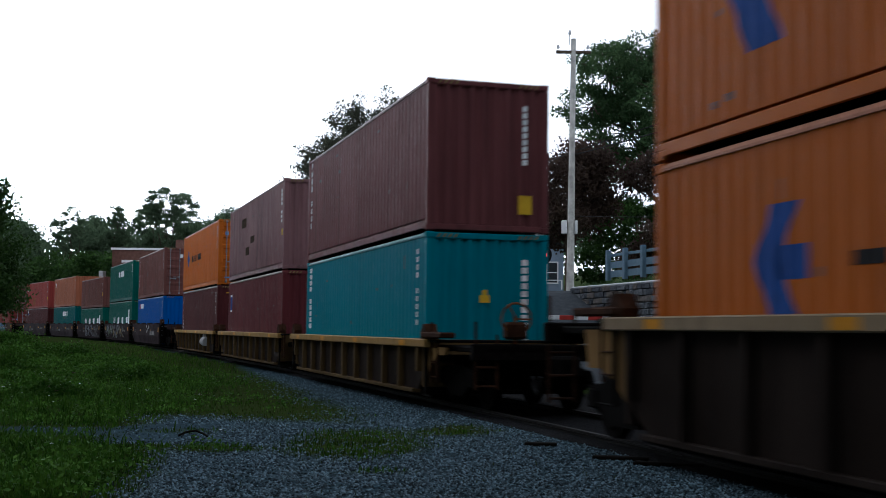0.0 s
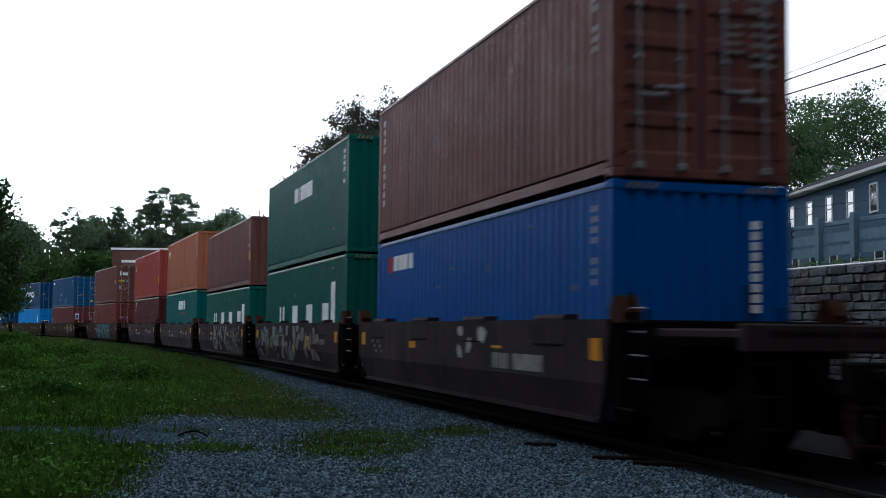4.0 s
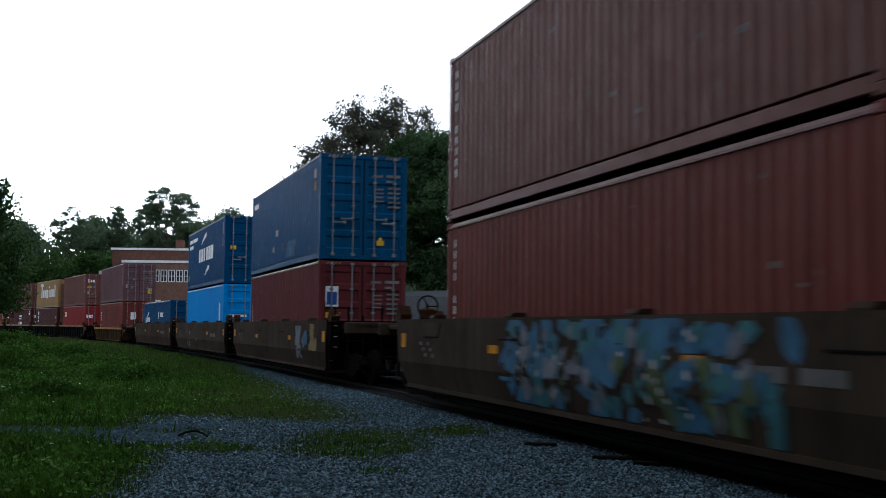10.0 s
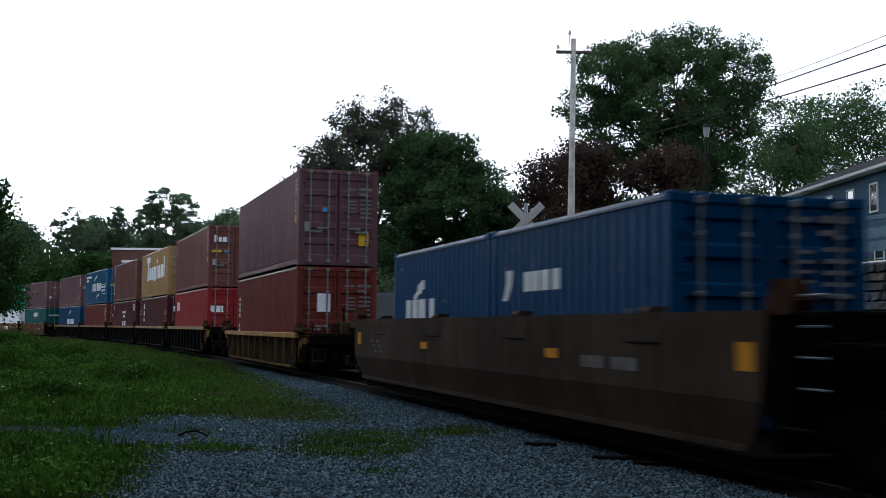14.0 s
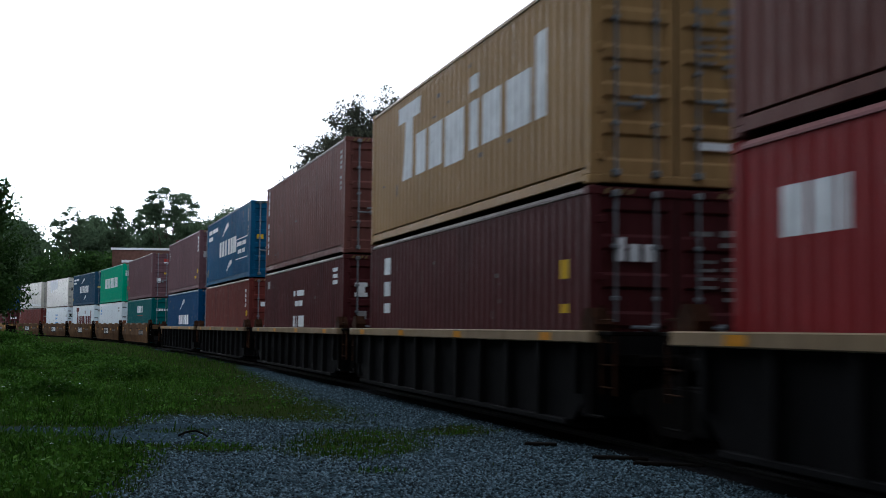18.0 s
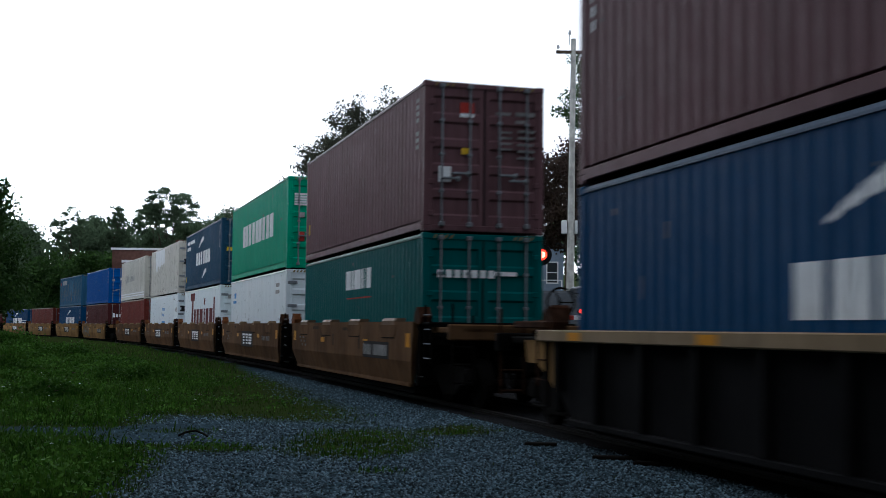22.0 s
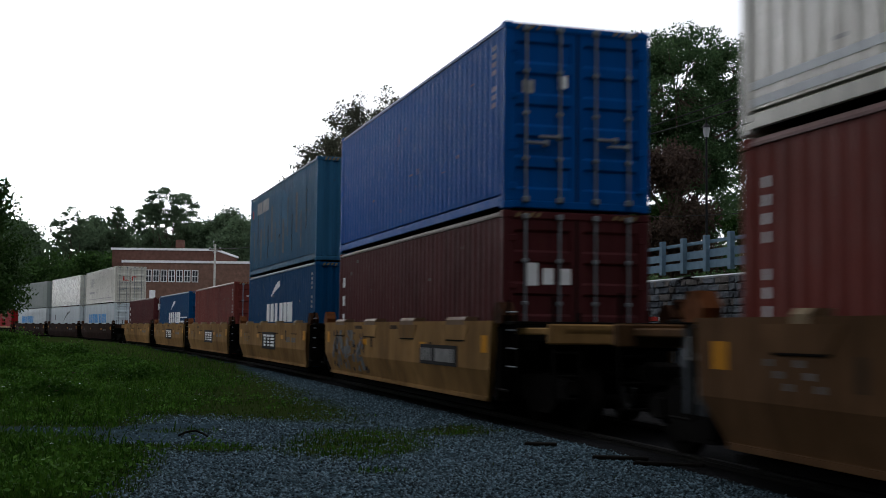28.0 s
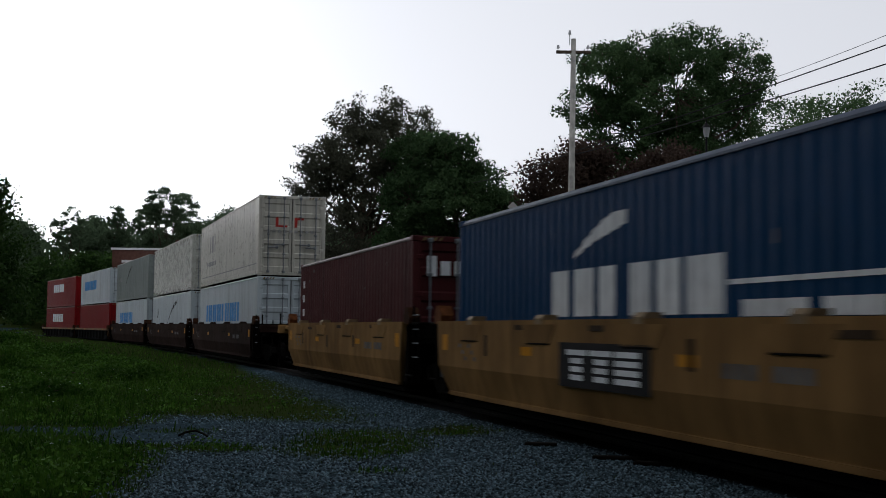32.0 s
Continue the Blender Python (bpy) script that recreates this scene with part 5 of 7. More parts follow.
# ---- well cars ----
def smooth_side(lb, top, sign):
    """Side sill plate of a well car: upright above, leaning in below, with cut lower corners."""
    outer = [(1.50, top, 0), (1.50, 0.84, 0.10), (1.40, 0.44, 0.42), (1.40, 0.36, 0.50)]
    inner = [(1.34, 0.36, 0.50), (1.36, 0.84, 0.14), (1.42, top - 0.10, 0), (1.34, top, 0)]
    poly = outer + inner
    m = Mesh()
    n = len(poly)
    m.add([(-lb / 2 + c, sign * y, z) for y, z, c in poly] + [(lb / 2 - c, sign * y, z) for y, z, c in poly],
          [tuple(range(n)), tuple(range(2 * n - 1, n - 1, -1))] + [(i, (i + 1) % n, n + (i + 1) % n, n + i) for i in range(n)])
    m.box(-lb / 2 + 0.5, lb / 2 - 0.5, min(sign * 1.39, sign * 1.425), max(sign * 1.39, sign * 1.425), 0.37, 0.43)
    return m


def ribbed_plate(lb, top, sign):
    m = Mesh()
    poly = [(-lb / 2, top - 0.13), (lb / 2, top - 0.13), (lb / 2, 0.72), (lb / 2 - 0.55, 0.34), (-lb / 2 + 0.55, 0.34), (-lb / 2, 0.72)]
    m.prism(poly, sign * 1.33, sign * 1.37, "y")
    return m


def wheelset():
    m = Mesh().tube((0, -0.8, 0), (0, 0.8, 0), 0.075, n=10)
    for s in (-1, 1):
        m.tube((0, s * 0.68, 0), (0, s * 0.80, 0), 0.42, n=24)
        m.tube((0, s * 0.66, 0), (0, s * 0.70, 0), 0.445, n=24)
        m.tube((0, s * 0.80, 0), (0, s * 0.83, 0), 0.33, 0.30, n=20)
        m.tube((0, s * 0.83, 0), (0, s * 1.0, 0), 0.10, n=10)
    return m


def truck_frame(sign):
    m = Mesh()
    y0, y1 = (0.92, 1.06) if sign > 0 else (-1.06, -0.92)
    top = [(-1.15, 0.50), (-1.0, 0.66), (-0.35, 0.72), (0.35, 0.72), (1.0, 0.66), (1.15, 0.50), (1.0, 0.40), (0.72, 0.42), (0.36, 0.20), (-0.36, 0.20), (-0.72, 0.42), (-1.0, 0.40)]
    m.prism(top, y0, y1, "y")
    for x in (-0.16, 0, 0.16):
        m.tube((x, (y0 + y1) / 2, 0.26), (x, (y0 + y1) / 2, 0.62), 0.06, n=8)
    for x in (-0.89, 0.89):
        m.block(x - 0.14, x + 0.14, y0 - 0.03, y1 + 0.03, 0.38, 0.62, 0.02)
    return m


def add_truck(car, x):
    base = Matrix.Translation((x, 0, RAIL))
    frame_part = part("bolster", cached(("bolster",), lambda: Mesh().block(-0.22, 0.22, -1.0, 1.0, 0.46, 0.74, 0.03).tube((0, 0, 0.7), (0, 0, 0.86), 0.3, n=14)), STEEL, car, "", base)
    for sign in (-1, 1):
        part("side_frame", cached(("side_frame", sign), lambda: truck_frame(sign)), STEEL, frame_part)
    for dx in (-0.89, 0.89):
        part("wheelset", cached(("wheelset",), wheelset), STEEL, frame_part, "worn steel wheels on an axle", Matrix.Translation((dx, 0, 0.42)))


def spray_shapes(seed, u0, u1, z0, z1, n, size):
    """Irregular sprayed blobs on a flat side, as polygons in x and z."""
    rng = random.Random(seed)
    polys = []
    for i in range(n):
        cx, cz = rng.uniform(u0, u1), rng.uniform(z0, z1)
        lean = rng.uniform(-0.5, 0.9)
        r, h = size * rng.uniform(0.4, 1.0), size * rng.uniform(0.8, 2.2)
        k = rng.randint(6, 9)
        ring = []
        for j in range(k):
            a = 2 * math.pi * j / k + rng.uniform(-0.2, 0.2)
            q = rng.uniform(0.65, 1.15)
            dz = h * q * math.sin(a) / 2
            ring.append((cx + r * q * math.cos(a) + lean * dz * 0.5, min(z1, max(z0, cz + dz))))
        polys.append(ring)
    return polys


def flat_marks(polys, y, z_break=0.84):
    """Polygons laid on the camera-side sill plate (above the crease)."""
    m = Mesh()
    for k, ring in enumerate(polys):
        e = 0.0006 * (k % 9)
        m.add([(a, -(y + 0.003 + e) if b >= z_break else -(y + 0.003 + e - (z_break - b) * 0.25), b) for a, b in ring], [tuple(range(len(ring)))])
    return m


def rect(u0, u1, z0, z1):
    return [(u0, z0), (u1, z0), (u1, z1), (u0, z1)]


def make_car(cs, unit_no):
    """One unit of a well car: cs holds style, paint, length (spacing), top, coupled ends."""
    style, colour, lw, top = cs["style"], cs["paint"], cs["spacing"], cs["top"]
    body = CAR[colour]
    th = thing("well_car", cs["label"], "rail car", cs["group"])
    lb = lw - 2.35
    rng = random.Random(100 + unit_no)
    if style == "smooth":
        for sign in (-1, 1):
            part("side_sill", cached(("side_sill", lb, top, sign), lambda: smooth_side(lb, top, sign)), body, th)
        for i in range(4):
            x = -lb / 2 + lb * (i + 0.5 + 0.1) / 4.2
            wide = 0.5 if cs.get("covers") else 0.13
            part("container_guide", cached(("container_guide", wide), lambda: Mesh().prism([(-1.505, -0.10), (-1.505, 0.02), (-1.46, 0.07), (-1.27, 0.07), (-1.27, -0.10)], -wide, wide)), body if colour not in ("tan", "yellow") else COVER if cs.get("covers") else CHORD, th, "", Matrix.Translation((x, 0, top)))
            broad = max(wide, 0.42)
            part("guide_plate", cached(("guide_plate", broad), lambda: Mesh().prism([(-broad - 0.22, 0), (broad + 0.22, 0), (broad, -0.24), (-broad, -0.24)], -1.507, -1.5, "y")), body, th, "", Matrix.Translation((x, 0, top - 0.06)))
            part("plate_lip", cached(("plate_lip", broad), lambda: Mesh().block(-broad, broad, -1.512, -1.5, -0.265, -0.243, 0.003)), STEEL, th, "", Matrix.Translation((x, 0, top - 0.06)))
    else:
        for sign in (-1, 1):
            # Tan cars: plates between the ribs take the darker rib paint.
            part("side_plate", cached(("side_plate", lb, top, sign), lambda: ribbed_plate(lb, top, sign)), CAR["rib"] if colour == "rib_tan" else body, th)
            chord = CHORD_YELLOW if colour == "rib_tan" else CHORD
            part("top_chord", cached(("top_chord", lb, top, sign), lambda: Mesh().block(-lb / 2 - 0.35, lb / 2 + 0.35, min(sign * 1.27, sign * 1.52), max(sign * 1.27, sign * 1.52), top - 0.15, top, 0.015)), chord, th, "faded pale top beam")
            part("bottom_chord", cached(("bottom_chord", lb, sign), lambda: Mesh().block(-lb / 2 + 0.55, lb / 2 - 0.55, min(sign * 1.30, sign * 1.46), max(sign * 1.30, sign * 1.46), 0.28, 0.35, 0.01)), body, th)
            n = 11
            for i in range(n):
                x = -lb / 2 + 0.25 + (lb - 0.5) * i / (n - 1)
                low = 0.35 if 0 < i < n - 1 else 0.68
                part("rib", cached(("rib", top, sign, low), lambda: Mesh().prism([(-0.045, low), (0.045, low), (0.06, top - 0.15), (-0.06, top - 0.15)], min(sign * 1.37, sign * 1.48), max(sign * 1.37, sign * 1.48), "y")), body, th, "", Matrix.Translation((x, 0, 0)))
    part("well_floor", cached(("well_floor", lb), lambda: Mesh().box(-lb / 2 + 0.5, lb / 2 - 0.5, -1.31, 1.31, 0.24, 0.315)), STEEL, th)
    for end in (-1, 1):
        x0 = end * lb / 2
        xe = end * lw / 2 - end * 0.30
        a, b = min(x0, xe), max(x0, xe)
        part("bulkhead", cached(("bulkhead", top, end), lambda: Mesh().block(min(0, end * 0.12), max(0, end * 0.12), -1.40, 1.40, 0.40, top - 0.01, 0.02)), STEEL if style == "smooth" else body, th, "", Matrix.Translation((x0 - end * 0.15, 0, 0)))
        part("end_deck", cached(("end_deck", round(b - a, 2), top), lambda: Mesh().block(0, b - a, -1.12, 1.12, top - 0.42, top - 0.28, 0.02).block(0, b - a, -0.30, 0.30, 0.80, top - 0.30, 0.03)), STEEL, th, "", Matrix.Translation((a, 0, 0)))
        for sy in (-1, 1):
            part("corner_guide", cached(("corner_guide", end, sy), lambda: Mesh().prism([(-0.08 * end, 0.02), (end * 0.30, 0.02), (end * 0.34, 0.14), (end * 0.18, 0.33), (end * 0.04, 0.33), (-0.10 * end, 0.16)], sy * 1.24, sy * 1.46, "y")), WEDGE if end < 0 and colour in ("tan", "yellow") else RUSTY, th, "rusty steel wedge", Matrix.Translation((x0 + end * 0.02, 0, top - 0.06)))
            if sy < 0 and end < 0 and style == "smooth":
                sheet = part("end_sheet", cached(("end_sheet", top), lambda: Mesh().block(-0.52, -0.02, -1.36, -1.33, 0.62, top - 0.05, 0.008)), END_SHEET, th, "blue-grey end sheet", Matrix.Translation((x0, 0, 0)))
                part("label_block", cached(("label_block", top), lambda: Mesh().box(-0.42, -0.16, -1.366, -1.361, top - 0.42, top - 0.18)), MARK["grey"], sheet, "worn pale block")
                part("label_block", cached(("label_strip", top), lambda: Mesh().box(-0.24, -0.16, -1.366, -1.361, top - 0.85, top - 0.58)), MARK["faint"], sheet)
            if sy < 0 and (end > 0 or style == "ribbed"):
                tone = STEEL if style == "smooth" else RUSTY
                ladder = part("ladder", cached(("ladder", end), lambda: Mesh().tube((end * 0.34, -1.36, -0.75), (end * 0.34, -1.36, 0.30), 0.024, n=6)), tone, th, "", Matrix.Translation((x0, 0, top)))
                part("ladder_rail", cached(("ladder_rail", end), lambda: Mesh().tube((end * 0.72, -1.36, -0.75), (end * 0.72, -1.36, 0.10), 0.024, n=6)), tone, ladder)
                for z in (-0.66, -0.40, -0.14, 0.12):
                    part("rung", cached(("rung", end), lambda: Mesh().tube((end * 0.34, -1.38, 0), (end * 0.72, -1.38, 0), 0.011, n=6)), GALV if style == "smooth" else RUSTY, ladder, "", Matrix.Translation((0, 0, z)))
            st = Mesh().block(end * 0.20 - 0.03, end * 0.20 + 0.03, sy * 1.42 - 0.03, sy * 1.42 + 0.03, -1.0, -0.1, 0.01).tube((end * 0.18, sy * 1.45, -1.0), (end * 0.62, sy * 1.45, -1.0), 0.02, n=6)
            part("step", cached(("step", end, sy), lambda: st), STEEL, th, "", Matrix.Translation((x0, 0, top)))
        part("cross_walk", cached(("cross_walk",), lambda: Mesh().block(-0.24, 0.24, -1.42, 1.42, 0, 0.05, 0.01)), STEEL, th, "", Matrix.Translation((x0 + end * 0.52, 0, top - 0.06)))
    # bogies: under every trailing articulation; a coupled end carries its own
    if cs["lead"]:
        add_truck(th, lw / 2 - 0.35)
    add_truck(th, -lw / 2 + (0.35 if cs["tail"] else 0.0))
    for end, coupled in ((1, cs["lead"]), (-1, cs["tail"])):
        if coupled:
            ext = cs["ext"]
            m = Mesh().block(min(end * lw / 2 - end * 0.4, end * (lw / 2 + ext)), max(end * lw / 2 - end * 0.4, end * (lw / 2 + ext)), -0.14, 0.14, 0.78, 0.98, 0.03)
            m.block(min(end * (lw / 2 + ext - 0.35), end * (lw / 2 + ext)), max(end * (lw / 2 + ext - 0.35), end * (lw / 2 + ext)), -0.22, 0.22, 0.70, 1.04, 0.05)
            part("coupler", m, STEEL, th)
            m = Mesh().block(min(end * (lb / 2 + 0.3), end * (lw / 2 + ext - 0.45)), max(end * (lb / 2 + 0.3), end * (lw / 2 + ext - 0.45)), -1.25, 1.25, top - 0.20, top - 0.10, 0.02)
            m.block(min(end * (lw / 2 + ext - 0.6), end * (lw / 2 + ext - 0.45)), max(end * (lw / 2 + ext - 0.6), end * (lw / 2 + ext - 0.45)), -1.45, 1.45, top - 0.32, top - 0.05, 0.02)
            part("end_platform", m, body if style == "smooth" else STEEL, th)
            xx = end * (lw / 2 + ext - 0.52)
            tone = RUSTY if style == "ribbed" else STEEL
            end_ladder = part("end_ladder", Mesh().tube((xx, -1.38, 0.5), (xx, -1.38, top + 0.30), 0.025, n=6), tone, th)
            part("ladder_rail", Mesh().tube((xx, -1.02, 0.5), (xx, -1.02, top + 0.10), 0.025, n=6), tone, end_ladder)
            for z in (0.55, 0.85, 1.15):
                part("rung", Mesh().tube((xx, -1.38, z), (xx, -1.02, z), 0.018, n=6), tone, end_ladder)
            part("grab_rail", Mesh().tube((xx, 1.2, top - 0.1), (xx, 1.2, top + 0.35), 0.022, n=6), tone, th)
            hose = Mesh()
            loop = [(end * (lw / 2 + ext - 0.3 + 0.35 * t), -0.5, 0.72 - 1.1 * t * (1 - t)) for t in (0, 0.25, 0.5, 0.75, 1)]
            for p, q in zip(loop, loop[1:]):
                hose.tube(p, q, 0.028, n=6)
            part("air_hose", hose, RUBBER, th)
            if style == "ribbed":
                part("end_plate", Mesh().prism([(end * (lb / 2 - 0.1), top - 0.14), (end * (lb / 2 + 1.25), top - 0.14), (end * (lb / 2 + 1.15), 1.0), (end * (lb / 2 + 0.75), 1.0), (end * (lb / 2 + 0.35), 0.85), (end * (lb / 2 - 0.1), 0.55)], -1.36, -1.32, "y"), CAR["yellow"], th, "worn cream end plate above the wheels")
                part("end_beam", Mesh().block(min(end * (lb / 2 + 0.05), end * (lb / 2 + 1.35)), max(end * (lb / 2 + 0.05), end * (lb / 2 + 1.35)), -1.50, -1.24, top + 0.02, top + 0.12, 0.02), RUSTY, th, "brown steel beam over the end")
            if end > 0 or cs.get("brake"):
                by = -0.72 if style == "ribbed" else 0.55
                m = Mesh().tube((xx, by, top - 0.1), (xx, by, top + 0.4), 0.03)
                ring = [(xx + end * 0.05, by + 0.25 * math.cos(k * math.pi / 9), top + 0.35 + 0.25 * math.sin(k * math.pi / 9)) for k in range(19)]
                for p, q in zip(ring, ring[1:]):
                    m.tube(p, q, 0.02, n=5)
                for k in (0, 6, 12):
                    m.tube((xx + end * 0.05, by, top + 0.35), ring[k], 0.014, n=5)
                part("brake_wheel", m, WEDGE if style == "ribbed" else STEEL, th)
                part("brake_gear_box", Mesh().block(xx - 0.13, xx + 0.13, by - 0.17, by + 0.17, top + 0.02, top + 0.30, 0.04), RUSTY, th)
    # reflectors and marks on the camera's side
    y = 1.50 if style == "smooth" else 1.52
    polys = []
    if style == "smooth":
        for x in (-lb / 2 + 0.35, -lb * 0.17, lb * 0.19, lb / 2 - 0.5):
            w = 0.42 if abs(x) < lb * 0.3 else 0.30
            polys.append(rect(x, x + w, 1.10, 1.10 + (0.12 if abs(x) < lb * 0.3 else 0.26)))
    else:
        for x in (-lb * 0.44, -lb * 0.18, lb * 0.1, lb * 0.4):
            polys.append(rect(x, x + 0.40, top - 0.13, top - 0.03))
    for ring in polys:
        part("reflector", flat_marks([ring], y, 0.70), MARK["amber"], th, "faded amber reflective patch")
    if cs.get("plate"):
        u = cs["plate"]
        plate = part("nameplate", flat_marks([rect(u, u + 2.6, 0.76, 1.30)], 1.504, 0.70), MARK["black"], th, "black plate with pale blocks")
        for i in range(3):
            for k in range(4):
                cut = 0.0 if k == 3 or i == 2 else 0.13
                part("nameplate_block", flat_marks([rect(u + 0.26 + 0.72 * i + cut, u + 0.90 + 0.72 * i - cut, 0.85 + 0.10 * k, 0.915 + 0.10 * k)], 1.510, 0.70), MARK["white"], plate)
    if style == "smooth" and cs.get("covers"):
        plate = part("nameplate", flat_marks([rect(2.5, 4.75, 0.84, 1.18)], 1.504, 0.70), MARK["black"], th, "long dark plate with worn pale blocks")
        for u, w in ((2.58, 0.16), (2.78, 0.12), (2.94, 0.16), (3.14, 0.12), (3.45, 0.95), (4.43, 0.16)):
            part("nameplate_block", flat_marks([rect(u, u + w, 0.90, 1.12)], 1.510, 0.70), MARK["dim"], plate)
    elif style == "smooth":
        tagged(part("number_strip", flat_marks([rect(lb * 0.26 + 0.22 * i, lb * 0.26 + 0.22 * i + 0.17, 1.02, 1.16) for i in range(7) if i != 3], 1.5), MARK["faint"], th, "worn pale bars"), kind="stuff")
    if colour in ("tan", "yellow"):
        rs = random.Random(500 + unit_no)
        for k in range(6):
            u = -lb * 0.42 + lb * 0.84 * (k + rs.uniform(0.1, 0.9)) / 6
            w, h = (rs.uniform(0.35, 0.8), 0.07) if k % 2 else (0.14, rs.uniform(0.2, 0.32))
            z = top - rs.uniform(0.12, 0.2) if k % 2 else rs.uniform(0.95, 1.08)
            part("stencil_mark", flat_marks([rect(u, u + w, z, z + h)], 1.502, 0.70), MARK["stain"], th, "dark worn stencil patch")
    if colour in ("purple", "dusty_purple") and not cs.get("covers"):
        for u, w in ((-lb * 0.17 - 0.15, 0.72), (-lb * 0.17 + 0.85, 1.15)):
            panel = part("number_panel", flat_marks([rect(u, u + w, 0.86, 1.04)], 1.503, 0.70), MARK["black"], th, "small dark panel with worn pale bars")
            for k in range(int(w / 0.16)):
                part("number_bar", flat_marks([rect(u + 0.05 + 0.16 * k, u + 0.16 + 0.16 * k, 0.89, 1.01)], 1.507, 0.70), MARK["dim"], panel)
    if style == "smooth":
        tagged(part("data_strip", flat_marks([rect(-lb * 0.40 + 0.16 * i, -lb * 0.40 + 0.16 * i + 0.12, 1.16 - 0.1 * (i % 3), 1.22 - 0.1 * (i % 3)) for i in range(6)], 1.5), MARK["faint"], th), kind="stuff")
    for k, (tone, seed, u0, u1, z0, z1, n, size) in enumerate(cs.get("spray", [])):
        for j, ring in enumerate(spray_shapes(seed, u0, u1, z0, z1, n, size)):
            part("spray_paint", flat_marks([ring], 1.5 + 0.005 * (k + 1) + 0.0006 * (j % 8)), MARK[tone], th)
    if cs.get("tank"):
        part("air_tank", Mesh().tube((lb * 0.28, -1.42, 0.78), (lb * 0.28 + 0.95, -1.42, 0.78), 0.2, n=16).block(lb * 0.28 + 0.2, lb * 0.28 + 0.3, -1.5, -1.33, 0.7, 1.1, 0.01), MARK["grey"], th, "pale grey cylinder")
    return th


# ---- the train: spacing along the track, cars and loads from the front backwards ----
W, Y, SKY, BL, BK, G = "white", "yellow", "sky", "blue", "black", "grey"
DOOR_TEXT = [("door_text", "dim", [(1.45, 1.75, 2.30, 2.36), (1.85, 2.25, 2.30, 2.38), (1.85, 2.05, 2.16, 2.22)] + [(1.5, 1.78, 1.95 - 0.11 * i, 1.99 - 0.11 * i) for i in range(4)] + [(1.9, 2.25, 1.98 - 0.13 * i, 2.03 - 0.13 * i) for i in range(5)])]
CODE = lambda: [("code_strip", G, column(11.6, 2.62, 8, 0.07, 0.08, 0.05))]
TAIL = lambda z=2.6, n=10: [("serial_column", W, column(0.35, z, n, 0.12, 0.13, 0.06))]
END_LABEL = [("end_label", Y, [(1.82, 2.1, 0.36, 0.72)])]
END_COL = [("end_serial_column", W, [(1.90, 2.0, 2.35 - 0.13 * i, 2.45 - 0.13 * i) for i in range(9)])]
DOOR_LABEL = [("door_label", Y, [(0.14, 0.60, 1.62, 1.74)]), ("door_patch", SKY, [(0.74, 0.88, 1.62, 1.75)]), ("door_sticker", G, [(0.2, 0.38, 1.02, 1.3)])]


def C(paint_name, words, **k):
    return dict(paint=paint_name, label=words, **k)


def star(u, z, r, seed=3):
    """A slanted flag-like emblem in blocks."""
    return [(u, u + r * 0.7, z, z + r * 0.8, r * 0.5), (u + r * 0.45, u + r * 1.15, z - r * 0.8, z, -r * 0.45), (u + r * 0.6, u + r * 1.45, z - r * 0.28, z + r * 0.2, 0)]


def big_name(u, z, h):
    """Six blocks in two groups, the widths of a painted name."""
    return [(u + a, u + b, z, z + h, 0) for a, b in ((0, 0.58), (0.72, 1.4), (1.52, 2.02), (2.42, 2.96), (3.12, 3.68), (3.82, 4.58))]


def slant_name(z, h):
    """A broad painted name in plain blocks with taller strokes at both ends."""
    x = z + h * 0.85
    return [(2.3, 3.9, z + h * 1.25, z + h * 1.6, 0.06), (2.7, 3.35, z, z + h * 1.25, 0.12), (3.7, 4.4, z, x, 0), (4.65, 5.5, z, x, 0), (5.72, 6.85, z - h * 0.1, x, 0),
            (7.15, 7.55, z, x, 0), (7.15, 7.55, z + h * 1.02, z + h * 1.3, 0), (7.78, 8.75, z, x, 0), (8.97, 10.0, z, x, 0), (10.22, 10.66, z, z + h * 1.3, 0)]


def fleet_blue(words, colour="navy", end="door", z=1.3, h=0.62, tail=True, lines=False, **k):
    """Blue box with a big white name in blocks and a curved stroke."""
    side = [("name_block", W, big_name(4.05, z, h)), ("emblem", W, swoosh(4.8, z + h + 0.22, 1.75, 0.40))]
    if tail:
        side += [("emblem", W, swoosh(6.2, z - 0.68, 1.3, 0.34)), ("small_word", W, bars(0.5, 2.36, 0.17, [1.1, 1.5], 0.2) + bars(0.5, 2.06, 0.17, [1.25], 0.05)), ("side_label", Y, [(0.25, 0.5, 0.45, 0.75, 0)])]
    if lines:
        side += [("line", W, [(8.7, 11.5, z + 0.44, z + 0.48, 0)]), ("line", W, [(8.7, 11.5, z - 0.34, z - 0.30, 0)]), ("small_word", W, bars(8.9, z + 0.18, 0.16, [1.3, 0.8], 0.12) + bars(9.3, z - 0.12, 0.16, [0.8, 0.7], 0.15))]
    return C(colour, words, end=end, side=side + CODE(), endmarks=([("door_name", W, [(1.35, 1.75, 2.25, 2.33), (1.85, 2.2, 2.25, 2.33), (1.5, 1.7, 2.0, 2.05)]), ("door_label", Y, [(0.25, 0.5, 1.45, 1.62), (1.85, 2.1, 1.15, 1.4)])] if end == "door" else END_COL), **k)


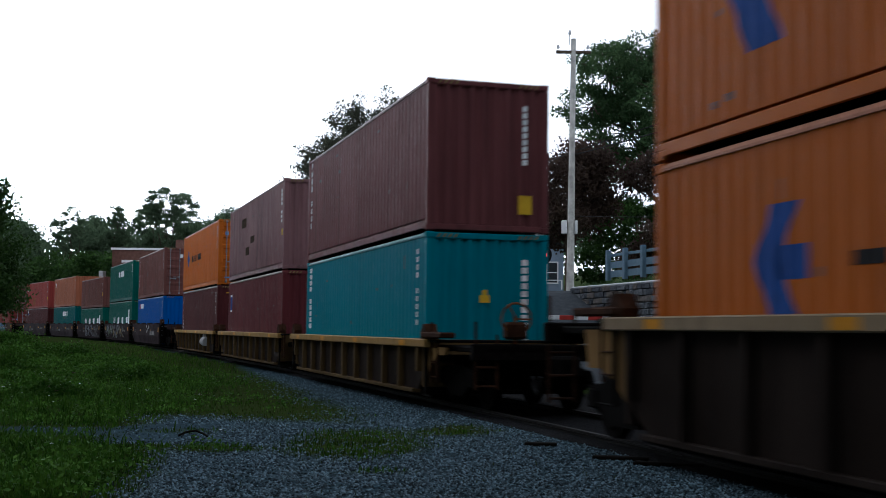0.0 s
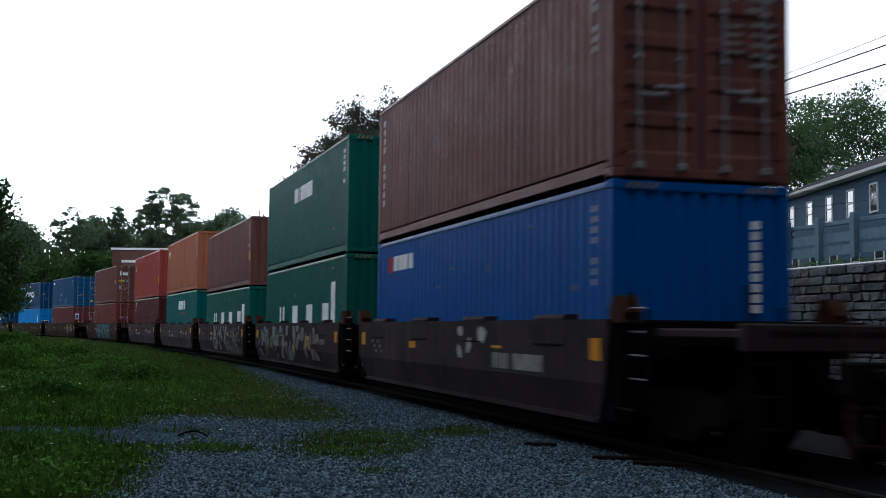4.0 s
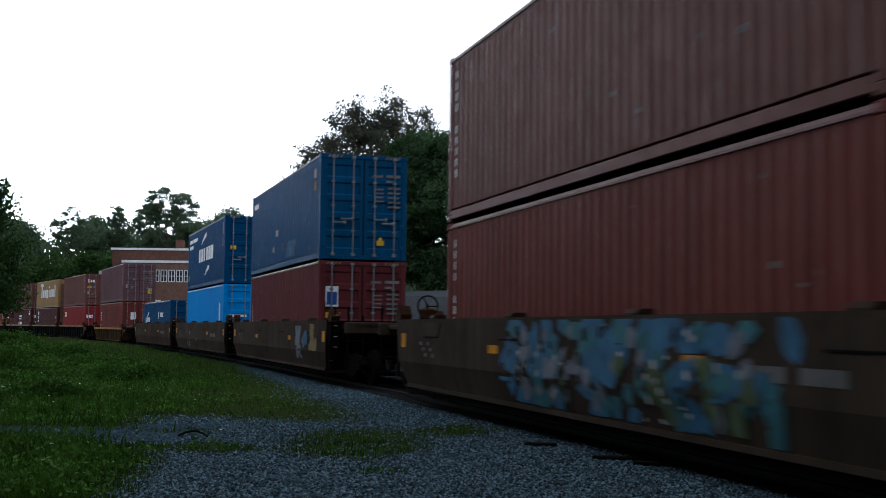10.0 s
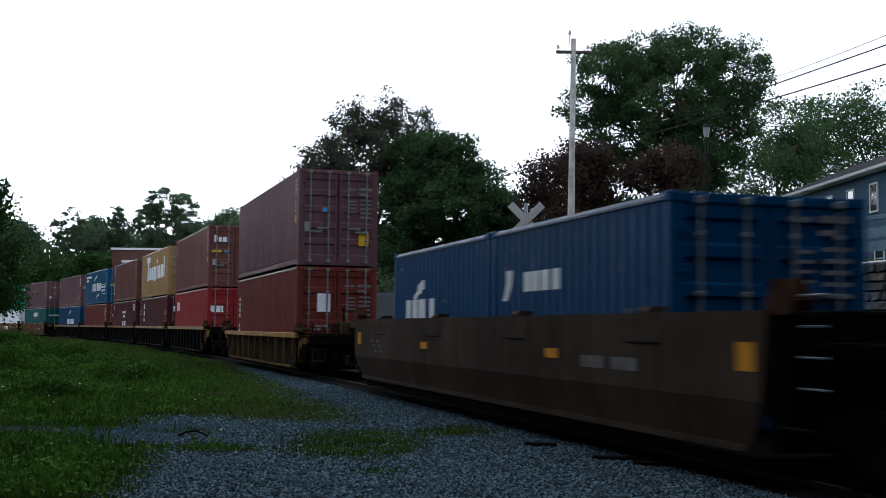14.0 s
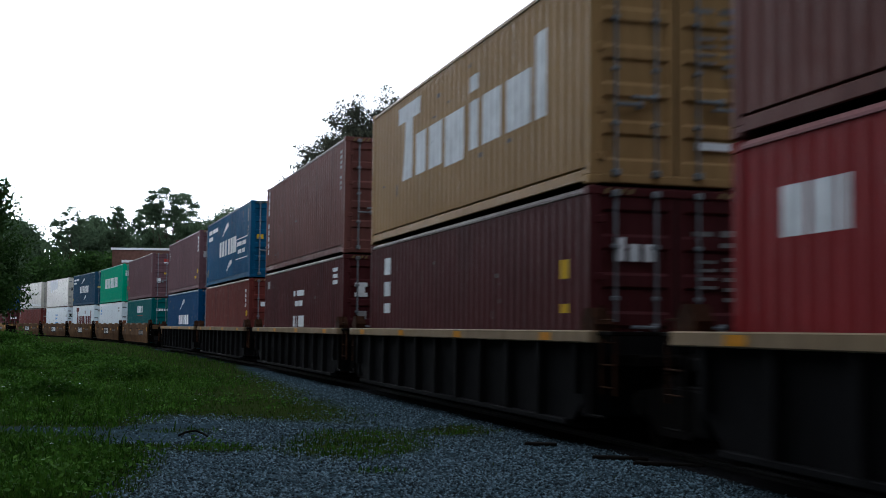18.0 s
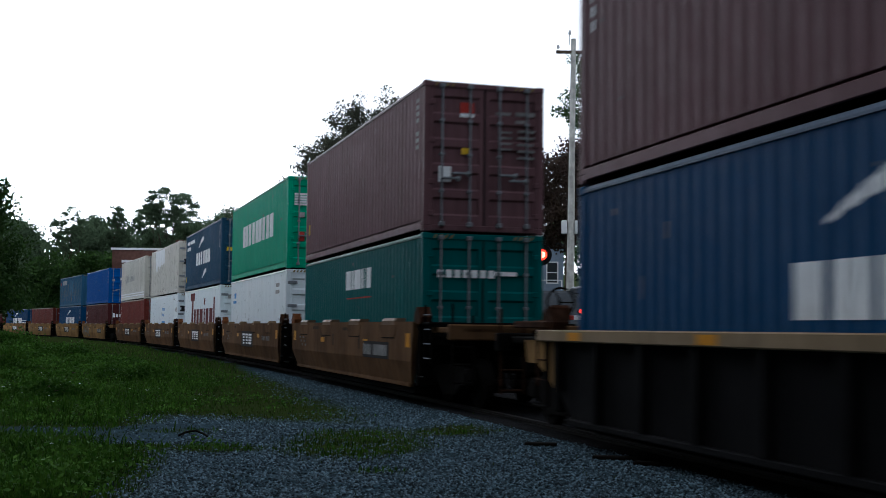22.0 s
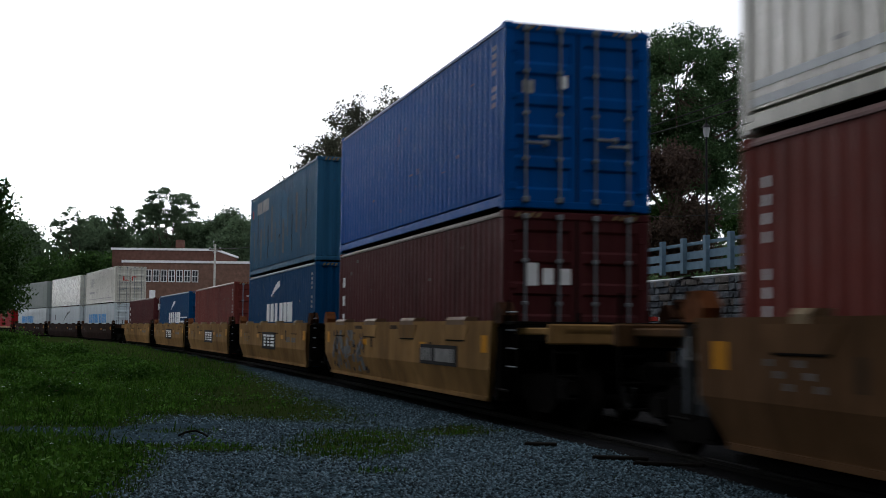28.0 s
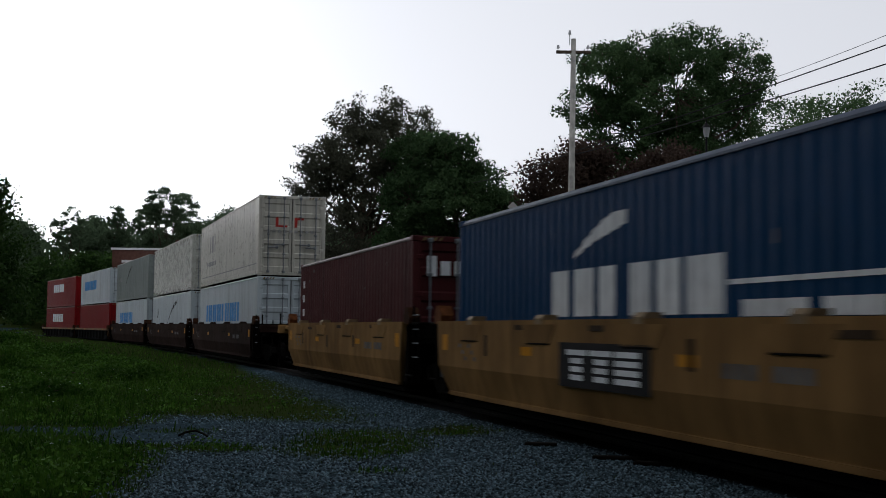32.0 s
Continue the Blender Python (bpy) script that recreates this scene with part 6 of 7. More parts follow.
LOWER_DOOR = DOOR_TEXT + [("door_sticker", G, [(0.3, 0.6, 1.7, 1.76)]), ("door_patch", SKY, [(0.8, 0.92, 1.66, 1.78)])]
UNITS = [
    # s, car, upper load, lower load
    (-7.80, "a", C("orange", "orange corrugated steel container with a dark blue emblem", side=[("emblem", BL, star(1.55, 1.52, 0.9)), ("name_block", BL, bars(4.2, 1.4, 0.4, [0.5] * 4, 0.12))] + CODE()),
     C("orange", "orange corrugated steel container with a dark blue emblem", side=[("emblem", BL, star(2.05, 1.72, 0.64)), ("name_block", BK, bars(3.6, 1.62, 0.12, [0.5, 0.6, 0.5], 0.2))] + CODE())),
    (-29.55, "b", C("maroon", "scuffed maroon corrugated steel container, top of the stack", side=[("serial_column", W, column(0.35, 2.75, 9, 0.14, 0.15, 0.06))], endmarks=END_COL + END_LABEL),
     C("teal", "clean teal corrugated steel container with a column of white lettering bars", side=[("serial_column", W, column(0.4, 2.72, 16, 0.30, 0.13, 0.04)), ("code_strip", W, column(11.5, 2.6, 10, 0.10, 0.10, 0.05))], endmarks=[("end_serial_column", W, [(1.90, 2.02, 2.3 - 0.15 * i, 2.41 - 0.15 * i) for i in range(12)]), ("warning_label", Y, [(1.06, 1.26, 1.58, 1.72), (1.11, 1.21, 1.72, 1.82)])])),
    (-45.80, "c", C("pale_maroon", "faded pale maroon corrugated container with a yellow label", side=[("code_strip", W, column(11.6, 2.6, 8, 0.08, 0.09, 0.05)), ("side_label", Y, [(11.75, 11.9, 1.1, 1.3, 0)]), ("patched_panel", "stain", [(3.1, 4.3, 1.95, 2.3, 0), (5.3, 6.3, 1.25, 1.5, 0), (4.2, 5.0, 0.85, 1.15, 0)])], endmarks=[("end_label", Y, [(1.0, 1.32, 2.3, 2.55)])]),
     C("deep_maroon", "dull maroon corrugated steel container, bottom of the stack", side=[("side_label", BL, [(0.5, 0.85, 1.7, 2.3, 0)]), ("side_label_top", W, [(0.5, 0.85, 1.68, 1.74, 0), (0.5, 0.85, 2.28, 2.36, 0)])], endmarks=[("end_label", Y, [(1.0, 1.32, 2.3, 2.6)])])),
    (-61.40, "d", C("orange", "orange corrugated container with worn blue lettering blocks and doors", end="door", side=[("emblem", BL, star(1.5, 1.65, 0.5)), ("name_block", BK, bars(3.16, 1.42, 0.3, [0.55, 0.45, 0.5, -0.15, 0.5, 0.5], 0.14))] + CODE(), endmarks=[("door_patch", SKY, [(0.3, 0.45, 2.2, 2.36), (0.3, 0.55, 0.3, 0.36)]), ("door_label", Y, [(0.8, 1.0, 2.2, 2.36), (1.6, 2.0, 2.2, 2.32), (1.6, 2.0, 1.7, 1.95)])]),
     C("dark_maroon", "dark maroon corrugated steel container with a serial column", side=TAIL() + CODE(), endmarks=[("end_label", Y, [(0.4, 0.7, 2.55, 2.6), (1.7, 1.9, 0.4, 0.6)])])),
    (-82.00, "e", C("brown", "faded brown corrugated container with doors and bars", end="door", side=TAIL() + CODE(), endmarks=DOOR_TEXT + [("door_label", W, [(0.95, 1.1, 2.3, 2.5)])]),
     C("royal", "royal blue corrugated steel container with a small white logo block", side=[("emblem", "red", [(0.85, 1.3, 2.22, 2.55, 0)]), ("name_block", W, bars(1.35, 2.25, 0.3, [0.3, 0.34, 0.34, 0.36], 0.06))] + CODE(), endmarks=END_COL)),
    (-97.40, "f", C("green", "dark green corrugated steel container with small white lettering blocks", side=[("name_block", W, bars(4.87, 1.88, 0.42, [0.6, 0.2, 0.62, 0.22, 0.2, 0.5], 0.06)), ("code_strip", W, column(11.6, 2.6, 6, 0.1, 0.1, 0.05))], endmarks=[("end_block", W, [(1.5, 2.1, 2.2, 2.5)]), ("end_label", Y, [(1.2, 1.5, 1.5, 1.75)])]),
     C("green", "dark green corrugated container with tall white name blocks", side=[("name_block", W, [(2.5, 2.78, 1.19, 1.72, 0), (3.17, 3.45, 1.19, 1.72, 0), (4.87, 5.7, 1.19, 1.72, 0), (6.99, 7.86, 1.19, 1.72, 0), (9.19, 9.99, 1.19, 1.72, 0)]), ("white_band", W, [(10.3, 10.8, 1.19, 2.25, 0)])])),
    (-113.40, "g", C("brown", "faded brown corrugated steel container of standard height", high=2.591, side=[("code_strip", Y, [(11.7, 11.95, 0.95, 1.3, 0)]), ("serial_column", W, column(11.75, 2.3, 6, 0.1, 0.1, 0.05))]),
     C("green", "dark green corrugated container with tall white name blocks", high=2.591, side=[("name_block", W, [(2.5, 2.78, 1.17, 1.68, 0), (3.17, 3.45, 1.17, 1.68, 0), (4.87, 5.7, 1.17, 1.68, 0), (6.99, 7.86, 1.17, 1.68, 0), (9.19, 9.99, 1.17, 1.68, 0)]), ("white_band", W, [(10.38, 10.89, 1.17, 1.95, 0)])])),
    (-129.10, "h", C("rust", "sun-faded rust orange corrugated container", side=[("side_emblem", W, [(0.55, 0.72, 1.95, 2.45, 0.1), (0.82, 1.0, 1.95, 2.45, 0.1)])] + CODE()),
     C("sea_green", "sea green corrugated container with white lettering blocks", side=[("name_block", W, bars(5.42, 1.98, 0.45, [0.55, 0.2, 0.6, 0.2, 0.16, 0.5], 0.07)), ("underline", "red", [(5.5, 8.0, 1.76, 1.79, 0)])] )),
    (-144.90, "i", C("faded_red", "faded red corrugated steel container with a white emblem", side=[("side_emblem", W, [(0.5, 0.66, 1.95, 2.4, 0.1), (0.76, 0.92, 1.95, 2.4, 0.1)]), ("patched_panel", "rust", [(3.7, 5.1, 0.4, 1.15, 0)]), ("side_label", Y, [(11.6, 11.85, 0.8, 1.2, 0)])] + CODE()),
     C("dark_maroon", "maroon corrugated steel container with a yellow end label", side=[("side_label", W, [(0.88, 1.28, 2.14, 2.68, 0)]), ("side_patch", BL, [(0.92, 1.24, 2.19, 2.62, 0)]), ("side_tag", Y, [(0.94, 1.22, 2.45, 2.56, 0)])], endmarks=[("end_label", Y, [(0.7, 1.1, 2.1, 2.5)])])),
    (-166.60, "j", C("brown", "brown corrugated container with white lettering on its doors", end="door", side=TAIL() + [("side_label", Y, [(11.3, 11.6, 1.45, 1.75, 0)])], endmarks=DOOR_TEXT + DOOR_LABEL + [("door_name", W, [(0.25, 0.40, 2.1, 2.42), (0.46, 0.6, 2.12, 2.34), (0.66, 0.84, 2.12, 2.34)])]),
     C("red_brown", "red-brown corrugated container with a serial column", end="door", side=TAIL(), endmarks=LOWER_DOOR)),
    (-190.70, "k", C("blue", "blue corrugated container with light scuffs and doors", end="door", side=[("name_block", W, bars(0.45, 2.38, 0.18, [0.16, 0.2, 0.2, 0.2], 0.04)), ("small_word", G, bars(5.0, 1.1, 0.2, [0.14, 0.1, 0.16], 0.05) + bars(4.5, 0.6, 0.2, [0.12, 0.12], 0.05)), ("patched_panel", "spray_blue", [(6.9, 8.4, 0.32, 0.62, 0.1), (7.2, 8.6, 0.62, 0.8, 0.05)]), ("side_label", G, [(11.3, 11.6, 2.3, 2.55, 0)]), ("side_tag", "ochre", [(11.3, 11.6, 1.95, 2.2, 0)])], endmarks=DOOR_TEXT + [("warning_label", Y, [(1.6, 1.8, 0.42, 0.56), (1.66, 1.74, 0.56, 0.64)])]),
     C("deep_maroon", "maroon corrugated container with a blue and yellow door label", end="door", side=TAIL(1.9, 5), endmarks=DOOR_TEXT + [("door_sticker", W, [(0.2, 0.55, 1.65, 2.2)]), ("door_patch", BL, [(0.23, 0.52, 1.7, 2.05)]), ("door_label", Y, [(0.2, 0.6, 1.35, 1.5)])])),
    (-210.10, "l", fleet_blue("dark blue corrugated container with large white name blocks", "navy", z=1.25),
     C("sky_blue", "bright blue corrugated container with a white number block", end="door", side=[("number_block", W, [(10.9, 11.2, 1.3, 2.1, 0)])], endmarks=[("door_text", W, [(0.25, 1.0, 1.5, 1.6), (1.4, 2.1, 1.5, 1.62)]), ("door_label", Y, [(0.3, 1.7, 0.85, 1.0)])])),
    (-229.50, "m", None, ("pair", C("navy", "short dark blue container with white emblem and name blocks", high=2.591, end="door", side=[("emblem", W, swoosh(1.4, 1.55, 0.8, 0.35)), ("name_block", W, bars(0.9, 1.18, 0.45, [0.4, 0.45, 0.45, -0.1, 0.4], 0.06))], endmarks=DOOR_TEXT),
                          C("deep_blue", "short blue container with a small white emblem and doors", high=2.591, end="door", side=[("emblem", W, [(0.5, 0.75, 1.5, 1.75, 0.1), (0.6, 0.85, 1.7, 1.95, 0.1)]), ("name_block", W, bars(1.4, 1.62, 0.28, [0.3, 0.26, 0.3, 0.26], 0.09))], endmarks=DOOR_TEXT))),
    (-253.10, "n", C("plum", "plum brown corrugated container with galvanised door bars", end="door", side=CODE() + [("side_label", Y, [(11.6, 11.8, 1.3, 1.55, 0)])], endmarks=DOOR_TEXT + DOOR_LABEL[1:] + [("door_label", Y, [(1.85, 2.15, 0.62, 1.05)])]),
     C("red_brown", "red-brown corrugated container with a white door placard", end="door", side=[("serial_column", W, column(0.45, 2.2, 9, 0.16, 0.14, 0.06)), ("code_strip", Y, [(11.6, 11.8, 0.5, 0.7, 0)])], endmarks=DOOR_TEXT + [("door_sticker", W, [(0.62, 1.02, 1.55, 2.1)]), ("door_label", Y, [(0.75, 0.92, 0.55, 0.72)])])),
    (-274.35, "o", C("brown", "brown corrugated container with white lettering on its doors", end="door", side=TAIL(2.6, 3) + CODE() + [("side_label", Y, [(11.75, 11.95, 1.2, 1.4, 0)])], endmarks=DOOR_TEXT + DOOR_LABEL + [("door_name", W, [(0.25, 0.40, 2.1, 2.42), (0.46, 0.6, 2.12, 2.34), (0.66, 0.84, 2.12, 2.34)])]),
     C("red", "bright red corrugated container with white name blocks", end="door", side=[("name_block", W, bars(0.85, 1.92, 0.46, [0.42, 0.36, 0.13], 0.07))], endmarks=DOOR_TEXT + [("door_name", W, [(0.16, 0.38, 1.75, 2.05), (0.42, 0.62, 1.75, 2.05), (0.66, 0.74, 1.75, 2.05)])])),
    (-290.10, "p", C("tan", "tan corrugated container with large white slanting name blocks", end="door", side=[("name_block", W, slant_name(1.12, 0.95))], endmarks=DOOR_TEXT + [("door_patch", W, [(1.5, 2.0, 0.5, 0.6)])]),
     C("dark_maroon", "dark maroon corrugated container with white lettering on its doors", end="door", side=[("side_label", Y, [(11.2, 11.5, 1.75, 2.0, 0), (11.2, 11.5, 1.3, 1.42, 0)])] + [("name_block", W, [(1.3, 1.72, 2.2, 2.55, 0), (1.3, 1.72, 1.75, 2.05, 0), (1.3, 1.72, 1.4, 1.6, 0)])], endmarks=DOOR_TEXT + [("door_name", W, [(0.35, 0.5, 1.95, 2.25), (0.56, 0.7, 1.95, 2.17), (0.76, 0.92, 1.95, 2.17)])])),
    (-305.20, "q", C("brown", "weathered brown corrugated container with pale streaks", end="door", side=[("serial_column", W, column(0.35, 2.75, 10, 0.16, 0.16, 0.06))] + CODE(), endmarks=DOOR_TEXT + [("door_patch", SKY, [(0.82, 0.96, 1.9, 2.1)])]),
     C("dark_maroon", "dark maroon corrugated container with white blocks low on its side", end="door", side=[("side_block", G, [(0.5, 0.95, 2.35, 2.6, 0)]), ("name_block", W, bars(5.4, 2.0, 0.16, [0.3, 0.3, 0.7], 0.12) + bars(5.6, 1.7, 0.16, [0.6, 0.5], 0.1) + bars(5.3, 1.1, 0.32, [0.4, 0.2, 0.9], 0.1)), ("code_strip", W, column(10.9, 2.6, 3, 0.5, 0.1, 0.06))], endmarks=DOOR_TEXT + [("door_name", W, [(0.30, 0.62, 2.1, 2.2), (0.38, 0.56, 1.95, 2.1), (0.30, 0.62, 1.85, 1.95), (0.72, 0.82, 1.85, 2.2), (0.92, 1.32, 1.85, 2.2)]), ("door_sticker", G, [(0.35, 0.6, 1.3, 1.5)])])),
    (-321.00, "r", fleet_blue("weathered steel blue corrugated container with white name blocks", "steel_blue", z=1.15, h=0.65, lines=True),
     C("red_brown", "red-brown corrugated container with doors at the leading end", end="door", side=[("side_label", G, [(11.4, 11.7, 0.9, 1.2, 0)]), ("side_tag", Y, [(11.5, 11.75, 0.5, 0.75, 0), (11.5, 11.75, 1.5, 1.7, 0)]), ("code_strip", W, column(11.3, 2.5, 5, 0.18, 0.12, 0.06))], endmarks=DOOR_TEXT + [("door_sticker", W, [(0.45, 0.62, 1.85, 2.02)])])),
    (-335.95, "s", C("plum", "weathered brown corrugated container with yellow door labels", end="door", side=TAIL(2.6, 5) + [("code_strip", W, column(11.5, 2.6, 4, 0.2, 0.14, 0.06)), ("side_label", Y, [(11.5, 11.7, 0.8, 1.0, 0), (10.7, 11.2, 0.55, 0.68, 0)])], endmarks=DOOR_TEXT + [("door_label", Y, [(0.75, 1.1, 1.55, 1.85)]), ("door_sticker", G, [(0.2, 0.6, 1.55, 1.85)]), ("door_patch", SKY, [(0.82, 1.0, 2.2, 2.36)])]),
     C("deep_blue", "dark blue corrugated container with white emblem and name blocks", end="door", side=[("emblem", W, swoosh(5.45, 2.0, 1.65, 0.42)), ("name_block", W, [(u0 * 0.8 + 0.99, u1 * 0.8 + 0.99, z0, z1, sl) for u0, u1, z0, z1, sl in big_name(4.95, 1.18, 0.50)])], endmarks=DOOR_TEXT)),
    (-355.75, "t", C("plum", "brown corrugated container with a red and white door label", end="door", side=[("side_label", Y, [(0.3, 0.5, 0.75, 1.05, 0)])] + CODE(), endmarks=DOOR_TEXT + [("door_label", "red", [(0.72, 1.0, 2.3, 2.5)]), ("door_sticker", W, [(0.3, 0.55, 0.95, 1.25), (0.72, 1.0, 2.22, 2.29)]), ("door_tag", Y, [(0.75, 0.9, 1.5, 1.62)])]),
     C("sea_green", "sea green corrugated container with white lettering blocks", end="door", side=[("name_block", W, bars(5.42, 1.98, 0.45, [0.55, 0.2, 0.6, 0.2, 0.16, 0.5], 0.07)), ("underline", "red", [(5.5, 8.0, 1.76, 1.79, 0)])] , endmarks=[("door_name", W, [(0.3 + 0.17 * i, 0.42 + 0.17 * i, 2.05, 2.2) for i in range(7)] + [(1.45, 1.9, 2.1, 2.18)])])),
    (-371.10, "u", C("bright_green", "bright green corrugated container with large white name blocks", end="door", side=[("name_block", W, bars(2.76, 1.18, 0.8, [0.56, 0.58, 0.54, 0.56, 0.58, 0.58, 0.54, 0.54, 0.62], 0.20))], endmarks=[("door_roundel", W, [(0.22 + 0.0, 0.62, 1.98 + 0.08 * i, 2.04 + 0.08 * i) for i in range(5)]), ("door_sticker", G, [(0.38, 0.54, 1.6, 1.76)]), ("door_label", "red", [(0.35, 0.55, 0.85, 1.15)])]),
     C("white", "white smooth-sided refrigerated container with small blue label", kind="reefer", end="door", side=[("side_logo", "sky", [(0.85, 1.35, 2.2, 2.4, 0.08), (0.6, 1.5, 2.0, 2.1, 0)]), ("code_strip", G, column(10.3, 2.5, 2, 0.7, 0.12, 0.1))], endmarks=[("door_text", BL, [(0.7, 0.95, 2.15, 2.4)]), ("door_word", G, [(1.3, 1.9, 1.6, 1.66), (1.3, 1.8, 1.45, 1.5)])])),
    (-386.50, "v", fleet_blue("dark slate blue corrugated container with white name blocks", "slate", z=1.15),
     C("white", "white smooth-sided refrigerated container with large maroon name blocks", kind="reefer", end="door", side=[("name_block", "maroon", slant_name(1.0, 1.08))], endmarks=[("door_text", BK, [(0.3, 0.62, 1.2, 1.26), (0.3, 0.55, 1.05, 1.1)]), ("door_roundel", G, [(0.35, 0.55, 2.3, 2.48)])])),
    # Uneven white columns: sky reflected above treetops, painted on the upper side.
    (-401.70, "w", C("dirty_white", "stained dirty white container with peeled patches", kind="reefer", end="door", side=[("peeled_patch", W, [(2.0 + 0.18 * i, 2.18 + 0.18 * i, 2.05 - 0.55 * abs(math.sin(i * 0.42)) * (1 - i / 26) - 0.07 * (i % 3), 2.80, 0) for i in range(24)])], endmarks=[("door_text", BK, [(0.3, 0.45, 1.6, 1.9), (1.1, 1.25, 1.3, 1.5)])]),
     C("white", "white refrigerated container with black blocks on its doors", kind="reefer", end="door", side=[("blue_block", "sky", [(5.6 + 0.36 * (i % 4), 5.85 + 0.36 * (i % 4), 2.0 - 0.34 * (i // 4), 2.16 - 0.34 * (i // 4), 0) for i in range(7)] + [(5.6, 7.0, 1.18, 1.38, 0)]), ("code_strip", G, [(11.3, 11.58, 1.88, 2.10, 0), (11.68, 11.92, 1.86, 2.14, 0), (10.6, 11.1, 2.55, 2.62, 0)]), ("scuff", G, [(1.9, 2.0, 1.1, 1.7, 0), (8.9, 9.0, 1.1, 1.8, 0)])], endmarks=[("door_name", BK, [(0.12, 0.5, 2.12, 2.22), (0.22, 0.4, 2.0, 2.12), (0.12, 0.5, 1.9, 2.0), (0.95, 1.35, 1.9, 2.22)]), ("door_label", Y, [(0.75, 0.95, 1.35, 1.5)])])),
    (-417.20, "x", C("dirty_white", "cream white container with worn name blocks and ribbed lower edge", kind="flat", end="door", side=[("worn_block", G, bars(2.4, 1.3, 0.55, [0.3, 0.3, 0.26, 0.3], 0.16) + bars(4.6, 1.35, 0.4, [0.3, 0.5, 0.3, 0.3, 0.3], 0.2)), ("rub_rail", W, [(0.2, 12.0, 0.42, 0.50, 0), (0.2, 12.0, 0.26, 0.34, 0)])], endmarks=[("door_text", BL, [(0.62, 1.0, 0.9, 1.3)]), ("door_word", G, [(0.62, 1.0, 2.0, 2.06), (1.3, 1.9, 1.9, 1.96)]), ("door_roundel", BK, [(0.65, 0.9, 2.35, 2.55)])]),
     C("red_brown", "red-brown corrugated container with small door markings", end="door", side=[("serial_column", W, column(0.4, 2.5, 10, 0.08, 0.1, 0.07))], endmarks=DOOR_TEXT + [("door_sticker", W, [(1.5, 1.9, 1.9, 2.15), (0.4, 1.1, 2.0, 2.04)])])),
    (-436.45, "y", C("royal", "royal blue corrugated container with door bars", end="door", side=CODE(), endmarks=[("door_sticker", G, [(0.3, 0.5, 1.8, 2.0)]), ("door_tag", W, [(0.9, 1.05, 1.9, 2.1)])]),
     C("dark_maroon", "maroon corrugated container with white door lettering blocks", end="door", side=[("serial_column", W, column(0.4, 2.3, 3, 0.14, 0.24, 0.2)), ("side_label", Y, [(11.2, 11.6, 0.9, 1.2, 0)])], endmarks=[("door_name", W, [(0.4, 0.58, 1.75, 2.1), (0.66, 0.84, 1.77, 2.02), (0.92, 1.12, 1.77, 2.02)])])),
    (-451.80, "z", C("faded_blue", "weathered blue corrugated container with patched panels", side=[("name_block", "grey", bars(1.56, 2.15, 0.42, [0.5, 0.5, 0.6, 0.55], 0.08)), ("patched_panel", "spray_blue", [(5.8, 6.5, 1.15, 2.6, 0), (6.8, 7.7, 1.3, 2.5, 0)]), ("scuff", "faint", [(0.9 + 0.37 * i, 1.06 + 0.37 * i, 0.5 + 0.25 * (i % 4), 1.6 + 0.3 * ((i * 5) % 4), 0) for i in range(0, 28, 2)]), ("side_tag", "red", [(0.5, 0.75, 2.1, 2.4, 0)])]),
     fleet_blue("blue corrugated container with a large white name low on its side", "deep_blue", "front", 1.25, 0.6, False)),
    (-467.80, "aa", None, C("red_brown", "red-brown corrugated container alone in its well", end="door", side=CODE(), endmarks=[("door_sticker", W, [(0.95, 1.4, 1.45, 2.05)]), ("door_text", W, [(0.5, 0.8, 2.3, 2.34)])])),
    (-482.50, "bb", None, C("ink_blue", "blue corrugated container with large white name blocks and lines", end="door", side=[("name_block", W, big_name(4.33, 1.25, 0.6)), ("emblem", W, swoosh(5.05, 2.0, 1.6, 0.40)), ("line", W, [(9.05, 11.6, 1.53, 1.58, 0)]), ("small_word", W, bars(9.3, 1.22, 0.16, [1.1, 0.9], 0.2))], endmarks=[("door_text", W, [(0.5, 0.9, 2.1, 2.16), (1.0, 1.3, 2.12, 2.16)])])),
    (-497.80, "cc", None, C("dark_maroon", "maroon corrugated container with white door lettering blocks", end="door", side=[("serial_column", W, column(0.4, 2.4, 4, 0.14, 0.2, 0.2))], endmarks=[("door_name", W, [(0.3, 0.5, 2.1, 2.5), (0.58, 0.78, 2.12, 2.4), (0.86, 1.08, 2.12, 2.4)])])),
    (-520.10, "dd", C("dirty_white", "long weathered white container with faint red door blocks", kind="flat", end="door", side=[("name_block", "grey", bars(3.2, 1.5, 0.75, [0.14, 0.7, 0.14], 0.3) + bars(2.2, 0.9, 0.2, [0.4] * 6, 0.12)), ("stripe", G, [(0.3, 15.8, 0.42, 0.46, 0)])], endmarks=[("door_name", "red", [(0.62, 0.72, 1.75, 2.1), (0.62, 1.05, 1.75, 1.82), (1.3, 1.4, 1.75, 2.1), (1.4, 1.65, 2.02, 2.1)]), ("door_text", G, [(0.3 + 0.2 * i, 0.42 + 0.2 * i, 1.55, 1.65) for i in range(9)])]),
     C("aged_white", "long white container with light blue name blocks", kind="flat", end="door", side=[("name_block", "sky", bars(2.4, 1.3, 0.75, [0.55] * 8 + [-0.2] + [0.5] * 6, 0.14))])),
    (-539.70, "ee", C("silver", "long bare aluminium container with a bright sheen", kind="flat", end="door"),
     C("aged_white", "long white container with dark curved stroke", kind="flat", end="door", side=[("emblem", BK, [(2.4, 2.7, 1.7, 2.1, 0), (2.2, 2.7, 1.6, 1.72, 0)] + swoosh(7.0, 1.2, 4.0, 1.2, 12))])),
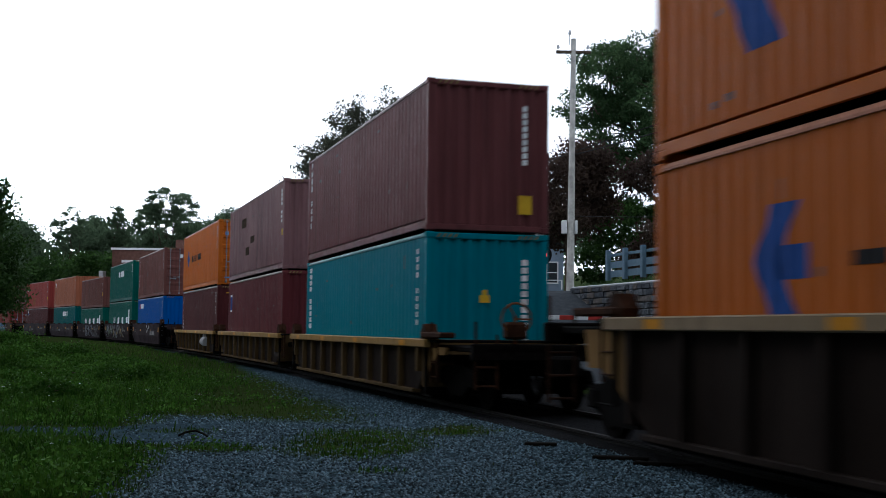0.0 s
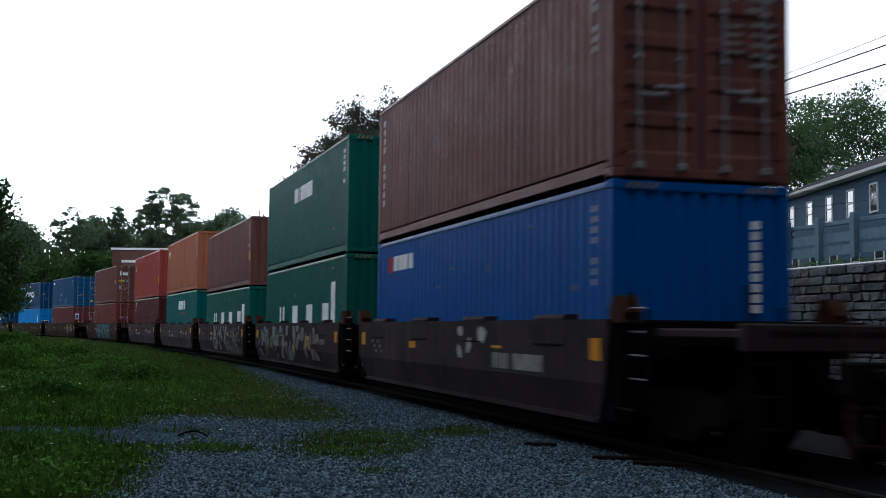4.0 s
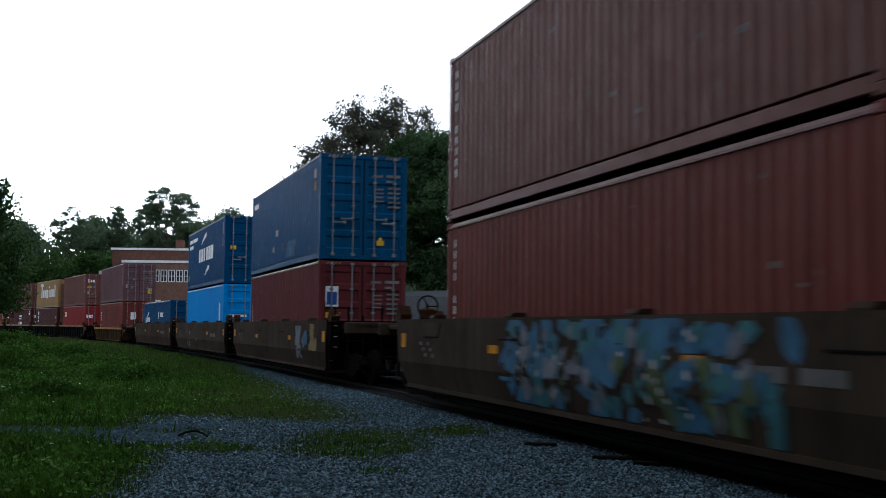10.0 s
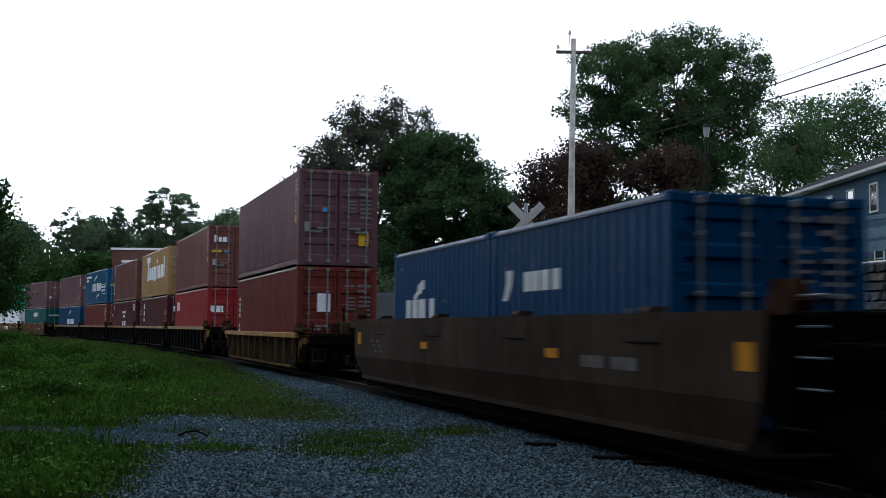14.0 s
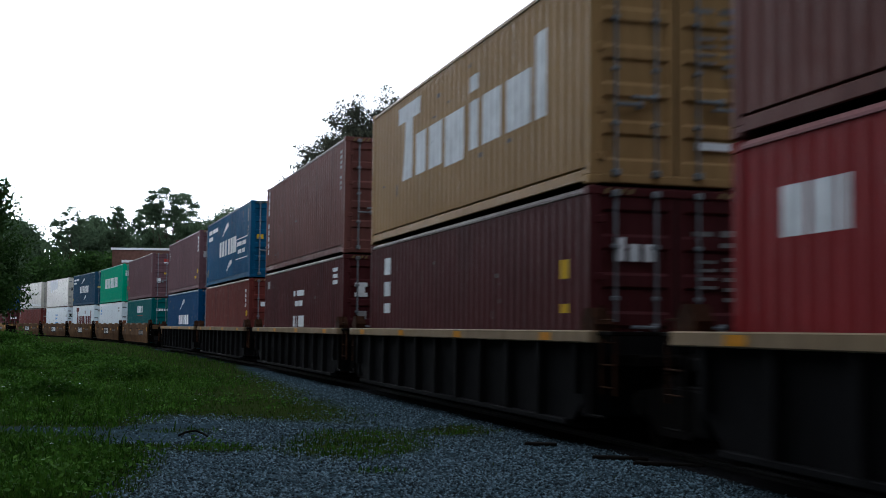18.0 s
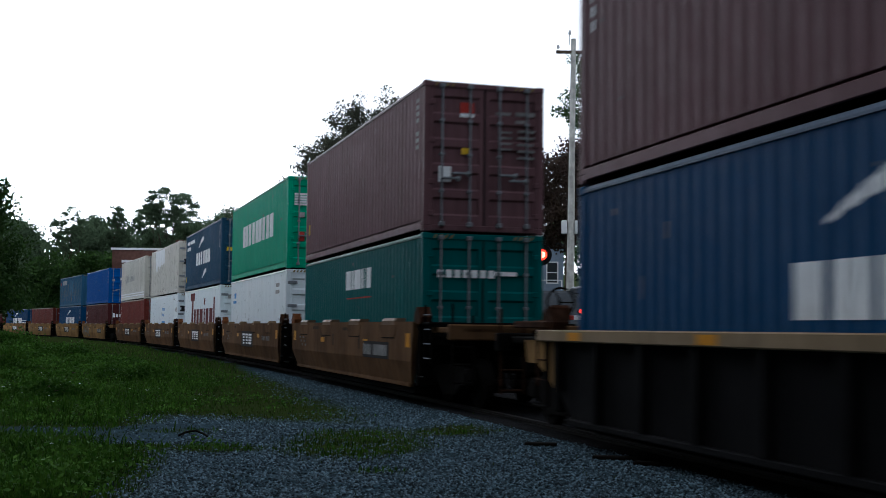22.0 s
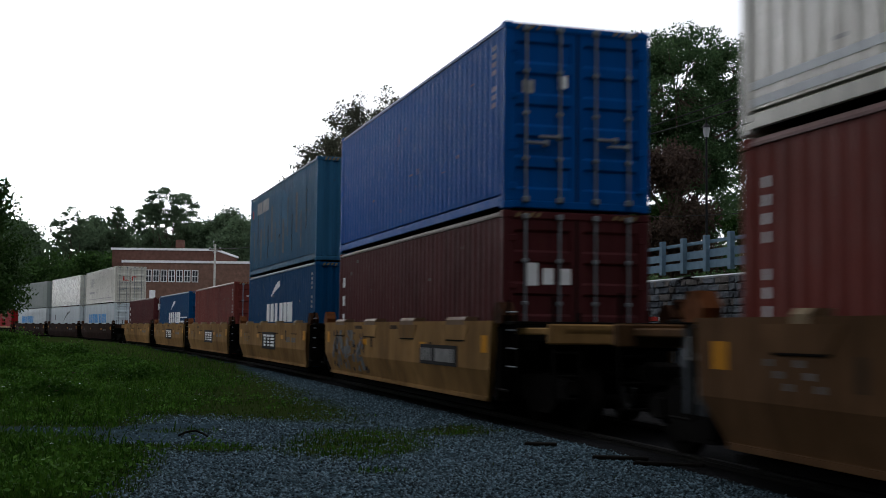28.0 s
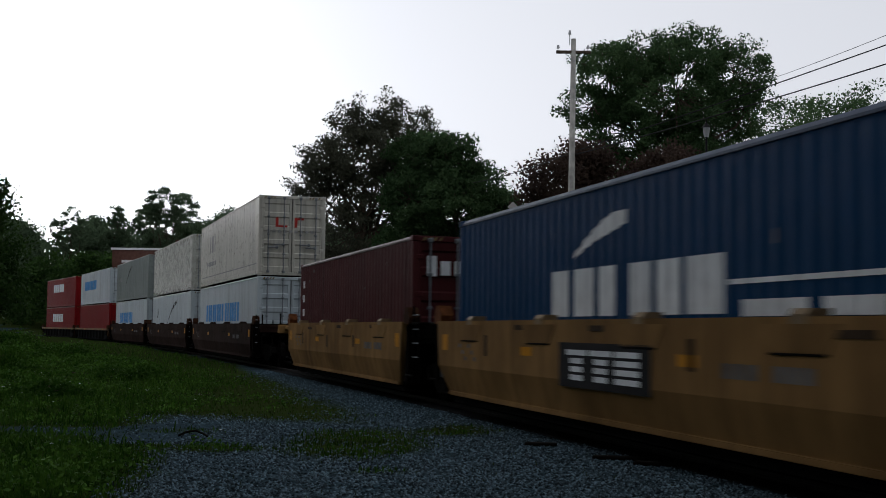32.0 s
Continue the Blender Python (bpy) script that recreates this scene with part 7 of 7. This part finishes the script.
    (-558.90, "ff", C("grey", "long grey container with faint dark strokes", kind="flat", end="door", side=[("name_block", "black", swoosh(5.0, 1.0, 3.5, 1.4, 12)), ("small_word", G, bars(2.0, 1.5, 0.3, [0.3, 0.3], 0.1))]),
     C("aged_white", "long white container with light blue name blocks", kind="flat", end="door", side=[("name_block", "sky", bars(2.4, 1.3, 0.75, [0.55] * 10, 0.14))])),
    (-579.0, "gg", C("aged_white", "long white container with large light blue blocks", kind="flat", end="door", side=[("name_block", "sky", bars(2.4, 1.3, 0.8, [0.7] * 8, 0.14))]),
     C("bright_red", "long bright red container at the rear of the train", kind="flat")),
    (-598.5, "hh", C("bright_red", "long bright red container with white name blocks", kind="flat", side=[("name_block", W, bars(4.0, 1.5, 0.8, [1.0] * 5, 0.2))]),
     C("bright_red", "long bright red container with white name blocks", kind="flat", side=[("name_block", W, bars(4.0, 1.4, 0.8, [1.0] * 5, 0.2))])),
]

CARS = {}


def cars(keys, style, colour, spacing, top, label, ext=1.2, **each):
    """A row of units that form one articulated car."""
    n = len(keys)
    for i, k in enumerate(keys):
        CARS[k] = dict(style=style, paint=colour, spacing=spacing, top=top, label=label, group="units of the container train", lead=i == 0, tail=i == n - 1, ext=ext)
        CARS[k].update(each.get(k, {}))


cars(["a"], "ribbed", "rib", 15.4, 1.60, "grimy ribbed well car with a yellowed top beam", 1.8)
cars(["b", "c", "d"], "ribbed", "rib_tan", 15.7, 1.27, "grimy ribbed well car with a faded yellow top beam", 2.2, d=dict(tank=True))
cars(["e", "f", "g", "h", "i"], "smooth", "purple", 15.6, 1.58, "dull purple smooth-sided well car with graffiti", 2.2, e=dict(covers=True, spray=[(G, 5, 0.5, 3.0, 1.0, 1.5, 5, 0.2)]),
     f=dict(spray=[("spray", 11, -5.8, 1.5, 0.5, 1.5, 40, 0.26), ("spray_green", 12, -5.4, 1.0, 0.5, 1.4, 12, 0.26), (BK, 14, -5.0, 3.0, 0.55, 1.5, 26, 0.10), ("ochre", 15, -1.0, 4.0, 0.6, 1.4, 8, 0.24), ("faint", 13, 0.5, 4.5, 0.6, 1.45, 12, 0.3)]),
     g=dict(spray=[("spray", 21, -1.3, 2.3, 0.5, 1.5, 34, 0.28), ("smoke", 22, 2.2, 5.8, 0.45, 1.5, 20, 0.34), ("faint", 24, 2.2, 5.8, 0.5, 1.5, 30, 0.13), (BK, 23, -1.2, 5.6, 0.5, 1.5, 30, 0.09), ("spray", 25, 2.4, 5.4, 0.5, 1.4, 9, 0.12)]),
     h=dict(paint="dusty_purple", label="pale dusty purple smooth-sided well car", spray=[(BK, 31, -5.5, 0.0, 0.6, 1.4, 7, 0.18), ("faint", 33, -5.0, 5.0, 0.6, 1.45, 8, 0.12)]), i=dict(paint="dusty_purple", label="pale dusty purple smooth-sided well car", spray=[(BK, 41, -4.0, 2.0, 0.7, 1.4, 5, 0.16), ("spray", 42, -6.0, -5.4, 0.75, 1.05, 2, 0.25)]))
cars(["j"], "smooth", "grey", 19.4, 1.62, "grimy grey well car with a blue graffiti piece", 1.2, j=dict(spray=[("spray_blue", 51, -2.2, 5.2, 0.46, 1.58, 40, 0.42), ("teal", 52, -2.0, 5.0, 0.45, 1.55, 34, 0.26), ("spray", 53, -2.0, 4.6, 0.5, 1.5, 34, 0.17), ("spray_green", 54, 0.0, 4.6, 0.5, 1.2, 10, 0.26), (BK, 55, -2.2, 4.8, 0.45, 1.5, 30, 0.11), (G, 56, -2.0, 4.6, 0.5, 1.5, 26, 0.06)]))
cars(["k", "l", "m"], "smooth", "grey", 19.4, 1.64, "grimy dark grey well car", 1.2, k=dict(spray=[("spray", 61, 4.3, 5.1, 0.6, 1.5, 9, 0.34), ("ochre", 64, 6.2, 7.4, 0.85, 1.55, 7, 0.3), ("spray_blue", 65, 5.4, 6.0, 0.9, 1.4, 3, 0.3)]), l=dict(spray=[(BK, 62, -4.0, -2.6, 0.98, 1.4, 4, 0.4), ("spray_green", 63, -5, 0, 0.5, 0.9, 4, 0.3)]))
cars(["n"], "ribbed", "rib_tan", 16.6, 1.30, "ribbed well car with a faded yellow top beam", 1.5)
cars(["o", "p", "q", "r", "s"], "ribbed", "rib_grey", 15.3, 1.45, "grey ribbed well car with a pale worn top beam", 1.6)
cars(["t", "u", "v", "w", "x"], "smooth", "tan", 15.35, 1.58, "dirty tan smooth-sided well car", 1.4, t=dict(covers=True), u=dict(plate=-1.05), v=dict(plate=-0.86), w=dict(plate=-1.05), x=dict(plate=-1.05))
cars(["y", "z", "aa", "bb", "cc"], "smooth", "yellow", 15.2, 1.58, "faded yellow smooth-sided well car", 1.5, y=dict(covers=True, spray=[("faint", 71, -5.6, -1.6, 0.5, 1.4, 26, 0.22), (BK, 72, -5.4, -1.6, 0.5, 1.4, 26, 0.10), ("spray", 73, -5.0, -2.0, 0.6, 1.3, 10, 0.10)]), z=dict(plate=-1.05), aa=dict(plate=-0.30), bb=dict(plate=-0.75), cc=dict())
cars(["dd", "ee", "ff"], "smooth", "brown", 19.4, 1.58, "dark brown well car at the rear of the train", 1.0)
cars(["gg", "hh"], "ribbed", "rib_grey", 19.4, 1.20, "dark ribbed well car at the rear of the train", 0.5)

MOVING = []
FLOOR = 0.375
for no, (s0, key, upper, lower) in enumerate(UNITS):
    cs = CARS[key]
    half = cs["spacing"] / 2
    MOVING.append((make_car(cs, no), s0, half))
    long = 16.154 if key in ("dd", "ee", "ff", "gg", "hh") else 12.192
    if isinstance(lower, tuple):
        for spec, dx in zip(lower[1:], (-3.10, 3.10)):
            MOVING.append((make_container(spec, FLOOR, 6.058), s0 + dx, 6.0))
        continue
    MOVING.append((make_container(lower, FLOOR, long), s0, half))
    if upper:
        MOVING.append((make_container(upper, FLOOR + lower.get("high", 2.896) + 0.024, long), s0, half))


def motions():
    for ob, s0, half in MOVING:
        walk(ob, run_rows(s0, half))

motions()
